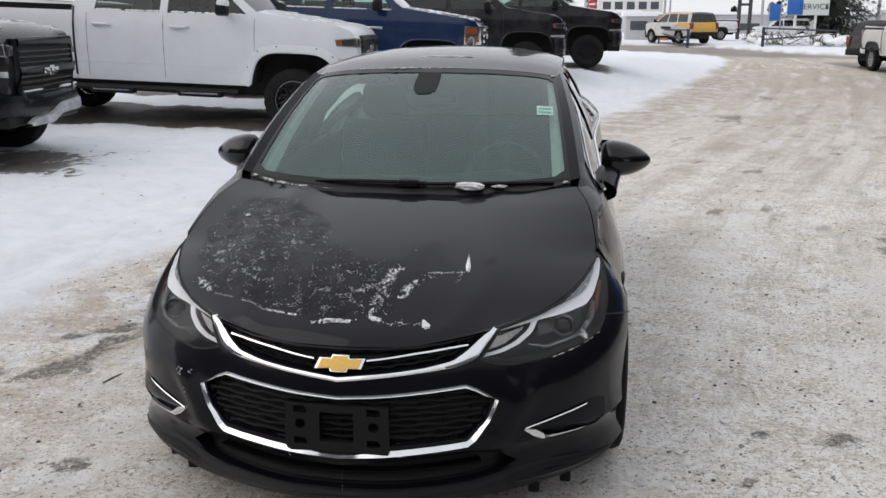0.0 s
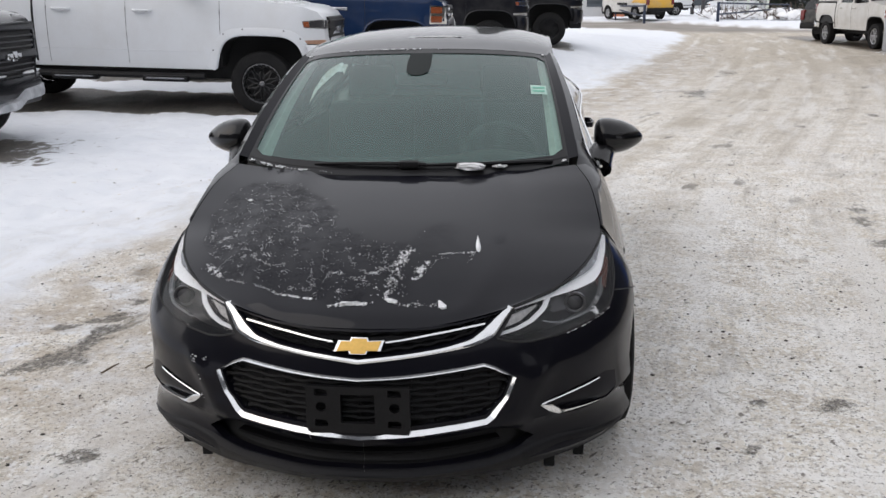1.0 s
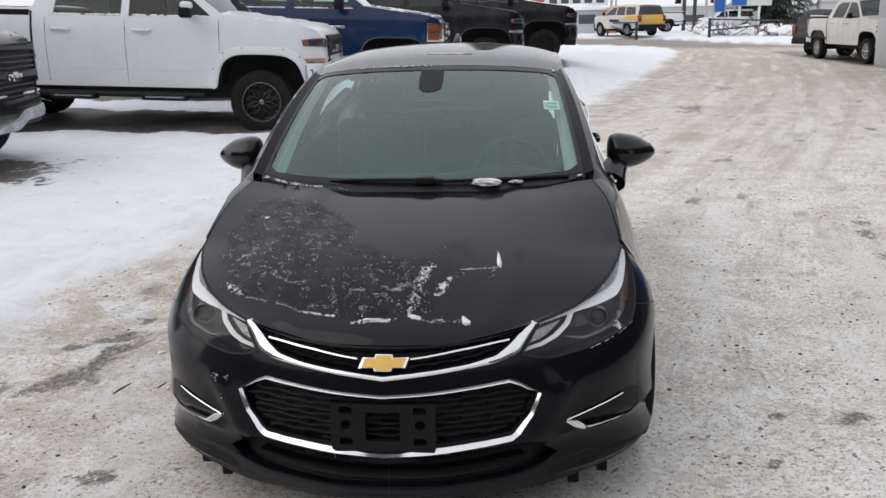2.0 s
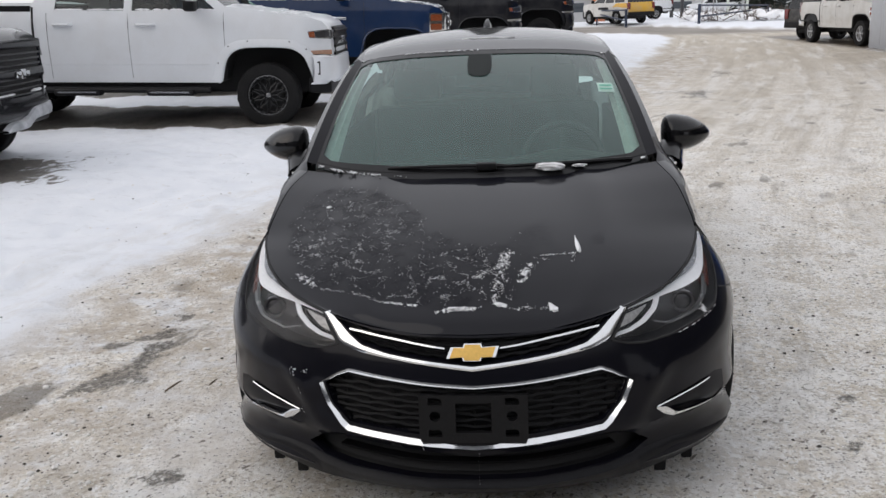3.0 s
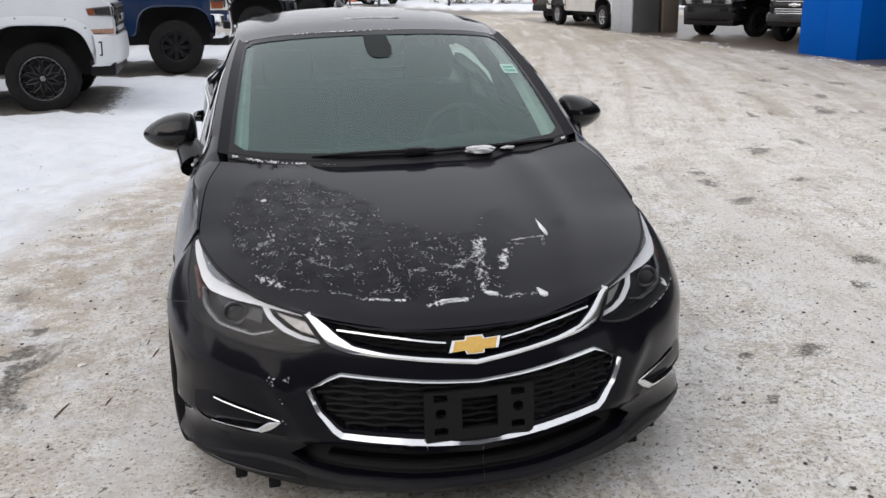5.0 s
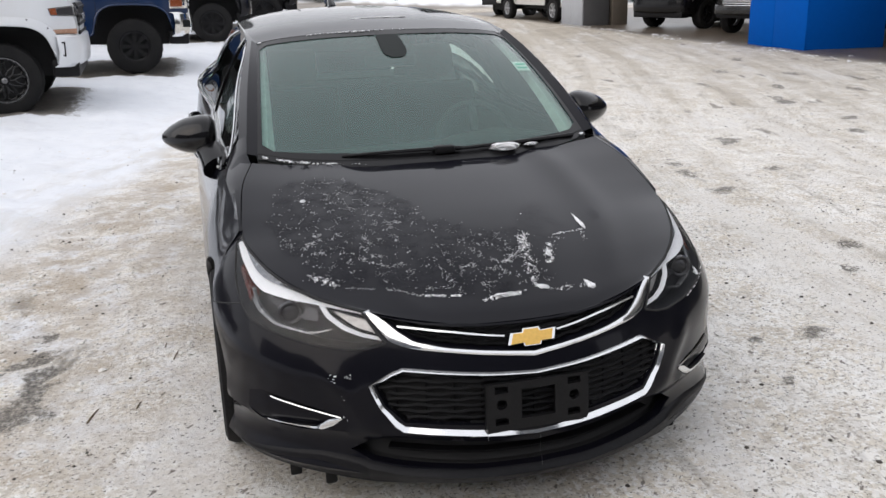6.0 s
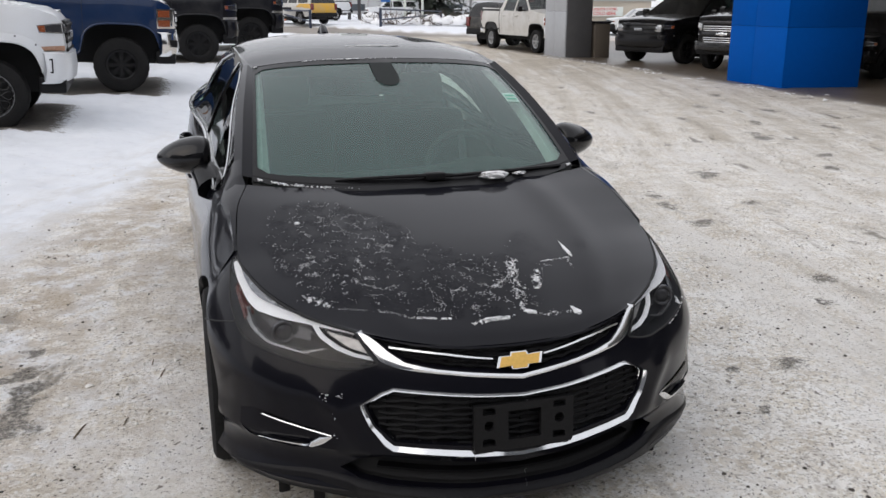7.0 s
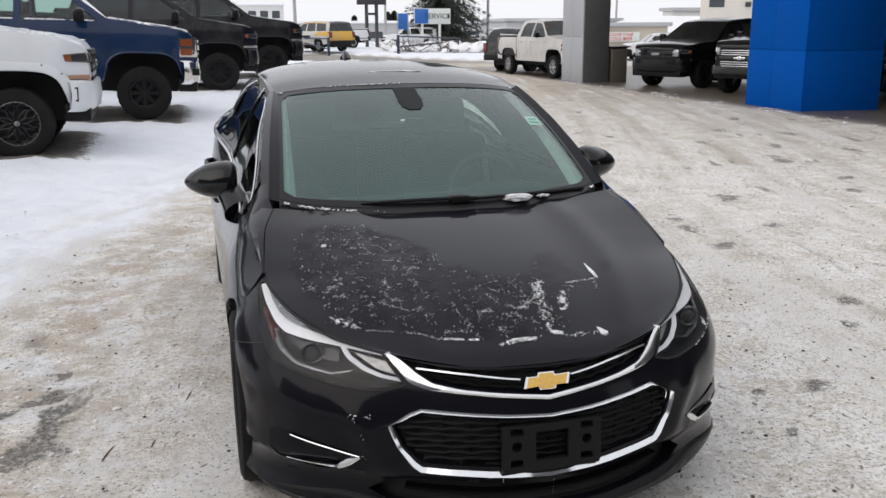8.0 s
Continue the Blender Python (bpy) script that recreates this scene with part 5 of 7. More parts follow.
        part("mirror_arm", tube(bmesh.new(), [(sg * 0.80, 1.52, 0.875), (sg * 0.815, 1.56, 0.905), (sg * 0.84, 1.62, 0.94), (sg * 0.86, 1.66, 0.96)], [0.075, 0.066, 0.056, 0.05], 12, 0.85), GLOSSBLACK, mi)

    # cabin
    rows = []
    for x in np.linspace(-0.66, 0.66, 23):
        hump = 0.04 * math.exp(-((x - 0.36) / 0.18) ** 2)
        rows.append([(x, 1.10, 0.90), (x, 1.25, 0.925 + hump * 0.4), (x, 1.42, 0.935 + hump), (x, 1.52, 0.915 + hump), (x, 1.56, 0.85), (x, 1.60, 0.55)])
    part("dashboard", grid_bm(rows), DASH, car)
    bm = bmesh.new()
    lathe(bm, [(0.185 + 0.016 * math.cos(t), 0.016 * math.sin(t)) for t in np.linspace(0, 2 * math.pi, 9)], "y", 36)
    box(bm, -0.07, 0.07, -0.02, 0.02, -0.06, 0.05, 0.02)
    for a in (0, 180, 270):
        box(bm, 0.05, 0.18, -0.008, 0.012, -0.016, 0.016, 0, Matrix.Rotation(radians(a), 4, "Y"))
    bmesh.ops.transform(bm, matrix=pose(0.37, 1.72, 0.86, -22), verts=bm.verts)
    part("steering_wheel", bm, DASH, car)
    for x in (-0.37, 0.37):
        bm = bmesh.new()
        box(bm, -0.24, 0.24, -0.06, 0.06, 0.0, 0.60, 0.05, pose(x, 2.38, 0.48, -14))
        box(bm, -0.24, 0.24, -0.5, 0.02, -0.08, 0.08, 0.05, pose(x, 2.38, 0.47, 4))
        se = part("front_seat", bm, CLOTH, car)
        part("headrest", boxed(-0.13, 0.13, -0.05, 0.05, 0.62, 0.80, 0.04, m=pose(x, 2.38, 0.48, -14)), CLOTH, se)
    bm = bmesh.new()
    box(bm, -0.62, 0.62, -0.07, 0.07, 0.0, 0.56, 0.05, pose(0, 3.30, 0.46, -18))
    box(bm, -0.62, 0.62, -0.5, 0.02, -0.08, 0.08, 0.05, pose(0, 3.30, 0.46, 4))
    part("rear_seat", bm, CLOTH, car)
    part("floor_pan", boxed(-0.72, 0.72, 1.1, 4.3, 0.24, 0.30), CAVITY, car)
    part("parcel_shelf", boxed(-0.6, 0.6, 3.5, 4.25, 0.92, 0.96), DASH, car)
    for sg in (1, -1):
        # Plate added to block bright light through the quarter pane; no real trim.
        part("quarter_light_blocker", boxed(*sorted((sg * 0.44, sg * 0.60)), 3.74, 3.77, 0.90, 1.24, 0.008), DASH, car)
        part("door_card", boxed(*sorted((sg * 0.78, sg * 0.74)), 1.3, 3.6, 0.3, 0.93), DASH, car)
    part("rear_mirror", boxed(-0.12, 0.12, 1.80, 1.83, 1.215, 1.275, 0.015), PLASTIC, car)
    part("roof_antenna", tube(bmesh.new(), [(0, 3.45, 1.425), (0, 3.50, 1.46), (0, 3.56, 1.485), (0, 3.60, 1.42)], [0.03, 0.025, 0.012, 0.03], 8), CARPAINT, car)


build_sedan()


HOOD_GRID = [(hood_at(u, v), u, v) for u in np.linspace(-1, 1, 41) for v in np.linspace(0.0, 1.0, 41)]
HOOD_XY = np.array([p[0] for p in HOOD_GRID])
HOOD_UV = np.array([p[1:] for p in HOOD_GRID])


def hood_z(x, y):
    """The bonnet's height over a place of the plan."""
    u, v = HOOD_UV[np.argmin((HOOD_XY[:, 0] - x) ** 2 + (HOOD_XY[:, 1] - y) ** 2)]
    for _ in range(2):
        p, a, b = np.array(hood_at(u, v)), np.array(hood_at(u + 0.01, v)), np.array(hood_at(u, v + 0.01))
        j = np.array([[a[0] - p[0], b[0] - p[0]], [a[1] - p[1], b[1] - p[1]]]) * 100
        du, dv = np.linalg.solve(j, (x - p[0], y - p[1]))
        u, v = min(max(u + du, -0.985), 0.985), min(max(v + dv, 0.005), 0.985)
    return float(hood_at(u, v)[2])


ICO = [(0, 0, -1), (0.724, -0.526, -0.447), (-0.276, -0.851, -0.447), (-0.894, 0, -0.447), (-0.276, 0.851, -0.447), (0.724, 0.526, -0.447), (0.276, -0.851, 0.447), (-0.724, -0.526, 0.447), (-0.724, 0.526, 0.447), (0.276, 0.851, 0.447), (0.894, 0, 0.447), (0, 0, 1)]
ICO_TOP = [(1, 10, 6), (2, 6, 7), (3, 7, 8), (4, 8, 9), (5, 9, 10), (1, 5, 10), (2, 1, 6), (3, 2, 7), (4, 3, 8), (5, 4, 9), (6, 10, 11), (7, 6, 11), (8, 7, 11), (9, 8, 11), (10, 9, 11)]


class Grains:
    """Many small uneven grains in one mesh."""

    def __init__(self, seed):
        self.v, self.f, self.r = [], [], random.Random(seed)

    def add(self, x, y, z, r):
        rnd, k = self.r, len(self.v)
        a = rnd.uniform(0, 6.3)
        c, s = math.cos(a) * r * rnd.uniform(0.8, 1.7), math.sin(a) * r
        for px, py, pz in ICO:
            q = rnd.uniform(0.7, 1.25)
            self.v.append((x + (px * c - py * s) * q, y + (px * s + py * c) * q, z + pz * r * 0.6 * q))
        self.f += [(p + k, q + k, w + k) for p, q, w in ICO_TOP]

    def done(self, name, lab, mat=None, category="snow"):
        me = bpy.data.meshes.new(name)
        me.from_pydata(self.v, [], self.f)
        me.materials.append(mat or SNOW)
        return tagged(new(name, me), lab, category, kind="stuff")


def lump(x, y, z, size, turn, seed, lab, rough=0.35, squash=0.0, blunt=1.0):
    """One soft irregular lump of snow that lies on the car."""
    bm = bmesh.new()
    bmesh.ops.create_icosphere(bm, subdivisions=4, radius=1)
    for v in bm.verts:
        d = noise.noise_vector(v.co * 1.8 + Vector((seed, 0, 0))) * rough + noise.noise_vector(v.co * 6 + Vector((0, seed, 0))) * rough * 0.5 + noise.noise_vector(v.co * 15 + Vector((0, 0, seed))) * rough * 0.3
        if blunt < 1:
            v.co = Vector([math.copysign(abs(q) ** blunt, q) for q in v.co])
        v.co += d
        w = 1 - squash * (v.co.y * 0.5 + 0.5)
        v.co = Vector((v.co.x * size[0] * w, v.co.y * size[1], v.co.z * size[2] * w))
    pitch, roll = 0.0, 0.0
    if y < 1.0:
        pitch = math.degrees(math.atan((hood_z(x, y + 0.03) - hood_z(x, y - 0.03)) / 0.06))
        roll = -math.degrees(math.atan((hood_z(x + 0.03, y) - hood_z(x - 0.03, y)) / 0.06))
    bmesh.ops.transform(bm, matrix=pose(x, y, z, pitch, roll, 0) @ pose(0, 0, 0, 0, 0, turn), verts=bm.verts)
    return tagged(part("snow_clump", bm, SNOW, smooth=180), lab, "snow", "snow clumps on the car")


def car_snow():
    """Snow that lies on the sedan: lumps, streaks, the crust along the frost's rim, and loose grains."""
    rnd = random.Random(12)
    turn = CAR_POSE.inverted()

    def on(x, y):
        p = turn @ Vector((x, y, 0))
        return hood_z(p.x, p.y) + 0.0006
    lump(-0.045, 0.140, on(-0.045, 0.140), (0.026, 0.006, 0.004), 2, 3, "ridge of snow on the bonnet's edge", 1.1)
    lump(0.333, 0.480, on(0.333, 0.480), (0.011, 0.050, 0.007), 6, 5, "sliver of snow on the bonnet", 0.3, 0.85)
    lump(0.238, 0.166, on(0.238, 0.166), (0.016, 0.020, 0.006), 28, 9, "lump of snow on the bonnet", 0.4, 0.7)
    lump(-0.555, 0.80, on(-0.555, 0.80), (0.009, 0.008, 0.004), 0, 19, "crumb of snow on the bonnet", 0.45)
    lump(0.084, 0.158, on(0.084, 0.158), (0.018, 0.009, 0.003), -14, 29, "foot of a streak of snow on the bonnet", 0.6)
    lump(0.265, 1.05, 0.964, (0.056, 0.019, 0.014), -4, 12, "bank of snow caught on the wiper", 0.33, 0.0, 0.7)
    lump(0.385, 1.068, 0.962, (0.024, 0.008, 0.006), 8, 15, "small bank of snow behind the wiper", 0.5)
    lump(0.02, 2.18, 1.419, (0.12, 0.010, 0.004), 0, 33, "thin sliver of ice on the roof", 0.3)
    g = Grains(4)

    def streak(x, y, dx, dy, wide, n, r):
        for _ in range(n):
            t = rnd.uniform(-1, 1)
            px, py = x + dx * t + rnd.gauss(0, wide), y + dy * t + rnd.gauss(0, wide * 0.6)
            if noise.noise(Vector((px * 45, py * 45, 8))) > -0.12 or rnd.random() < 0.12:
                g.add(px, py, on(px, py), r * rnd.choice((0.3, 0.45, 0.6, 0.8, 1.1)))
    streak(0.094, 0.365, 0.012, 0.045, 0.010, 300, 0.0021)
    streak(0.084, 0.30, 0.006, 0.035, 0.009, 110, 0.0017)
    streak(0.066, 0.225, 0.003, 0.068, 0.0035, 190, 0.0019)
    streak(0.086, 0.235, 0.012, 0.05, 0.013, 150, 0.0017)
    streak(0.035, 0.30, 0.035, 0.03, 0.010, 160, 0.0018)
    streak(0.160, 0.305, 0.018, 0.042, 0.006, 260, 0.0021)
    streak(0.150, 0.27, 0.012, 0.012, 0.005, 90, 0.0022)
    streak(0.20, 0.36, 0.03, 0.03, 0.010, 60, 0.0014)
    streak(0.275, 0.415, 0.06, 0.018, 0.004, 130, 0.0016)
    streak(0.315, 0.40, 0.006, 0.03, 0.005, 30, 0.0014)
    streak(0.170, 0.154, 0.075, 0.008, 0.006, 60, 0.0014)
    streak(0.145, 0.15, 0.02, 0.006, 0.007, 36, 0.0018)
    streak(-0.225, 0.182, 0.065, -0.020, 0.0035, 260, 0.0020)
    streak(-0.40, 0.258, 0.10, -0.050, 0.0035, 170, 0.0013)
    streak(-0.045, 0.140, 0.065, 0.002, 0.007, 300, 0.0024)
    streak(-0.555, 0.36, 0.035, -0.036, 0.007, 260, 0.0021)
    beds = [(-0.42, 0.40, 0.07, 0.05, 1.0), (-0.35, 0.34, 0.06, 0.035, 1.0), (-0.57, 0.53, 0.07, 0.07, 1.3), (-0.52, 0.46, 0.07, 0.05, 1.0), (-0.30, 0.57, 0.08, 0.05, 0.8), (-0.36, 0.48, 0.07, 0.05, 0.6), (-0.10, 0.27, 0.10, 0.07, 1.0), (-0.16, 0.21, 0.10, 0.04, 0.8), (0.0, 0.32, 0.06, 0.07, 0.9), (-0.47, 0.78, 0.12, 0.10, 0.5), (-0.36, 0.68, 0.10, 0.08, 0.4), (-0.05, 0.38, 0.10, 0.05, 0.5)]
    count = 0
    while count < 4100:
        x, y = rnd.uniform(-0.69, 0.15), rnd.uniform(0.15, 0.96)
        bed = 0.15 + max(q * math.exp(-((x - bx) / wx) ** 2 - ((y - by) / wy) ** 2) for bx, by, wx, wy, q in beds)
        tiny = smooth01((noise.noise(Vector((x * 34 + y * 12, y * 34, 6))) - 0.05) / 0.3)
        if rnd.random() > bed * (0.05 + 0.95 * tiny) or rnd.random() > frost_at(x, y):
            continue
        count += 1
        g.add(x, y, on(x, y), 0.0004 + 0.0013 * rnd.random() ** 2.5)
    g.done("snow_grains", "loose grains of snow on the frosted bonnet")
    g = Grains(5)
    for k in range(300):
        u = rnd.choice((rnd.gauss(-0.94, 0.012), rnd.gauss(-0.80, 0.02), rnd.gauss(-0.74, 0.012), rnd.gauss(-0.62, 0.03), rnd.gauss(-0.48, 0.02), rnd.gauss(-0.6, 0.15), rnd.gauss(0.95, 0.01)))
        p = CAR_POSE @ (Vector(windshield_at(max(-0.99, min(0.99, u)), 0.015)) + Vector((0, -0.012 + rnd.gauss(0, 0.008), 0.002 + 0.006 * rnd.random())))
        g.add(p.x, p.y, p.z, 0.0008 + 0.0030 * rnd.random() ** 2)
    for k in range(160):
        u = rnd.choice((rnd.uniform(-0.45, 0.1), rnd.gauss(-0.15, 0.05), rnd.uniform(-0.99, -0.95), rnd.uniform(0.95, 0.99)))
        p = CAR_POSE @ (Vector(windshield_at(u, 1.0)) + Vector((0, -0.004 + rnd.gauss(0, 0.003), 0.005)))
        g.add(p.x, p.y, p.z, rnd.uniform(0.001, 0.004))
    for s, z, wide, n in ((0.865, 0.612, 0.007, 80), (-0.60, 0.497, 0.006, 14), (-0.555, 0.503, 0.004, 7), (-0.57, 0.44, 0.008, 3), (-0.58, 0.38, 0.012, 3)):
        for k in range(n):
            p = CAR_POSE @ Vector(skin(s + rnd.gauss(0, wide), z + rnd.gauss(0, wide), -0.001))
            g.add(*p, rnd.uniform(0.0008, 0.0026))
    for k in range(60):
        s = rnd.uniform(0.70, 0.94)
        p = skin(s, interp(s, [(0.671, 0.574), (0.766, 0.584), (0.876, 0.599), (0.95, 0.612)]) - 0.003, -0.001)
        p = CAR_POSE @ Vector(p)
        if noise.noise(Vector((s * 40, 0, 0))) > 0:
            g.add(*p, rnd.uniform(0.0008, 0.0026))
    for s, z0, z1 in ((0.005, 0.50, 0.37), (0.012, 0.31, 0.20), (-0.15, 0.335, 0.31)):
        for q in np.linspace(z0, z1, 26):
            if noise.noise(Vector((q * 60, s * 90, 2))) > -0.1:
                g.add(*(CAR_POSE @ Vector(skin(s + rnd.gauss(0, 0.0005), q, -0.010))), rnd.uniform(0.0003, 0.0008))
    g.done("snow_crust", "crust of snow in the gaps of the bodywork")


car_snow()


def road_crumbs():
    """Crumbs of ice and specks of grit that lie on the packed snow."""
    rnd = random.Random(31)
    ice, grit = Grains(8), Grains(9)
    count = 0
    while count < 9000:
        x, y = rnd.uniform(-3.6, 6.0), -1.3 + 8.5 * rnd.random() ** 1.5
        if -0.75 < x < 0.75 and 0.1 < y < 4.5:
            continue
        thick = noise.noise(Vector((x * 1.6, y * 1.6, 33))) + 0.35
        if rnd.random() > thick:
            continue
        count += 1
        z, lot, w = surface(x, y)
        if lot > 0.6 and rnd.random() < 0.8:
            continue
        if rnd.random() < 0.62:
            r = 0.003 + 0.013 * rnd.random() ** 3
            ice.add(x, y, z + r * 0.2, r)
        else:
            r = 0.002 + 0.007 * rnd.random() ** 2.5
            grit.add(x, y, z + r * 0.25, r)
    ice.done("ice_crumbs", "crumbs of dirty ice scattered on the packed snow", snow_material("dirty_ice", (0.76, 0.745, 0.715)), "ice")
    grit.done("road_grit", "dark specks of grit scattered on the packed snow", simple("grit_stone", (0.06, 0.053, 0.045), 0.8), "gravel")


road_crumbs()


TWIG = simple("dry_twig", (0.17, 0.13, 0.085), 0.85, grain=0.3, scale=60)
for x0, y0, x1, y1, r in ((-1.408, 1.11, -1.376, 1.219, 0.004), (-1.23, 1.17, -1.214, 1.233, 0.003), (-1.096, 1.625, -1.075, 1.704, 0.0035), (-1.133, 1.763, -1.13, 1.84, 0.003)):
    line = []
    for k in range(6):
        px, py = x0 + (x1 - x0) * k / 5 + 0.004 * noise.noise(Vector((k * 0.7, x0 * 9, 1))), y0 + (y1 - y0) * k / 5
        line.append((px, py, surface(px, py)[0] + r * 0.7))
    tagged(part("twig", tube(bmesh.new(), line, [r * q for q in (0.8, 1.0, 0.95, 0.85, 0.7, 0.4)], 6), TWIG), "dry brown twig frozen to the packed snow", "twig", "twigs on the road")

# ---------- other vehicles ----------
PICKUP = dict(
    L=5.85, front=0.81, rear=4.49, r=0.41, half=0.98, arch=0.53,
    top=[(0.04, 0.64), (0.0, 0.98), (0.03, 1.24), (0.10, 1.33), (0.25, 1.385), (0.8, 1.45), (1.31, 1.52), (1.69, 1.80), (2.01, 2.03), (2.24, 2.085), (2.79, 2.11), (3.39, 2.085), (3.57, 2.01), (3.75, 1.58), (3.79, 1.55), (4.2, 1.56), (5.0, 1.57), (5.76, 1.58), (5.80, 1.48), (5.80, 0.90), (5.76, 0.74)],
    belt=1.455, sill=0.57, bed=3.77,
    panes=[[(1.44, 1.485), (1.79, 1.78), (2.07, 1.965), (2.49, 1.995), (2.50, 1.465)], [(2.60, 1.465), (2.58, 1.997), (3.25, 1.98), (3.43, 1.85), (3.49, 1.475)]],
    doors=[1.33, 2.55, 3.59], cab=(1.31, 3.75), arch_shape=[(-0.62, -0.02), (-0.57, 0.28), (-0.50, 0.48), (-0.38, 0.58), (-0.2, 0.615), (0.2, 0.615), (0.38, 0.58), (0.50, 0.48), (0.57, 0.28), (0.62, -0.02)])
SUV = dict(
    L=5.15, front=0.92, rear=3.90, r=0.39, half=0.98, arch=0.49,
    top=[(0.02, 0.50), (0.0, 0.85), (0.03, 1.05), (0.12, 1.14), (0.5, 1.19), (1.32, 1.26), (1.75, 1.55), (2.05, 1.75), (2.3, 1.81), (3.0, 1.85), (4.2, 1.83), (4.75, 1.79), (4.90, 1.72), (5.02, 1.25), (5.10, 1.1), (5.12, 0.75), (5.05, 0.52)],
    belt=1.24, sill=0.45, bed=None,
    panes=[[(1.50, 1.27), (1.85, 1.53), (2.15, 1.69), (2.55, 1.72), (2.60, 1.25)], [(2.70, 1.25), (2.66, 1.725), (3.45, 1.73), (3.62, 1.25)], [(3.72, 1.25), (3.56, 1.73), (4.55, 1.69), (4.72, 1.27)]],
    doors=[1.42, 2.65, 3.68], cab=(1.32, 4.9))
COMPACT = dict(
    L=4.45, front=0.82, rear=3.45, r=0.35, half=0.88, arch=0.43,
    top=[(0.02, 0.45), (0.0, 0.75), (0.03, 0.98), (0.10, 1.06), (0.5, 1.10), (1.10, 1.15), (1.40, 1.42), (1.62, 1.60), (1.85, 1.655), (2.6, 1.67), (3.6, 1.66), (4.05, 1.63), (4.17, 1.56), (4.33, 1.12), (4.40, 1.0), (4.42, 0.7), (4.36, 0.5)],
    belt=1.13, sill=0.42, bed=None,
    panes=[[(1.28, 1.15), (1.55, 1.39), (1.75, 1.54), (2.10, 1.56), (2.14, 1.14)], [(2.22, 1.14), (2.19, 1.563), (2.85, 1.56), (2.98, 1.15)], [(3.06, 1.15), (2.94, 1.56), (3.85, 1.53), (4.0, 1.17)]],
    doors=[1.2, 2.18, 3.0], cab=(1.1, 4.2))


def tumble(spec, z):
    b, top = spec["belt"], max(p[1] for p in spec["top"])
    h = spec["half"]
    if z <= b:
        return h - 0.05 * smooth01((0.75 * b - z) / (0.4 * b)) - 0.03 * smooth01((z - b + 0.18) / 0.18)
    return h - 0.03 - 0.24 * (z - b) / (top - b)


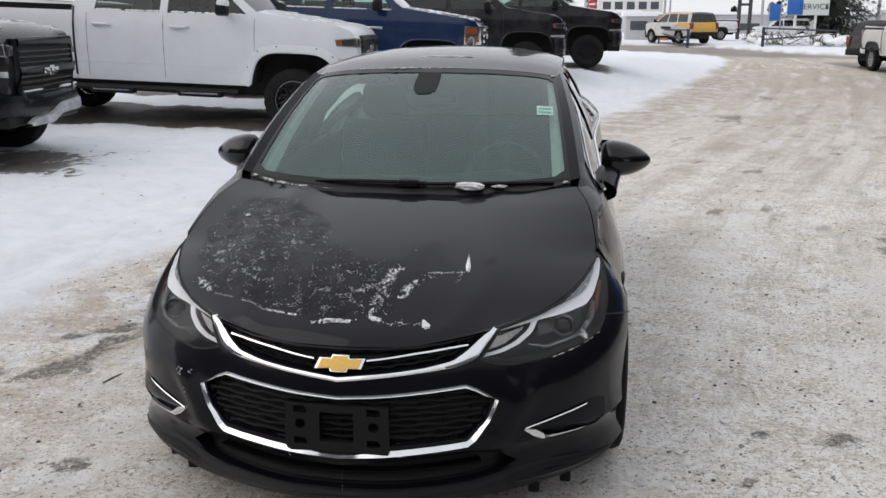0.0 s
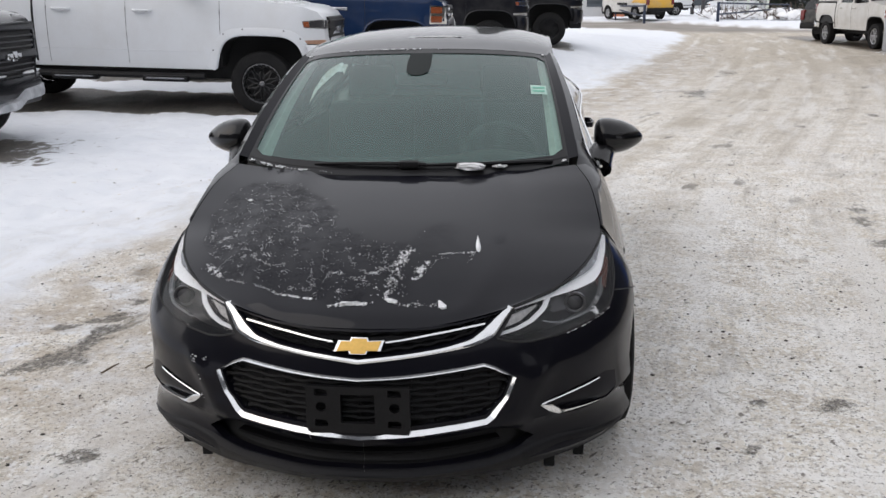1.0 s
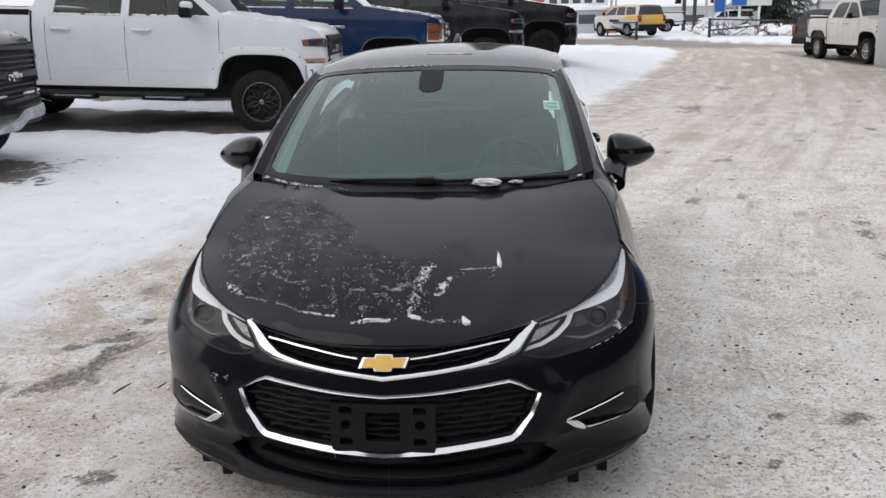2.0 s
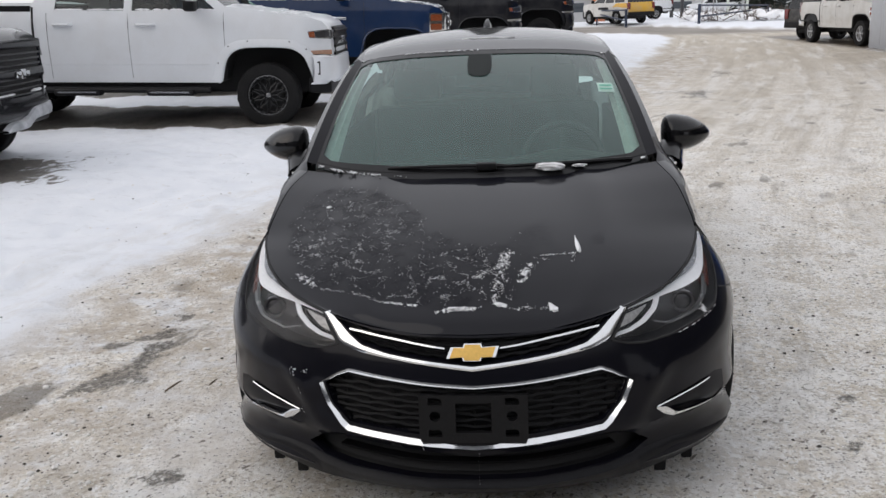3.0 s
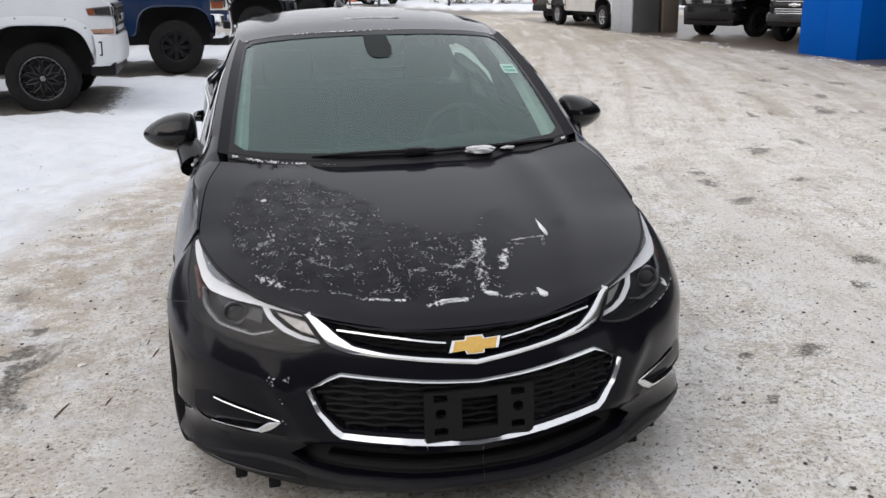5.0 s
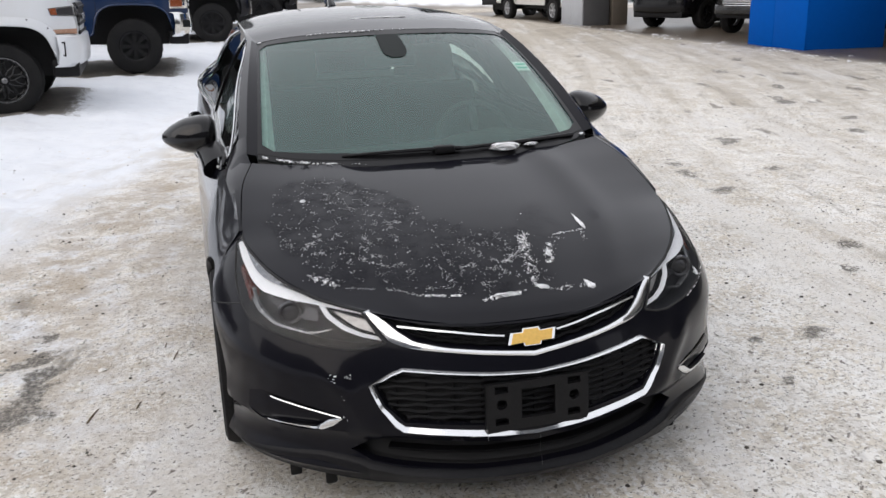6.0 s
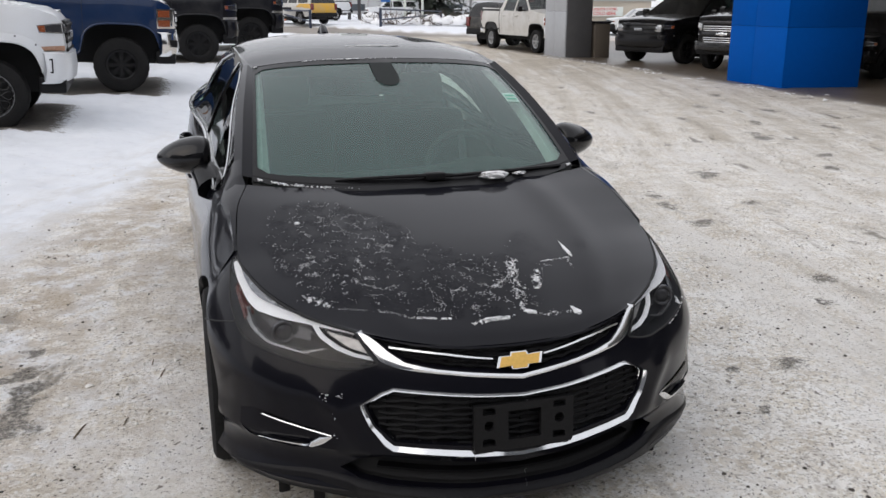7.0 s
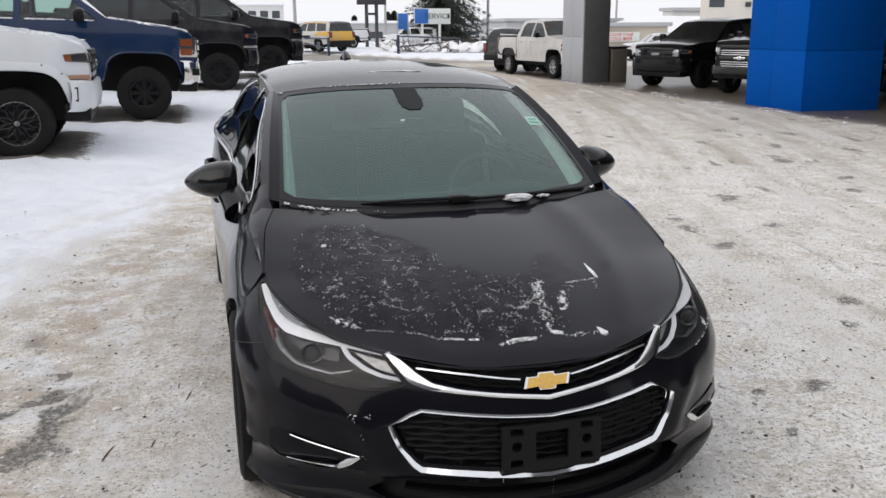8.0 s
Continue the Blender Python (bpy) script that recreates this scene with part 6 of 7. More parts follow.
def vehicle(name, label, category, spec, m, paint_mat, rim_mat, trim=CHROME, spokes=8, glass_mat=TINTED, rim_k=0.62, lug=0.0, steps=False, plain_bed=True, group="", face="bars", lit=False, grille_mat=PLASTIC, lower_mat=None, badge=None, handles=True, flares=False, dusting=0.0, lamp_mat=DARKLAMP, slat_mat=GLOSSBLACK):
    """A pickup or utility vehicle that looks to its own -y, with its bumper at y = 0."""
    v = thing(name, label, category, m, group)
    h, r, L = spec["half"], spec["r"], spec["L"]
    rows_top = spec["top"]
    line = dense([tuple(p) for p in rows_top], 0.12, False)
    low = [(rows_top[-1][0], spec["sill"] + 0.08)]
    def opening(cy):
        if "arch_shape" not in spec:
            return arch(cy, r, spec["arch"], spec["sill"])
        q = smooth_line([(cy + a, r + b) for a, b in spec["arch_shape"]], 28)
        return [(cy + spec["arch_shape"][0][0] - 0.01, spec["sill"])] + [(float(a), float(b)) for a, b in q if b > spec["sill"] + 0.01] + [(cy + spec["arch_shape"][-1][0] + 0.01, spec["sill"])]
    ar, af = opening(spec["rear"]), opening(spec["front"])
    low += [*reversed(ar), *reversed(af), (rows_top[0][0] + 0.05, spec["sill"])]
    outline = [tuple(p) for p in rows_top] + low
    side = lambda sg: (lambda y, z: (sg * (tumble(spec, z) - 0.20 * smooth01((0.42 - y) / 0.42) ** 2 - 0.04 * smooth01((y - L + 0.25) / 0.25)), y, z))
    body = None
    for sg in (1, -1):
        fn = side(sg)
        pn = part("body_side", panel(outline, spec["panes"], fn, 0.14, rim=0.025, rim_fn=lambda a, b, d, f=fn, s=sg: tuple(Vector(f(a, b)) - Vector((s * d, 0, 0)))), paint_mat, v)
        body = body or pn
        for q in spec["panes"]:
            w = part("side_window", panel(q, [], lambda y, z, f=fn, s=sg: tuple(Vector(f(y, z)) - Vector((s * 0.02, 0, 0))), 0.3), glass_mat, pn)
            w.visible_shadow = False
        for y in spec["doors"]:
            pts = [fn(y, z) for z in np.linspace(spec["sill"] + 0.06, spec["belt"] - 0.02, 8)]
            part("door_gap", tube(bmesh.new(), [(p[0] - sg * 0.003, p[1], p[2]) for p in pts], 0.0055, 4), CAVITY, pn)
        if spec["bed"]:
            part("bed_gap", tube(bmesh.new(), [fn(spec["bed"], z) for z in np.linspace(spec["sill"] + 0.05, spec["belt"] + 0.05, 8)], 0.016, 4), CAVITY, pn)
        if handles:
            for y in (spec["doors"][1] - 0.22, spec["doors"][2] - 0.20):
                p = fn(y, spec["belt"] - 0.16)
                part("door_handle", tube(bmesh.new(), [(p[0] - sg * 0.005, p[1] - 0.12, p[2]), (p[0] + sg * 0.035, p[1] - 0.09, p[2]), (p[0] + sg * 0.035, p[1] + 0.09, p[2]), (p[0] - sg * 0.005, p[1] + 0.12, p[2])], 0.02, 6), paint_mat, pn)
        for a in (af, ar):
            lip = tube(bmesh.new(), [tuple(Vector(fn(y, z)) + Vector((sg * 0.006, 0, 0))) for y, z in a], 0.016, 6)
            part("arch_lip", lip, paint_mat if lower_mat is None else lower_mat, pn)
        for a in (af, ar):
            bmw = grid_bm([[fn(y, z) for y, z in a], [(sg * 0.45, y, z) for y, z in a]])
            panel(list(a), [], lambda y, z, s=sg: (s * 0.45, y, z), 0.4, bmw)
            part("wheel_well", bmw, CAVITY, pn)
        for y in (spec["front"], spec["rear"]):
            wheel(v, sg * (h - 0.13), y, r, 0.27, rim_mat, spokes, r * rim_k, sg, lug, petals=flares)
        yb = spec["cab"][0] + 0.42
        zm = spec["belt"] + 0.10
        mm = part("door_mirror", box(bmesh.new(), -0.085, 0.085, -0.075, 0.075, -0.10, 0.06, 0.035, Matrix.Translation((sg * (h + 0.20), yb - 0.05, zm))), PLASTIC, v, "large door mirror")
        part("mirror_cap", box(bmesh.new(), -0.088, 0.088, -0.08, 0.06, 0.0, 0.10, 0.04, Matrix.Translation((sg * (h + 0.20), yb - 0.052, zm))), paint_mat if paint_mat is WHITEPAINT else GLOSSBLACK, mm)
        part("mirror_arm", box(bmesh.new(), -0.12, 0.12, -0.03, 0.03, -0.025, 0.025, 0.01, Matrix.Translation((sg * (h + 0.07), yb - 0.03, zm - 0.06))), PLASTIC, mm)
        if flares:
            for a in (af, ar):
                cy = sum(p[0] for p in a) / len(a)
                rows = []
                for y, z in a:
                    dy, dz = (y - cy), z - r + 0.25
                    q = math.hypot(dy, dz)
                    oy, oz = y + dy / q * 0.13, z + max(0.0, dz / q) * 0.09
                    rows.append([tuple(Vector(fn(y, z)) + Vector((sg * d, 0, 0))) for d in (-0.02, 0.032)] + [tuple(Vector(fn((y + oy) / 2, (z + oz) / 2)) + Vector((sg * 0.028, 0, 0)))] + [tuple(Vector(fn(oy, oz)) + Vector((sg * d, 0, 0))) for d in (0.014, -0.004)])
                fl = part("fender_flare", grid_bm(rows), paint_mat, pn, "bolted white wheel arch flare")
                for (y, z) in a[2:-2:4]:
                    dy, dz = (y - cy), z - r + 0.25
                    q = math.hypot(dy, dz)
                    p = fn(y + dy / q * 0.10, z + max(0.0, dz / q) * 0.07)
                    part("flare_bolt", lathe(bmesh.new(), [(0.001, sg * 0.028), (0.010, sg * 0.026), (0.012, sg * 0.015)], "x", 8, p), BROWGREY, fl)
            part("bumper_gap", tube(bmesh.new(), [tuple(Vector(fn(y, spec["sill"] + 0.355)) + Vector((sg * 0.002, 0, 0))) for y in np.linspace(0.02, 0.24, 8)], 0.007, 4), CAVITY, pn)
            part("fog_slot", boxed(*sorted((sg * (h - 0.075), sg * (h - 0.030))), 0.125, 0.175, spec["sill"] + 0.10, spec["sill"] + 0.27, 0.008), PLASTIC, pn)
            part("slot_insert", boxed(*sorted((sg * (h - 0.07), sg * (h - 0.026))), 0.140, 0.165, spec["sill"] + 0.12, spec["sill"] + 0.25, 0.005), paint_mat, pn)
            part("door_crease", tube(bmesh.new(), [tuple(Vector(fn(y, 0.80)) + Vector((sg * -0.002, 0, 0))) for y in np.linspace(1.55, 3.73, 20)], 0.006, 4), paint_mat, pn)
        if dusting:
            bmd = bmesh.new()
            rs = random.Random(int(dusting * 1000) + 7)
            for q in spec["panes"]:
                for k in range(26):
                    y = rs.uniform(min(p[0] for p in q) + 0.05, max(p[0] for p in q) - 0.03)
                    p = fn(y, spec["belt"] + 0.025)
                    bmesh.ops.create_icosphere(bmd, subdivisions=1, radius=rs.uniform(0.010, 0.024), matrix=Matrix.Translation((p[0] - sg * 0.005, p[1], p[2])) @ Matrix.Diagonal((0.6, 2.5, 0.6, 1)))
            for k in range(int(240 * dusting)):
                y, u = rs.uniform(0.12, 1.3), sg * rs.uniform(0.3, 0.98)
                if noise.noise(Vector((u * 3, y * 3, dusting * 9))) < 0.05:
                    continue
                z = float(np.interp(y, [q[0] for q in rows_top[2:8]], [q[1] for q in rows_top[2:8]])) + 0.035 * (1 - u * u)
                s_ = rs.uniform(0.012, 0.04)
                bmesh.ops.create_icosphere(bmd, subdivisions=1, radius=s_, matrix=Matrix.Translation((u * abs(fn(y, z)[0]), y, z)) @ Matrix.Diagonal((1.6, 1.2, 0.25, 1)))
            tagged(part("snow_crust", bmd, SNOW, v), "crusted snow on bonnet and sills", kind="stuff")
        if steps:
            st = bmesh.new()
            tube(st, [(sg * (h - 0.02), y, spec["sill"] - 0.09) for y in np.linspace(1.55, 3.85, 12)], 0.05, 8, 0.8)
            for a, b in ((1.75, 2.35), (2.95, 3.55)):
                box(st, *sorted((sg * (h - 0.06), sg * (h + 0.09))), a, b, spec["sill"] - 0.16, spec["sill"] - 0.08, 0.02)
            sp = part("side_step", st, PLASTIC, v, "black tubular side step")
            for a_, b_ in ((1.80, 2.30), (3.0, 3.5)):
                part("tread_strip", boxed(*sorted((sg * (h + 0.07), sg * (h + 0.094))), a_, b_, spec["sill"] - 0.125, spec["sill"] - 0.105, 0.004), BROWGREY, sp)
        # lamps
        zt = rows_top[3][1]

        def patch(name, poly, mat, parent, off=0.006, lab=""):
            f = lambda y, z, d=0.0: tuple(Vector(fn(y, z)) + Vector((sg * (off - d), -(off - d) * 0.6, 0)))
            return part(name, panel(poly, [], f, 0.06, rim=0.03, rim_fn=f), mat, parent, lab)
        stacked = face == "bars" and trim is CHROME
        hl = [(0.0, zt - 0.215), (0.25, zt - 0.20), (0.27, zt - 0.12), (0.02, zt - 0.09)]
        if stacked:
            hl = [(0.0, zt - 0.36), (0.27, zt - 0.36), (0.27, zt - 0.07), (0.02, zt - 0.07)]
        lampob = patch("headlight", hl, CHROME if stacked else WHITEPLASTIC, v, 0.006, "clear headlight")
        face_l = boxed(*sorted((sg * (h - 0.47), sg * (h - 0.235))), -0.015, 0.06, zt - (0.29 if lamp_mat is WHITEPLASTIC else 0.21), zt - 0.10, 0.02)
        part("headlight_front", face_l, lamp_mat, lampob)
        if stacked:
            patch("marker", [(0.08, zt - 0.19), (0.25, zt - 0.19), (0.25, zt - 0.09), (0.08, zt - 0.09)], AMBER, lampob, 0.012)
            patch("turn_lamp", [(0.08, zt - 0.335), (0.25, zt - 0.335), (0.25, zt - 0.235), (0.08, zt - 0.235)], AMBER, lampob, 0.012)
        else:
            patch("lamp_glass", [(0.02, zt - 0.20), (0.18, zt - 0.19), (0.19, zt - 0.125), (0.03, zt - 0.105)], DARKLAMP, lampob, 0.012)
            patch("marker", [(0.19, zt - 0.195), (0.25, zt - 0.19), (0.265, zt - 0.125), (0.20, zt - 0.12)], AMBER, lampob, 0.012)
            patch("turn_lamp", [(0.0, zt - 0.41), (0.30, zt - 0.40), (0.30, zt - 0.36), (0.0, zt - 0.35)], PEACH if flares else WHITEPLASTIC, v, 0.006)
        if stacked:
            part("fog_lamp", boxed(*sorted((sg * (h - 0.17), sg * (h - 0.055))), -0.03, 0.09, spec["sill"] + 0.12, spec["sill"] + 0.23, 0.01), PLASTIC, v)
        yb = rows_top[-4][0]
        tl = boxed(*sorted((sg * (h - 0.20), sg * (h - 0.02))), L - 0.22, L + 0.0, spec["belt"] - 0.38, spec["belt"] - 0.02, 0.02)
        part("tail_lamp", tl, REDGLOW if lit else RED, v, "lit red tail lamp" if lit else "red tail lamp")
    # skin across the top, with glass where the windows are
    fnR = side(1)
    c0, c1 = spec["cab"]

    def across(y, z):
        hw = fnR(y, z)[0]
        return [(u * hw, y - (0.03 * (1 - u * u) if y < 0.3 else 0), z + 0.035 * (1 - u * u) * (1 if 0.2 < y < L - 0.3 else 0)) for u in np.linspace(-1, 1, 9)]
    pts = line
    runs = []
    zr = max(p[1] for p in rows_top)
    for a, b in zip(pts, pts[1:]):
        mid = ((a[0] + b[0]) / 2, (a[1] + b[1]) / 2)
        steep = abs(b[1] - a[1]) > 0.45 * abs(b[0] - a[0])
        is_glass = spec["belt"] + 0.03 < mid[1] < zr - 0.05 and steep
        if spec["bed"] and spec["bed"] + 0.06 < mid[0] < L - 0.1:
            continue
        kind = "glass" if is_glass else "skin"
        if runs and runs[-1][0] == kind and runs[-1][1][-1] == a:
            runs[-1][1].append(b)
        else:
            runs.append((kind, [a, b]))
    for kind, run in runs:
        name = ("windshield" if run[0][0] < 2.5 else "rear_window") if kind == "glass" else ("bonnet" if run[0][0] < 1 else "roof" if run[0][0] < L - 0.5 and run[0][1] > spec["belt"] + 0.2 else "tailgate")
        q = part(name, grid_bm([across(*p) for p in run]), glass_mat if kind == "glass" else paint_mat, v)
        if kind == "glass":
            q.visible_shadow = False
    if spec["bed"]:
        hw = fnR(4.5, 1.0)[0]
        bm = bmesh.new()
        box(bm, -hw + 0.02, hw - 0.02, spec["bed"] + 0.02, L - 0.06, 0.75, 0.80)
        box(bm, -hw + 0.03, -hw + 0.09, spec["bed"] + 0.02, L - 0.06, 0.8, spec["belt"] + 0.07)
        box(bm, hw - 0.09, hw - 0.03, spec["bed"] + 0.02, L - 0.06, 0.8, spec["belt"] + 0.07)
        part("bed", bm, PLASTIC, v)
    # front face
    zt = rows_top[3][1]
    if face == "framed":
        # a recessed grille of thin slats in a bowed frame, with a broad bar across its middle
        def bowed(x, z0, z1, proud, deep=0.06, cut=0.02):
            rows = []
            for q in np.linspace(-x, x, 19):
                y = -0.03 * (1 - (q / h) ** 2) + 0.10 * max(0.0, abs(q) / h - 0.62)
                rows.append([(q, y + deep, z0), (q, y - proud + cut * 0.4, z0), (q, y - proud, z0 + cut), (q, y - proud, z1 - cut), (q, y - proud + cut * 0.7, z1), (q, y + deep, z1)])
            return grid_bm(rows)
        gr = part("grille", bowed(h - 0.36, zt - 0.64, zt - 0.05, 0.004), MESHBLACK, v, "black grille in a glossy frame")
        for z in [zt - q for q in (0.17, 0.225, 0.28, 0.465, 0.52, 0.575)]:
            part("grille_slat", bowed(h - 0.38, z - 0.010, z + 0.012, 0.022, 0.03, 0.004), slat_mat, gr)
        part("grille_bar", bowed(h - 0.36, zt - 0.415, zt - 0.315, 0.045), grille_mat, gr)
        part("upper_frame", bowed(h - 0.36, zt - 0.115, zt - 0.03, 0.035), grille_mat, gr)
        part("lower_frame", bowed(h - 0.46, zt - 0.68, zt - 0.625, 0.045), grille_mat, gr)
        for sg in (1, -1):
            part("frame_side", tube(bmesh.new(), [(sg * (h - 0.35), 0.0, zt - 0.06), (sg * (h - 0.36), -0.015, zt - 0.36), (sg * (h - 0.38), -0.015, zt - 0.54), (sg * (h - 0.46), -0.025, zt - 0.655)], 0.035, 8), grille_mat, gr)
        for x in (-0.10, 0.10):
            part("badge_wing", boxed(x - 0.065, x + 0.065, -0.092, -0.07, zt - 0.395, zt - 0.335, 0.008), badge, gr)
        part("badge", boxed(-0.055, 0.055, -0.095, -0.07, zt - 0.415, zt - 0.315, 0.008), badge, gr)
    else:
        gb = boxed(-h + 0.40, h - 0.40, -0.018, 0.05, zt - 0.46, zt - 0.06, 0.03)
        gr = part("grille", gb, grille_mat, v, "black grille" if trim is not CHROME else "chrome-barred grille")
        for k in range(4):
            z = zt - 0.12 - 0.095 * k
            part("grille_bar", boxed(-h + 0.38, h - 0.38, -0.034, -0.005, z - 0.018, z + 0.018, 0.008), PLASTIC if trim is WHITEPAINT else trim, gr)
        part("badge", boxed(-0.14, 0.14, -0.06, -0.03, zt - 0.27, zt - 0.19, 0.02), badge or (CHROME if trim is CHROME else BROWGREY), gr)
    zb = spec["sill"]
    bmp = bmesh.new()
    wrap = 0.62 if spec["bed"] else 1.0
    pl = [(-h + 0.02, 0.34 * wrap), (-h + 0.06, 0.14 * wrap), (-h + 0.18, 0.0), (-h + 0.45, -0.05), (0, -0.08), (h - 0.45, -0.05), (h - 0.18, 0.0), (h - 0.06, 0.14 * wrap), (h - 0.02, 0.34 * wrap)]
    prof = [(0.05, zb - 0.02), (0.0, zb + 0.02), (-0.015, zb + 0.16), (0.0, zb + 0.32), (0.06, zb + 0.345)]
    if face == "framed":
        prof = [(0.05, zb - 0.06), (0.0, zb - 0.02), (-0.015, zb + 0.08), (0.0, zb + 0.17), (0.06, zb + 0.20)]
    cl = smooth_line(pl, 31)
    rows = [[(p[0], p[1] + d, z) for d, z in prof] for p in cl]
    part("front_bumper", grid_bm(rows, bmp), trim if face != "painted" else paint_mat, v, "front bumper")
    part("lower_valance", boxed(-h + 0.15, h - 0.15, 0.0, 0.3, zb - 0.14, zb + 0.06, 0.03), PLASTIC, v)
    rb = boxed(-h + 0.06, h - 0.06, L - 0.12, L + (0.10 if spec["bed"] else 0.03), zb + 0.02, zb + 0.24, 0.03)
    part("rear_bumper", rb, PLASTIC if trim is not CHROME else CHROME, v)
    # cabin
    seat = bmesh.new()
    for x in (-0.42, 0.42):
        box(seat, x - 0.25, x + 0.25, c0 + 1.15, c0 + 1.32, 0.9, spec["belt"] + 0.10, 0.05)
        box(seat, x - 0.13, x + 0.13, c0 + 1.2, c0 + 1.3, spec["belt"] + 0.1, spec["belt"] + 0.3, 0.04)
    part("seats", seat, CLOTH, v)
    part("cabin_floor", boxed(-h + 0.12, h - 0.12, spec["front"] + 0.68, spec["rear"] - 0.68, zb + 0.08, zb + 0.16), CAVITY, v)
    part("chassis", boxed(-0.42, 0.42, 0.3, L - 0.3, zb - 0.16, zb + 0.08), CAVITY, v)
    axle = tube(bmesh.new(), [(-h + 0.2, spec["rear"], r), (h - 0.2, spec["rear"], r)], 0.06, 8)
    part("axle", axle, CAVITY, v)
    return v


def place(spec, x, y, heading, z=None, nose=0.0, side=-1, scale=1.0):
    """Puts the front wheel of one side on (x, y); heading in degrees from +x towards +y; nose: degrees of dip."""
    z = ground_z(x, y) if z is None else z
    rot = pose(0, 0, 0, 0, 0, heading + 90) @ pose(0, 0, 0, nose)
    loc = Vector((side * (spec["half"] - 0.02), spec["front"], 0)) * scale
    p = Vector((x, y, z)) - rot @ loc
    return Matrix.Translation(p) @ rot @ Matrix.Scale(scale, 4)


PICKUPGLASS = glass("pickup_glass", (0.25, 0.32, 0.30), 0.6)
vehicle("pickup_truck", "white crew cab pickup on black off-road wheels, parked on snow", "truck", PICKUP, place(PICKUP, -3.03, 9.03, 3, 0.17, 2.2), WHITEPAINT, BLACKRIM, trim=WHITEPAINT, spokes=10, glass_mat=PICKUPGLASS, lug=0.007, steps=True, group="parked pickups", face="painted", rim_k=0.63, flares=True, dusting=0.5)
blue = vehicle("pickup_truck", "blue crew cab pickup with chrome bumper, snow on its bonnet", "truck", PICKUP, place(PICKUP, -1.78, 12.46, 2, 0.27, 2.0), BLUEPAINT, BLACKRIM, trim=CHROME, spokes=8, glass_mat=CLEARGLASS, lug=0.006, group="parked pickups", rim_k=0.55, dusting=1.0)
part("emblem_bar", boxed(-0.995, -0.978, 1.62, 1.96, 1.16, 1.205, 0.004), CHROME, blue)
vehicle("pickup_truck", "black crew cab pickup with twin-spoke black wheels, parked on snow", "truck", PICKUP, place(PICKUP, -0.5, 17.6, 2, 0.34, 1.5), BLACKPAINT, BLACKRIM, trim=BLACKPAINT, spokes=8, group="parked pickups", face="painted")
vehicle("pickup_truck", "black pickup at the end of the parked row", "truck", PICKUP, place(PICKUP, 0.85, 20.9, 2, 0.44, 1.5), BLACKPAINT, BLACKRIM, trim=BLACKPAINT, spokes=6, glass_mat=CLEARGLASS, group="parked pickups", face="painted")
black3 = vehicle("pickup_truck", "black pickup with ice on its bumper, parked nose to the road", "truck", PICKUP, place(PICKUP, -5.55, 5.30, 8, 0.17, 2.0), BLACKPAINT, BLACKRIM, trim=SHADEBLACK, group="parked pickups", face="framed", badge=CHROME, grille_mat=SHADEBLACK, slat_mat=SHADEBLACK, dusting=0.1)
SHORTBED = dict(PICKUP, L=5.5, top=[(y - 0.32 if y > 4.9 else y, z) for y, z in PICKUP["top"]])
vehicle("pickup_truck", "white pickup with dirty sides waiting beside a grey column", "truck", SHORTBED, place(PICKUP, 11.0, 27.3, -83, None, 0, -1, 0.95), DIRTYWHITE, ALLOY, trim=CHROME, spokes=6, steps=False, lower_mat=PLASTIC, glass_mat=PICKUPGLASS)
vehicle("utility_vehicle", "dark grey boxy utility vehicle with muddy sides on the road", "car", COMPACT, place(COMPACT, 14.7, 34.2, 30, None, 0, -1, 1.04), GREYSUV, BLACKRIM, trim=GREYSUV, spokes=5)
rows = []
for p in smooth_line([(-0.53, -0.05), (0, -0.08), (0.53, -0.05), (0.80, 0.0), (0.93, 0.11)], 40):
    x, y = float(p[0]), float(p[1])
    lift = 0.075 * smooth01((x + 0.12) / 0.3)
    tall = interp(x, [(-0.53, 0.02), (-0.40, 0.075), (-0.1, 0.08), (0.2, 0.11), (0.93, 0.12)])
    rows.append([(x, y + 0.03, 0.425 + lift), (x, y - 0.035, 0.432 + lift), (x, y - 0.045, 0.432 + lift + tall * 0.4), (x, y - 0.035, 0.432 + lift + tall), (x, y + 0.02, 0.44 + lift + tall)])
part("skid_plate", grid_bm(rows), SKID, black3, "icy silver skid plate")
for x0, x1, r in ((-0.55, -0.12, 0.014), (0.28, 0.86, 0.020)):
    line = [(x, -0.03 + 0.16 * max(0.0, abs(x) - 0.5), PICKUP["sill"] + 0.205) for x in np.linspace(x0, x1, 12)]
    part("snow_ledge", tube(bmesh.new(), line, [r * (0.4 + 0.6 * smooth01(3 * min(k, 11 - k) / 5.5)) * (1 + 0.35 * noise.noise(Vector((k * 0.9, x0, 4)))) for k in range(12)], 8, 0.8), SNOW, black3, "strip of snow on the bumper")
vehicle("utility_vehicle", "large black utility vehicle parked under the canopy", "car", SUV, place(SUV, 13.3, 21.2, 202, None, 0, 1, 1.07), DEEPBLACK, BLACKRIM, trim=DEEPBLACK, grille_mat=GLOSSBLACK, spokes=6, lamp_mat=WHITEPLASTIC)
vehicle("pickup_truck", "black pickup with chrome grille parked under the canopy", "truck", PICKUP, place(PICKUP, 12.85, 19.4, 203, None, 0, -1, 0.98), DEEPBLACK, ALLOY, trim=GREYTRIM, spokes=6, face="framed", badge=CHROME, grille_mat=GREYTRIM, slat_mat=CHROME, lamp_mat=WHITEPLASTIC)
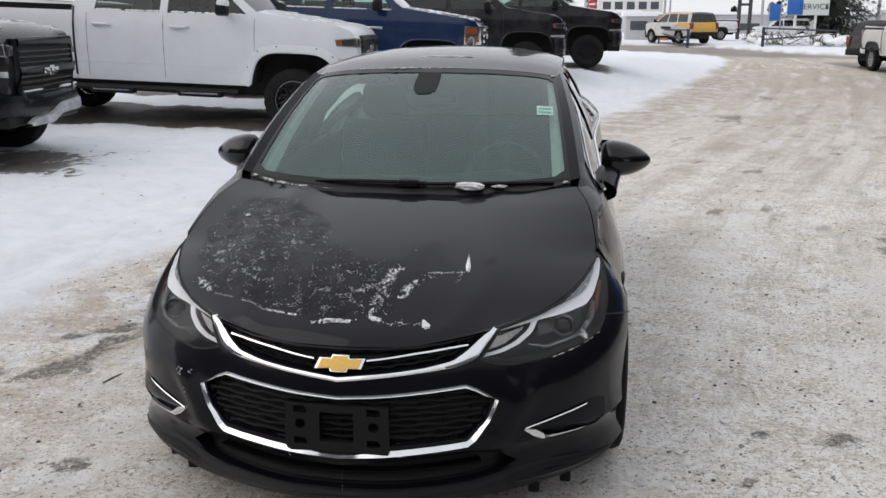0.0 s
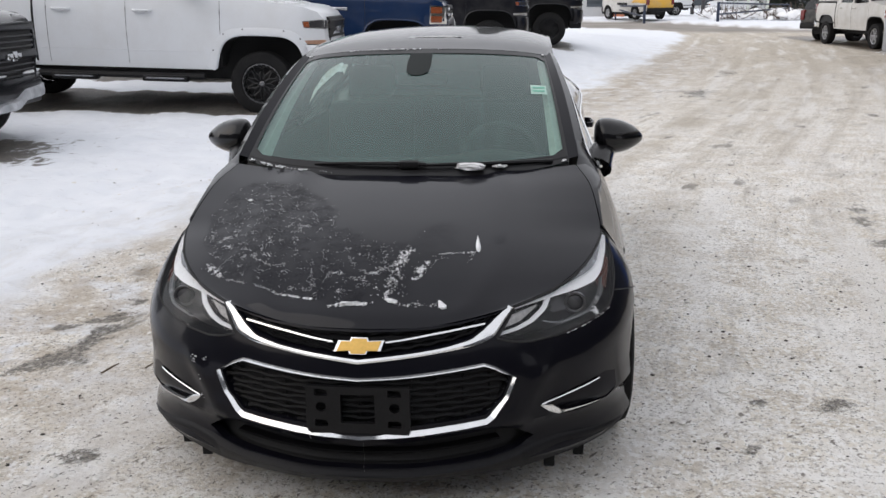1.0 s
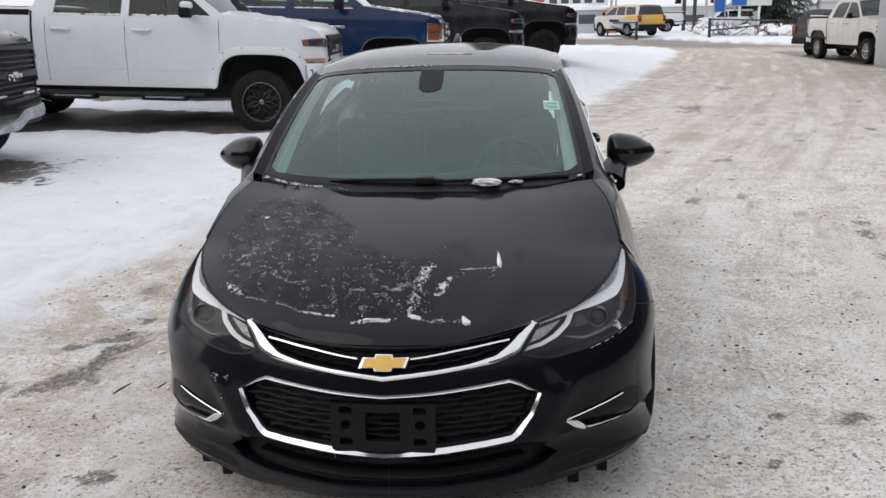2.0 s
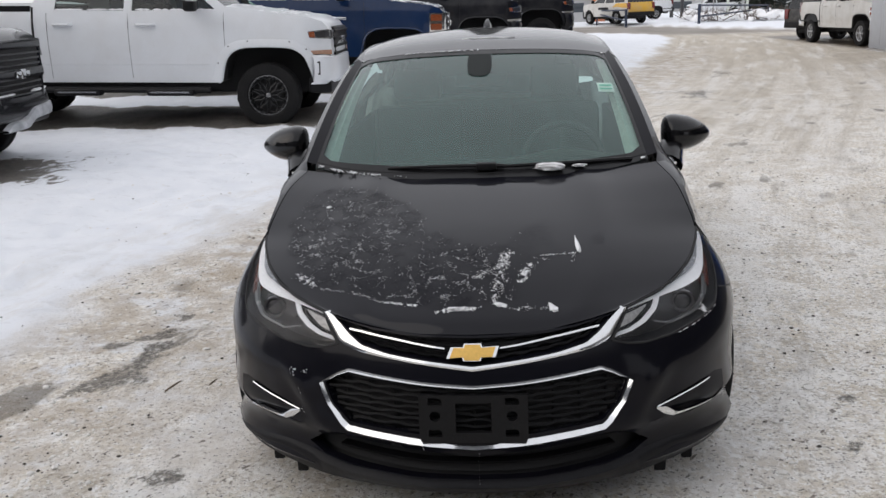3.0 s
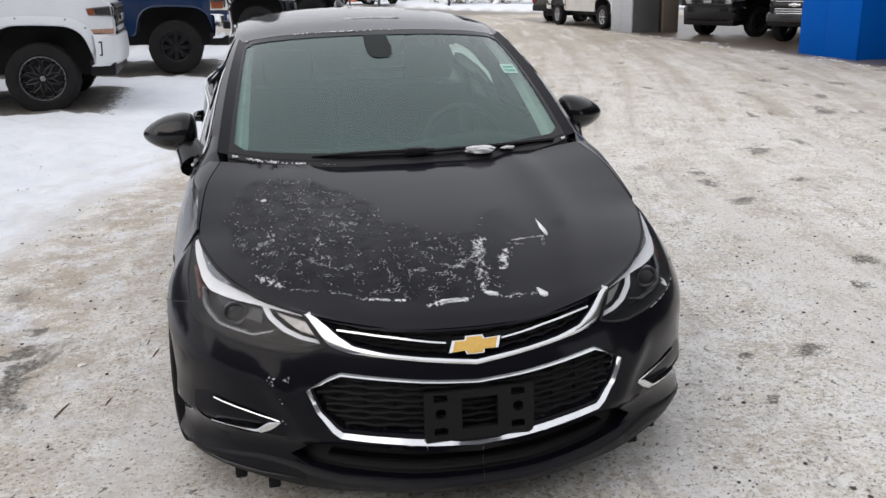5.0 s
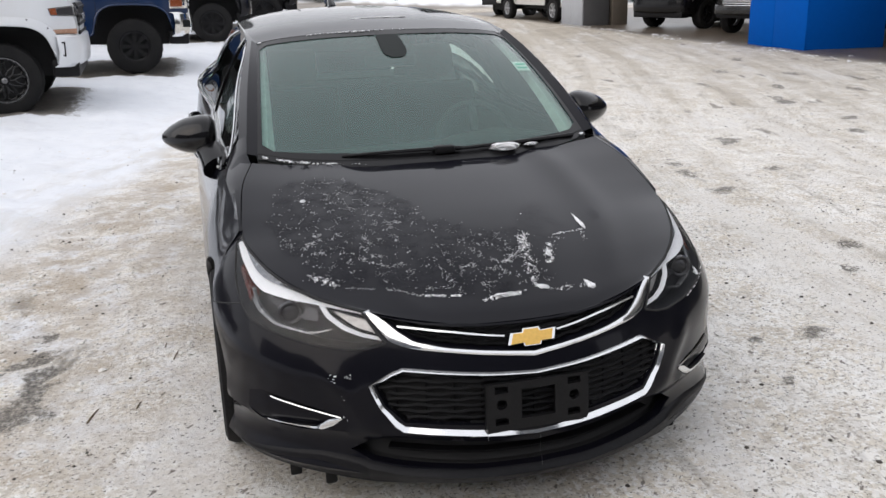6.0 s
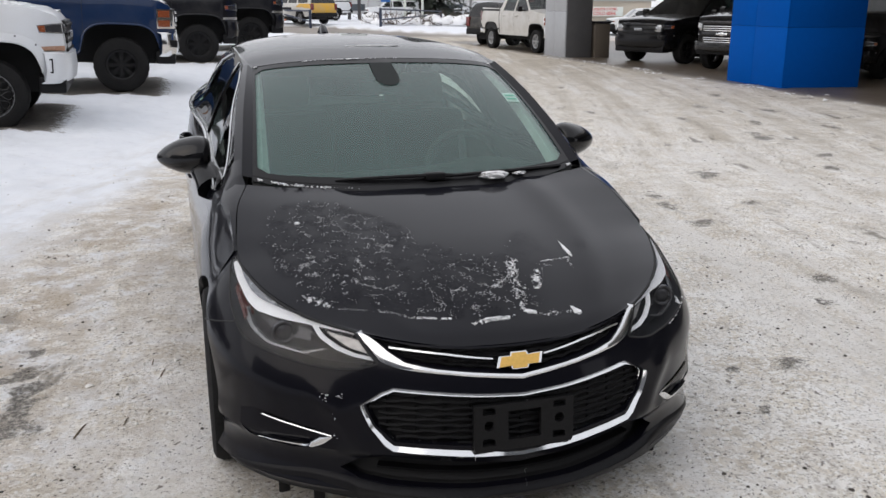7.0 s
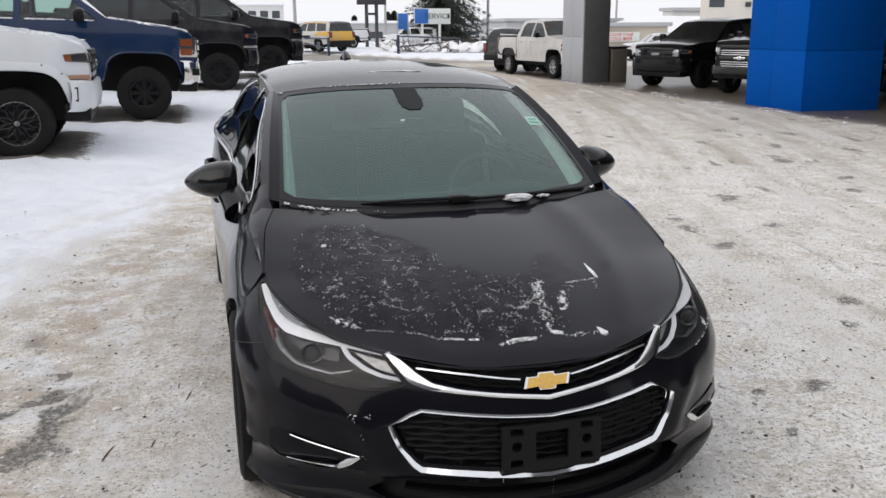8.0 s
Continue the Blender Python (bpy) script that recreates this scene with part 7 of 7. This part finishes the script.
vehicle("parked_car", "black car parked in the shade behind the blue column", "car", COMPACT, place(COMPACT, 15.1, 15.45, 203, None, 0, 1, 0.92), DEEPBLACK, BLACKRIM, trim=DEEPBLACK, spokes=5)
yellow = vehicle("utility_vehicle", "white and yellow utility vehicle on the far road", "car", SUV, place(SUV, 5.5, 62.5, 118, None, 0, 1, 1.1), DIRTYWHITE, ALLOY, trim=PLASTIC, spokes=6)
vehicle("pickup_truck", "white pickup parked behind the far railing", "truck", PICKUP, place(PICKUP, 7.9, 72.1, 182, None, 0, 1), WHITEPAINT, ALLOY, trim=PLASTIC, spokes=6)

for cx, cy, ch, lab in ((14.0, 68.0, 170, "white compact car under snow behind the railing"), (23.4, 74.0, 180, "white van parked across the street"), (21.9, 42.0, 165, "white compact car parked by the store")):
    vehicle("parked_car", lab, "car", COMPACT, place(COMPACT, cx, cy, ch, None, 0, 1, 0.86 if cy < 50 else 1.0), WHITEPAINT, ALLOY, trim=PLASTIC, spokes=5, group="far parked cars", handles=False)
for sg in (1, -1):
    part("yellow_panel", panel([(3.5, 1.0), (3.9, 1.22), (5.0, 1.22), (5.05, 0.95), (4.5, 0.95), (4.3, 1.0)], [], lambda y, z, s=sg: (s * (tumble(SUV, z) + 0.006 - 0.04 * smooth01((y - 4.9) / 0.25)), y, z), 0.1), YELLOWPAINT, yellow)
    part("yellow_roof_side", panel([(1.8, 1.735), (2.2, 1.79), (4.7, 1.77), (4.6, 1.735)], [], lambda y, z, s=sg: (s * (tumble(SUV, z) + 0.006), y, z), 0.1), YELLOWPAINT, yellow)
    part("lettering_bar", panel([(2.0, 0.86), (3.1, 0.86), (3.1, 1.0), (2.0, 1.0)], [], lambda y, z, s=sg: (s * (tumble(SUV, z) + 0.008), y, z), 0.1), PLASTIC, yellow)
for ob in list(yellow.children):
    if ob.name.startswith("tailgate"):
        ob.data.materials[0] = YELLOWPAINT
part("yellow_bonnet", panel([(-0.8, 0.15), (0.8, 0.15), (0.85, 1.2), (-0.85, 1.2)], [], lambda x, y: (x, y, interp(y, [(0.12, 1.14), (0.5, 1.19), (1.32, 1.26)]) + 0.012 + 0.035 * (1 - (x / 0.95) ** 2)), 0.2), YELLOWPAINT, yellow)


# ---------- columns and canopy ----------
def building_material(name, c, dirt=(0.4, 0.4, 0.38), amount=0.25, rough=0.5, spec=0.2):
    return simple(name, c, rough, spec=spec, grain=0.04, scale=8, dirt=dirt, dirt_scale=0.7, dirt_amount=amount)


BLUEPANEL = building_material("blue_cladding", (0.0, 0.074, 0.36), (0.0, 0.06, 0.29), 0.25, 0.7, 0.04)
GREYPANEL = building_material("grey_cladding", (0.36, 0.375, 0.40), (0.26, 0.26, 0.27), 0.3)
DARKPANEL = building_material("dark_grey_sheet", (0.085, 0.085, 0.09), (0.15, 0.15, 0.15), 0.3)


def column(name, label, x0, x1, y0, y1, h, mat, seams_x, seams_z):
    c = thing(name, label, "column", kind="structure")
    z0 = -0.4
    g = 0.006
    core = boxed(x0 + 0.03, x1 - 0.03, y0 + 0.03, y1 - 0.03, z0, h)
    part("core", core, CAVITY, c)
    zs = [z0, *seams_z, h]
    for za, zb in zip(zs, zs[1:]):
        for a0, a1, b0, b1 in ((x0, x0 + 0.025, y0, seams_x), (x0, x0 + 0.025, seams_x, y1), (x0 + 0.026, x1, y0 - 0.001, y0 + 0.024), (x1 - 0.025, x1, y0 + 0.026, y1), (x0 + 0.026, x1 - 0.026, y1 - 0.025, y1)):
            part("panel", boxed(a0 + g / 2, a1 - g / 2, b0 + g / 2, b1 - g / 2, za + g / 2, zb - g / 2, 0.004), mat, c)
    return c


column("blue_column", "bright blue panel-clad column with snow at its foot", 11.05, 12.95, 13.75, 15.75, 5.2, BLUEPANEL, 14.85, [1.15, 3.0])
gcol = column("grey_column", "grey panel-clad column", 10.92, 11.80, 24.6, 26.3, 5.2, GREYPANEL, 25.5, [1.35, 3.0])
# Thin sheet that makes the column's whole -y face darker.
part("dark_face", boxed(10.95, 11.81, 24.56, 24.595, -0.35, 5.18, 0.003), DARKPANEL, gcol)
bin_ = thing("waste_bin", "dark brown waste bin beside the column", "bin")
part("bin_body", boxed(11.90, 12.44, 24.5, 25.0, -0.25, 0.98, 0.03), simple("brown_bin", (0.09, 0.075, 0.06), 0.7), bin_)
part("bin_lid", boxed(11.88, 12.46, 24.48, 25.02, 0.985, 1.05, 0.02), PLASTIC, bin_)
# Unseen slab on the columns, run forward to y=-9 to shade the blue one.
can = part("canopy", boxed(10.6, 30, -9.0, 28.0, 5.0, 5.9, 0.03), building_material("canopy_soffit", (0.5, 0.5, 0.5)), None)
tagged(can, "plain grey canopy over the service lane", "canopy", kind="structure")
# Made-up wall block that keeps light off the blue column's near face.
shade_ob = thing("shade_block", "plain dark wall block added beside the canopy to shade the blue column", "building", kind="structure")
part("wall", boxed(23, 40, -10, 30, -1.5, 5.0, 0.02), building_material("shade_block_wall", (0.16, 0.17, 0.18)), shade_ob)
# Unseen block and wing added behind the camera to darken reflections in the sedan.
dark_block = thing("reflection_block", "plain dark grey walls added out of view to darken the sedan's reflections", "building", kind="structure")
part("wall", boxed(-18, 16, -14, -11, -1.0, 6.5, 0.02), building_material("reflection_wall", (0.13, 0.135, 0.145)), dark_block)
part("wing_wall", boxed(-22, -18.01, -14, 0.5, -1.0, 6.5, 0.02), building_material("reflection_wing", (0.13, 0.135, 0.145)), dark_block)
part("roof", boxed(-22.2, 16.2, -14.2, -10.8, 6.5, 6.8, 0.02), DARKPANEL, dark_block)
bm = bmesh.new()
rnd = random.Random(4)
for k in range(900):
    y = rnd.uniform(10.0, 26.0)
    x = 10.62 + 0.3 * noise.noise(Vector((y * 0.8, 2, 1))) + rnd.gauss(0, 0.16)
    if noise.noise(Vector((x * 2, y * 0.9, 5))) < -0.1:
        continue
    s = 0.006 + 0.03 * rnd.random() ** 3
    m = Matrix.Translation((x, y, ground_z(x, y))) @ Matrix.Rotation(rnd.uniform(0, 3), 4, "Z") @ Matrix.Diagonal((1.0, rnd.uniform(1.0, 3.5), 0.35, 1))
    for v in bmesh.ops.create_icosphere(bm, subdivisions=1, radius=s, matrix=m)["verts"]:
        v.co += noise.noise_vector(v.co * 15) * s * 0.5
tagged(part("snow_ridge", bm, SNOW), "crumbled snow along the edge of the wet lane", "snow", kind="stuff")


# ---------- far things ----------
def sign_posts(parent, xs, y, z0, z1, r, mat):
    for x in xs:
        part("post", tube(bmesh.new(), [(x, y, z0), (x, y, z1)], r, 8), mat, parent)


def text(body, size, loc, rot, mat, parent, align="CENTER"):
    cu = bpy.data.curves.new("lettering", "FONT")
    cu.body, cu.size, cu.extrude, cu.align_x, cu.align_y = body, size, 0.01, align, "CENTER"
    ob = new("lettering", cu)
    ob.data.materials.append(mat)
    ob.location, ob.rotation_euler = loc, [radians(a) for a in rot]
    ob.parent = parent
    return ob


WHITESIGN = simple("white_sign", (0.62, 0.66, 0.62), 0.5, grain=0.03)
BLUESIGN = simple("blue_sign", (0.02, 0.12, 0.42), 0.4)
DARKTEXT = simple("sign_lettering", (0.03, 0.06, 0.06), 0.6)
GREYSTEEL = simple("grey_steel", (0.35, 0.35, 0.35), 0.5, 0.3)
DARKSTEEL = simple("dark_steel", (0.05, 0.05, 0.055), 0.5, 0.3)
BLUERAIL = simple("blue_rail_paint", (0.012, 0.022, 0.05), 0.4)
sg_ = thing("service_sign", "white and blue service sign on two posts", "sign")
part("board", boxed(13.75, 16.35, 59.70, 59.80, 1.95, 3.0, 0.01), WHITESIGN, sg_)
part("blue_square", boxed(13.78, 14.75, 59.68, 59.697, 1.98, 2.97, 0.004), BLUESIGN, sg_)
text("SERVICE", 0.50, (15.42, 59.69, 2.47), (90, 0, 0), DARKTEXT, sg_)
part("arrow", panel([(16.16, 2.35), (16.22, 2.35), (16.22, 2.27), (16.33, 2.47), (16.22, 2.67), (16.22, 2.58), (16.16, 2.58)], [], lambda a, b: (a - 0.02, 59.69, b), 0.1), DARKTEXT, sg_)
sign_posts(sg_, (14.35, 15.60), 59.85, -0.4, 2.9, 0.09, WHITESIGN)
so = thing("stop_sign", "red eight-sided stop sign on a thin post", "sign")
oct_ = [(1.56 + 0.38 * math.cos(radians(22.5 + 45 * k)), 2.96 + 0.38 * math.sin(radians(22.5 + 45 * k))) for k in range(8)]
part("plate", panel(oct_, [], lambda p, q: (p, 76.0, q), 0.2, rim=0.02, rim_fn=lambda p, q, d: (p, 76.0 + d, q)), simple("red_sign", (0.42, 0.02, 0.03), 0.5), so)
part("lettering_bar", boxed(1.31, 1.81, 75.985, 75.996, 2.88, 3.04, 0.002), WHITESIGN, so)
sign_posts(so, (1.56,), 76.06, -0.2, 3.2, 0.04, GREYSTEEL)
ts = thing("pylon_sign", "tall roadside sign on two dark steel legs", "sign")
sign_posts(ts, (13.95, 14.85), 79.0, -0.5, 9.0, 0.16, DARKSTEEL)
part("cross_bar", boxed(13.9, 14.9, 78.9, 79.1, 2.85, 3.05, 0.02), DARKSTEEL, ts)
part("lower_panel", boxed(13.1, 15.7, 78.7, 79.2, 3.75, 4.5, 0.03), DARKSTEEL, ts)
part("panel", boxed(13.1, 15.7, 78.7, 79.2, 4.55, 8.8, 0.03), WHITESIGN, ts)
bn = thing("banner_sign", "blue upright banner on a steel frame", "sign")
part("banner", boxed(13.6, 14.3, 64.2, 64.24, 1.6, 2.75, 0.01), BLUESIGN, bn)
sign_posts(bn, (13.55, 14.35), 64.25, -0.3, 2.8, 0.04, GREYSTEEL)
for x0, y0, x1, y1 in ((7.4, 57.2, 6.0, 62.0), (11.45, 54.5, 17.0, 60.0)):
    fe = thing("railing", "dark blue steel railing standing in the snow", "railing", group="railings")
    z0, z1 = ground_z(x0, y0), ground_z(x1, y1)
    part("post", tube(bmesh.new(), [(x0, y0, z0 - 0.3), (x0, y0, z0 + 1.15)], 0.09, 8), BLUERAIL, fe)
    part("end_post", tube(bmesh.new(), [(x1, y1, z1 - 0.3), (x1, y1, z1 + 0.95)], 0.06, 8), BLUERAIL, fe)
    part("rail", tube(bmesh.new(), [(x0, y0, z0 + 1.08), (x1, y1, z1 + 0.92)], 0.05, 8), BLUERAIL, fe)
    part("brace", tube(bmesh.new(), [(x0, y0, z0 + 0.42), (x1, y1, z1 + 0.72)], 0.05, 8), BLUERAIL, fe)


def light_pole(x, y, h, arm=0.0):
    p = thing("street_lamp", "tall grey street lamp pole", "lamp post", group="street lamps")
    part("pole", tube(bmesh.new(), [(x, y, -0.6), (x, y, h * 0.5), (x, y, h)], [0.14, 0.12, 0.09], 8), GREYSTEEL, p)
    if arm:
        part("arm", tube(bmesh.new(), smooth_line([(x, y, h - 0.2), (x + arm * 0.3, y, h + 0.35), (x + arm, y, h + 0.5)], 8), 0.06, 6), GREYSTEEL, p)
        part("lamp_head", boxed(x + arm - 0.3, x + arm + 0.3, y - 0.15, y + 0.15, h + 0.42, h + 0.56, 0.03), GREYSTEEL, p)
    else:
        part("lamp_head", boxed(x - 0.5, x + 0.5, y - 0.15, y + 0.15, h - 0.05, h + 0.15, 0.03), GREYSTEEL, p)


for x, y, h, arm in ((22.9, 71.5, 9, 0), (8.85, 91.5, 9.5, 0), (17.7, 89, 9, 0), (1.5, 100, 8, 2.0), (28, 110, 9, 2.0), (46, 95, 8, 0), (12, 120, 10, -2.0), (-3, 112, 9, 0)):
    light_pole(x, y, h, arm)


def block(name, label, x0, x1, y0, y1, h, mat, windows=(), roof=None, category="building"):
    b = thing(name, label, category)
    part("wall", boxed(x0, x1, y0, y1, -2, h, 0.02), mat, b)
    part("roof", boxed(x0 - 0.3, x1 + 0.3, y0 - 0.3, y1 + 0.3, h, h + 0.35, 0.03), roof or SNOW, b)
    for a0, a1, z0, z1 in windows:
        w = part("window", boxed(a0, a1, y0 - 0.04, y0 - 0.003, z0, z1, 0.01), simple("far_window", (0.05, 0.06, 0.07), 0.15), b)
    return b


WALLS = [building_material("pale_wall", (0.62, 0.62, 0.61)), building_material("beige_wall", (0.50, 0.44, 0.36)), building_material("grey_wall", (0.40, 0.41, 0.42)), building_material("white_wall", (0.72, 0.72, 0.71)), building_material("brick_orange", (0.45, 0.17, 0.09))]
block("warehouse", "long low pale warehouse across the street", -60, 8, 118, 130, 2.6, WALLS[0], [(-40 + 6 * k, -37 + 6 * k, 0.6, 1.5) for k in range(8)])
block("warehouse", "long low grey warehouse across the street", 10, 60, 122, 134, 2.4, WALLS[2], [(14 + 7 * k, 17 + 7 * k, 0.4, 1.3) for k in range(6)])
block("office_block", "grey office block in the distance", 1.6, 12.4, 300, 310, 10.0, WALLS[2], [(2.2 + 2.0 * (k % 5), 3.6 + 2.0 * (k % 5), 2.0 + 2.7 * (k // 5), 3.7 + 2.7 * (k // 5)) for k in range(15)])
block("office_block", "pale office block in the distance", 4, 17, 190, 200, 6.5, WALLS[0], [(5 + 2.4 * (k % 5), 6.6 + 2.4 * (k % 5), 1.5 + 2.4 * (k // 5), 3.0 + 2.4 * (k // 5)) for k in range(10)])
block("kiosk", "small kiosk with an orange brick pillar", 4.2, 6.3, 71, 74, 1.95, WALLS[2], [(4.5, 5.8, 0.9, 1.6)])
part("brick_pillar", boxed(6.45, 7.4, 70.6, 71.4, -0.5, 1.9, 0.02), WALLS[4], tagged(new("gate_pillar"), "orange brick gate pillar", "pillar"))
liq = block("liquor_store", "beige store with a white and red sign", 33.6, 40.0, 72, 73.0, 1.75, WALLS[1], roof=WALLS[2])
part("sign_board", boxed(33.4, 37.0, 71.5, 71.7, 0.46, 1.26, 0.02), WHITESIGN, liq)
REDTEXT = simple("red_lettering", (0.55, 0.05, 0.04), 0.6)
text("LIQUOR STORE", 0.34, (35.2, 71.48, 1.05), (90, 0, 0), REDTEXT, liq)
text("COLD BEER", 0.42, (35.2, 71.48, 0.68), (90, 0, 0), REDTEXT, liq)
hb = thing("white_building", "white building with a snow-covered hip roof", "building")
part("wall", boxed(38.6, 50, 76.6, 82, -2, 1.25, 0.02), WALLS[3], hb)
bm = bmesh.new()
for q in (((37.9, 76, 1.2), (51, 76, 1.2), (51, 80, 2.75), (43.2, 80, 2.75)), ((37.9, 76, 1.2), (43.2, 80, 2.75), (43.2, 84, 2.75), (37.9, 88, 1.2)), ((43.2, 80, 2.75), (51, 80, 2.75), (51, 84, 2.75), (43.2, 84, 2.75)), ((37.9, 76, 1.2), (37.9, 88, 1.2), (51, 88, 1.2), (51, 76, 1.2)), ((37.9, 88, 1.2), (43.2, 84, 2.75), (51, 84, 2.75), (51, 88, 1.2)), ((51, 76, 1.2), (51, 88, 1.2), (51, 84, 2.75), (51, 80, 2.75))):
    bm.faces.new([bm.verts.new(p) for p in q])
part("roof", bm, SNOW, hb)
for k in range(3):
    part("window", boxed(39.6 + 3.2 * k, 42.0 + 3.2 * k, 76.55, 76.597, -0.3, 0.75, 0.01), simple("dim_window", (0.06, 0.07, 0.07), 0.2), hb)
block("flat_roofed_block", "flat-roofed pale block behind the white building", 47.0, 56, 84, 86, 3.3, WALLS[0], roof=WALLS[2])
tall = block("tall_white_block", "tall cream plastered building", 42.55, 60, 70, 71, 8, building_material("cream_wall", (0.62, 0.58, 0.52)), [(42.8, 44.3, 3.35, 5.0)])
part("wall_lamp", boxed(46.4, 46.9, 69.8, 69.99, 3.4, 3.8, 0.02), DARKSTEEL, tall)
block("shop", "grey shops with flat roofs behind the store", 33, 47, 96, 104, 2.4, WALLS[2], [(34.5, 36.5, 0.6, 1.6), (38, 40, 1.2, 2.2), (41, 43.5, 0.6, 1.6)], roof=WALLS[2])
part("panel", boxed(37.2, 38.3, 95.85, 95.99, 1.2, 2.3, 0.02), REDTEXT, tagged(new("shop_sign"), "square red shop sign", "sign"))
tr = thing("trailer", "white box trailer with faded lettering", "trailer")
part("trailer_body", boxed(34.7, 40.5, 99, 101.5, -0.2, 2.4, 0.04), WALLS[3], tr)
part("lettering_bar", boxed(36.2, 38.4, 98.97, 98.998, 1.25, 1.6, 0.003), DARKSTEEL, tr)
part("lettering_bar", boxed(36.4, 38.0, 98.97, 98.998, 0.8, 1.0, 0.003), GREYSTEEL, tr)
for x_ in (35.6, 39.4):
    part("trailer_wheel", lathe(bmesh.new(), [(0.001, -0.15), (0.4, -0.15), (0.45, -0.1), (0.45, 0.1), (0.4, 0.15), (0.001, 0.15)], "y", 20, (x_, 99.4, ground_z(x_, 99.4) + 0.43)), RUBBER, tr)


# ---------- spruce and shrubs ----------
NEEDLE = simple("spruce_needles", (0.022, 0.03, 0.022), 0.8, grain=0.4, scale=3)
BARK = simple("bark", (0.07, 0.055, 0.045), 0.9, grain=0.3, scale=6)
TWIG = simple("bare_twigs", (0.10, 0.075, 0.06), 0.9)


def spruce(x, y, h, spread, seed, category="tree"):
    rnd = random.Random(seed)
    t = thing("spruce_tree", "dark green spruce with drooping boughs and a little snow", "tree")
    z0 = ground_z(x, y) - 0.2
    part("trunk", tube(bmesh.new(), [(x, y, z0), (x, y, z0 + h * 0.5), (x, y, z0 + h)], [0.22, 0.14, 0.02], 8), BARK, t)
    verts, faces = [], []
    n = int(85 * h / 5)
    for k in range(n):
        f = k / n
        zb = z0 + 0.35 + f * (h - 0.5)
        R = spread * (1 - f) ** 0.85 * rnd.uniform(0.72, 1.12) + 0.12
        for j in range(4):
            a = rnd.uniform(0, 6.283)
            d = Vector((math.cos(a), math.sin(a), 0))
            s = Vector((-d.y, d.x, 0))
            m = 9
            for i in range(m):
                u = (i + 0.5) / m
                c = Vector((x, y, zb)) + d * R * u + Vector((0, 0, -0.28 * R * u * u + 0.04 * math.sin(5 * u)))
                wd = 0.30 * (1 - 0.65 * u) * R * 0.55
                for q in range(5):
                    o = c + s * rnd.uniform(-wd, wd) + Vector((0, 0, rnd.uniform(-0.10, 0.05)))
                    tip = o + d * rnd.uniform(0.15, 0.38) + s * rnd.uniform(-0.16, 0.16) + Vector((0, 0, rnd.uniform(-0.22, -0.02)))
                    b = len(verts)
                    w = s * rnd.uniform(0.05, 0.11)
                    verts += [o - w, o + w + Vector((0, 0, 0.03)), tip]
                    faces.append((b, b + 1, b + 2))
    me = bpy.data.meshes.new("crown")
    me.from_pydata([tuple(v) for v in verts], [], faces)
    me.materials.append(NEEDLE)
    ob = new("crown", me)
    ob.parent = t


spruce(18.6, 69.5, 11.5, 4.6, 3)
spruce(-0.8, 30.5, 7.0, 1.3, 4)
spruce(22.7, 137, 4.0, 1.2, 5)
spruce(27.9, 137, 4.6, 1.4, 8)
spruce(29.1, 138, 4.8, 1.4, 9)


def shrubs(seed):
    rnd = random.Random(seed)
    bs, bt = bmesh.new(), bmesh.new()
    for k in range(150):
        t = rnd.random()
        x = 12 + 13 * t
        y = 57.5 - 5 * t + rnd.uniform(0, 6) + (x - 12) * 0.1
        z = ground_z(x, y)
        r = rnd.uniform(0.22, 0.55)
        bmesh.ops.create_icosphere(bs, subdivisions=2, radius=r, matrix=Matrix.Translation((x, y, z + r * rnd.uniform(0.3, 0.8))) @ Matrix.Diagonal((1.2, 1, 0.7, 1)))
        for j in range(9):
            d = Vector((rnd.gauss(0, 1), rnd.gauss(0, 1), abs(rnd.gauss(0.6, 0.5)))).normalized()
            p = Vector((x, y, z)) + Vector((rnd.gauss(0, 0.25), rnd.gauss(0, 0.25), 0.1))
            tube(bt, [p, p + d * rnd.uniform(0.5, 1.1)], [0.03, 0.012], 3, cap=False)
    for v in bs.verts:
        v.co += 0.12 * noise.noise_vector(v.co * 3.0)
    tagged(part("snow_mounds", bs, SNOW), "lumpy snow lying on a low hedge", "snow", kind="stuff")
    tagged(part("bare_hedge", bt, TWIG), "bare brown twigs of a low hedge", "hedge", kind="stuff")


shrubs(6)
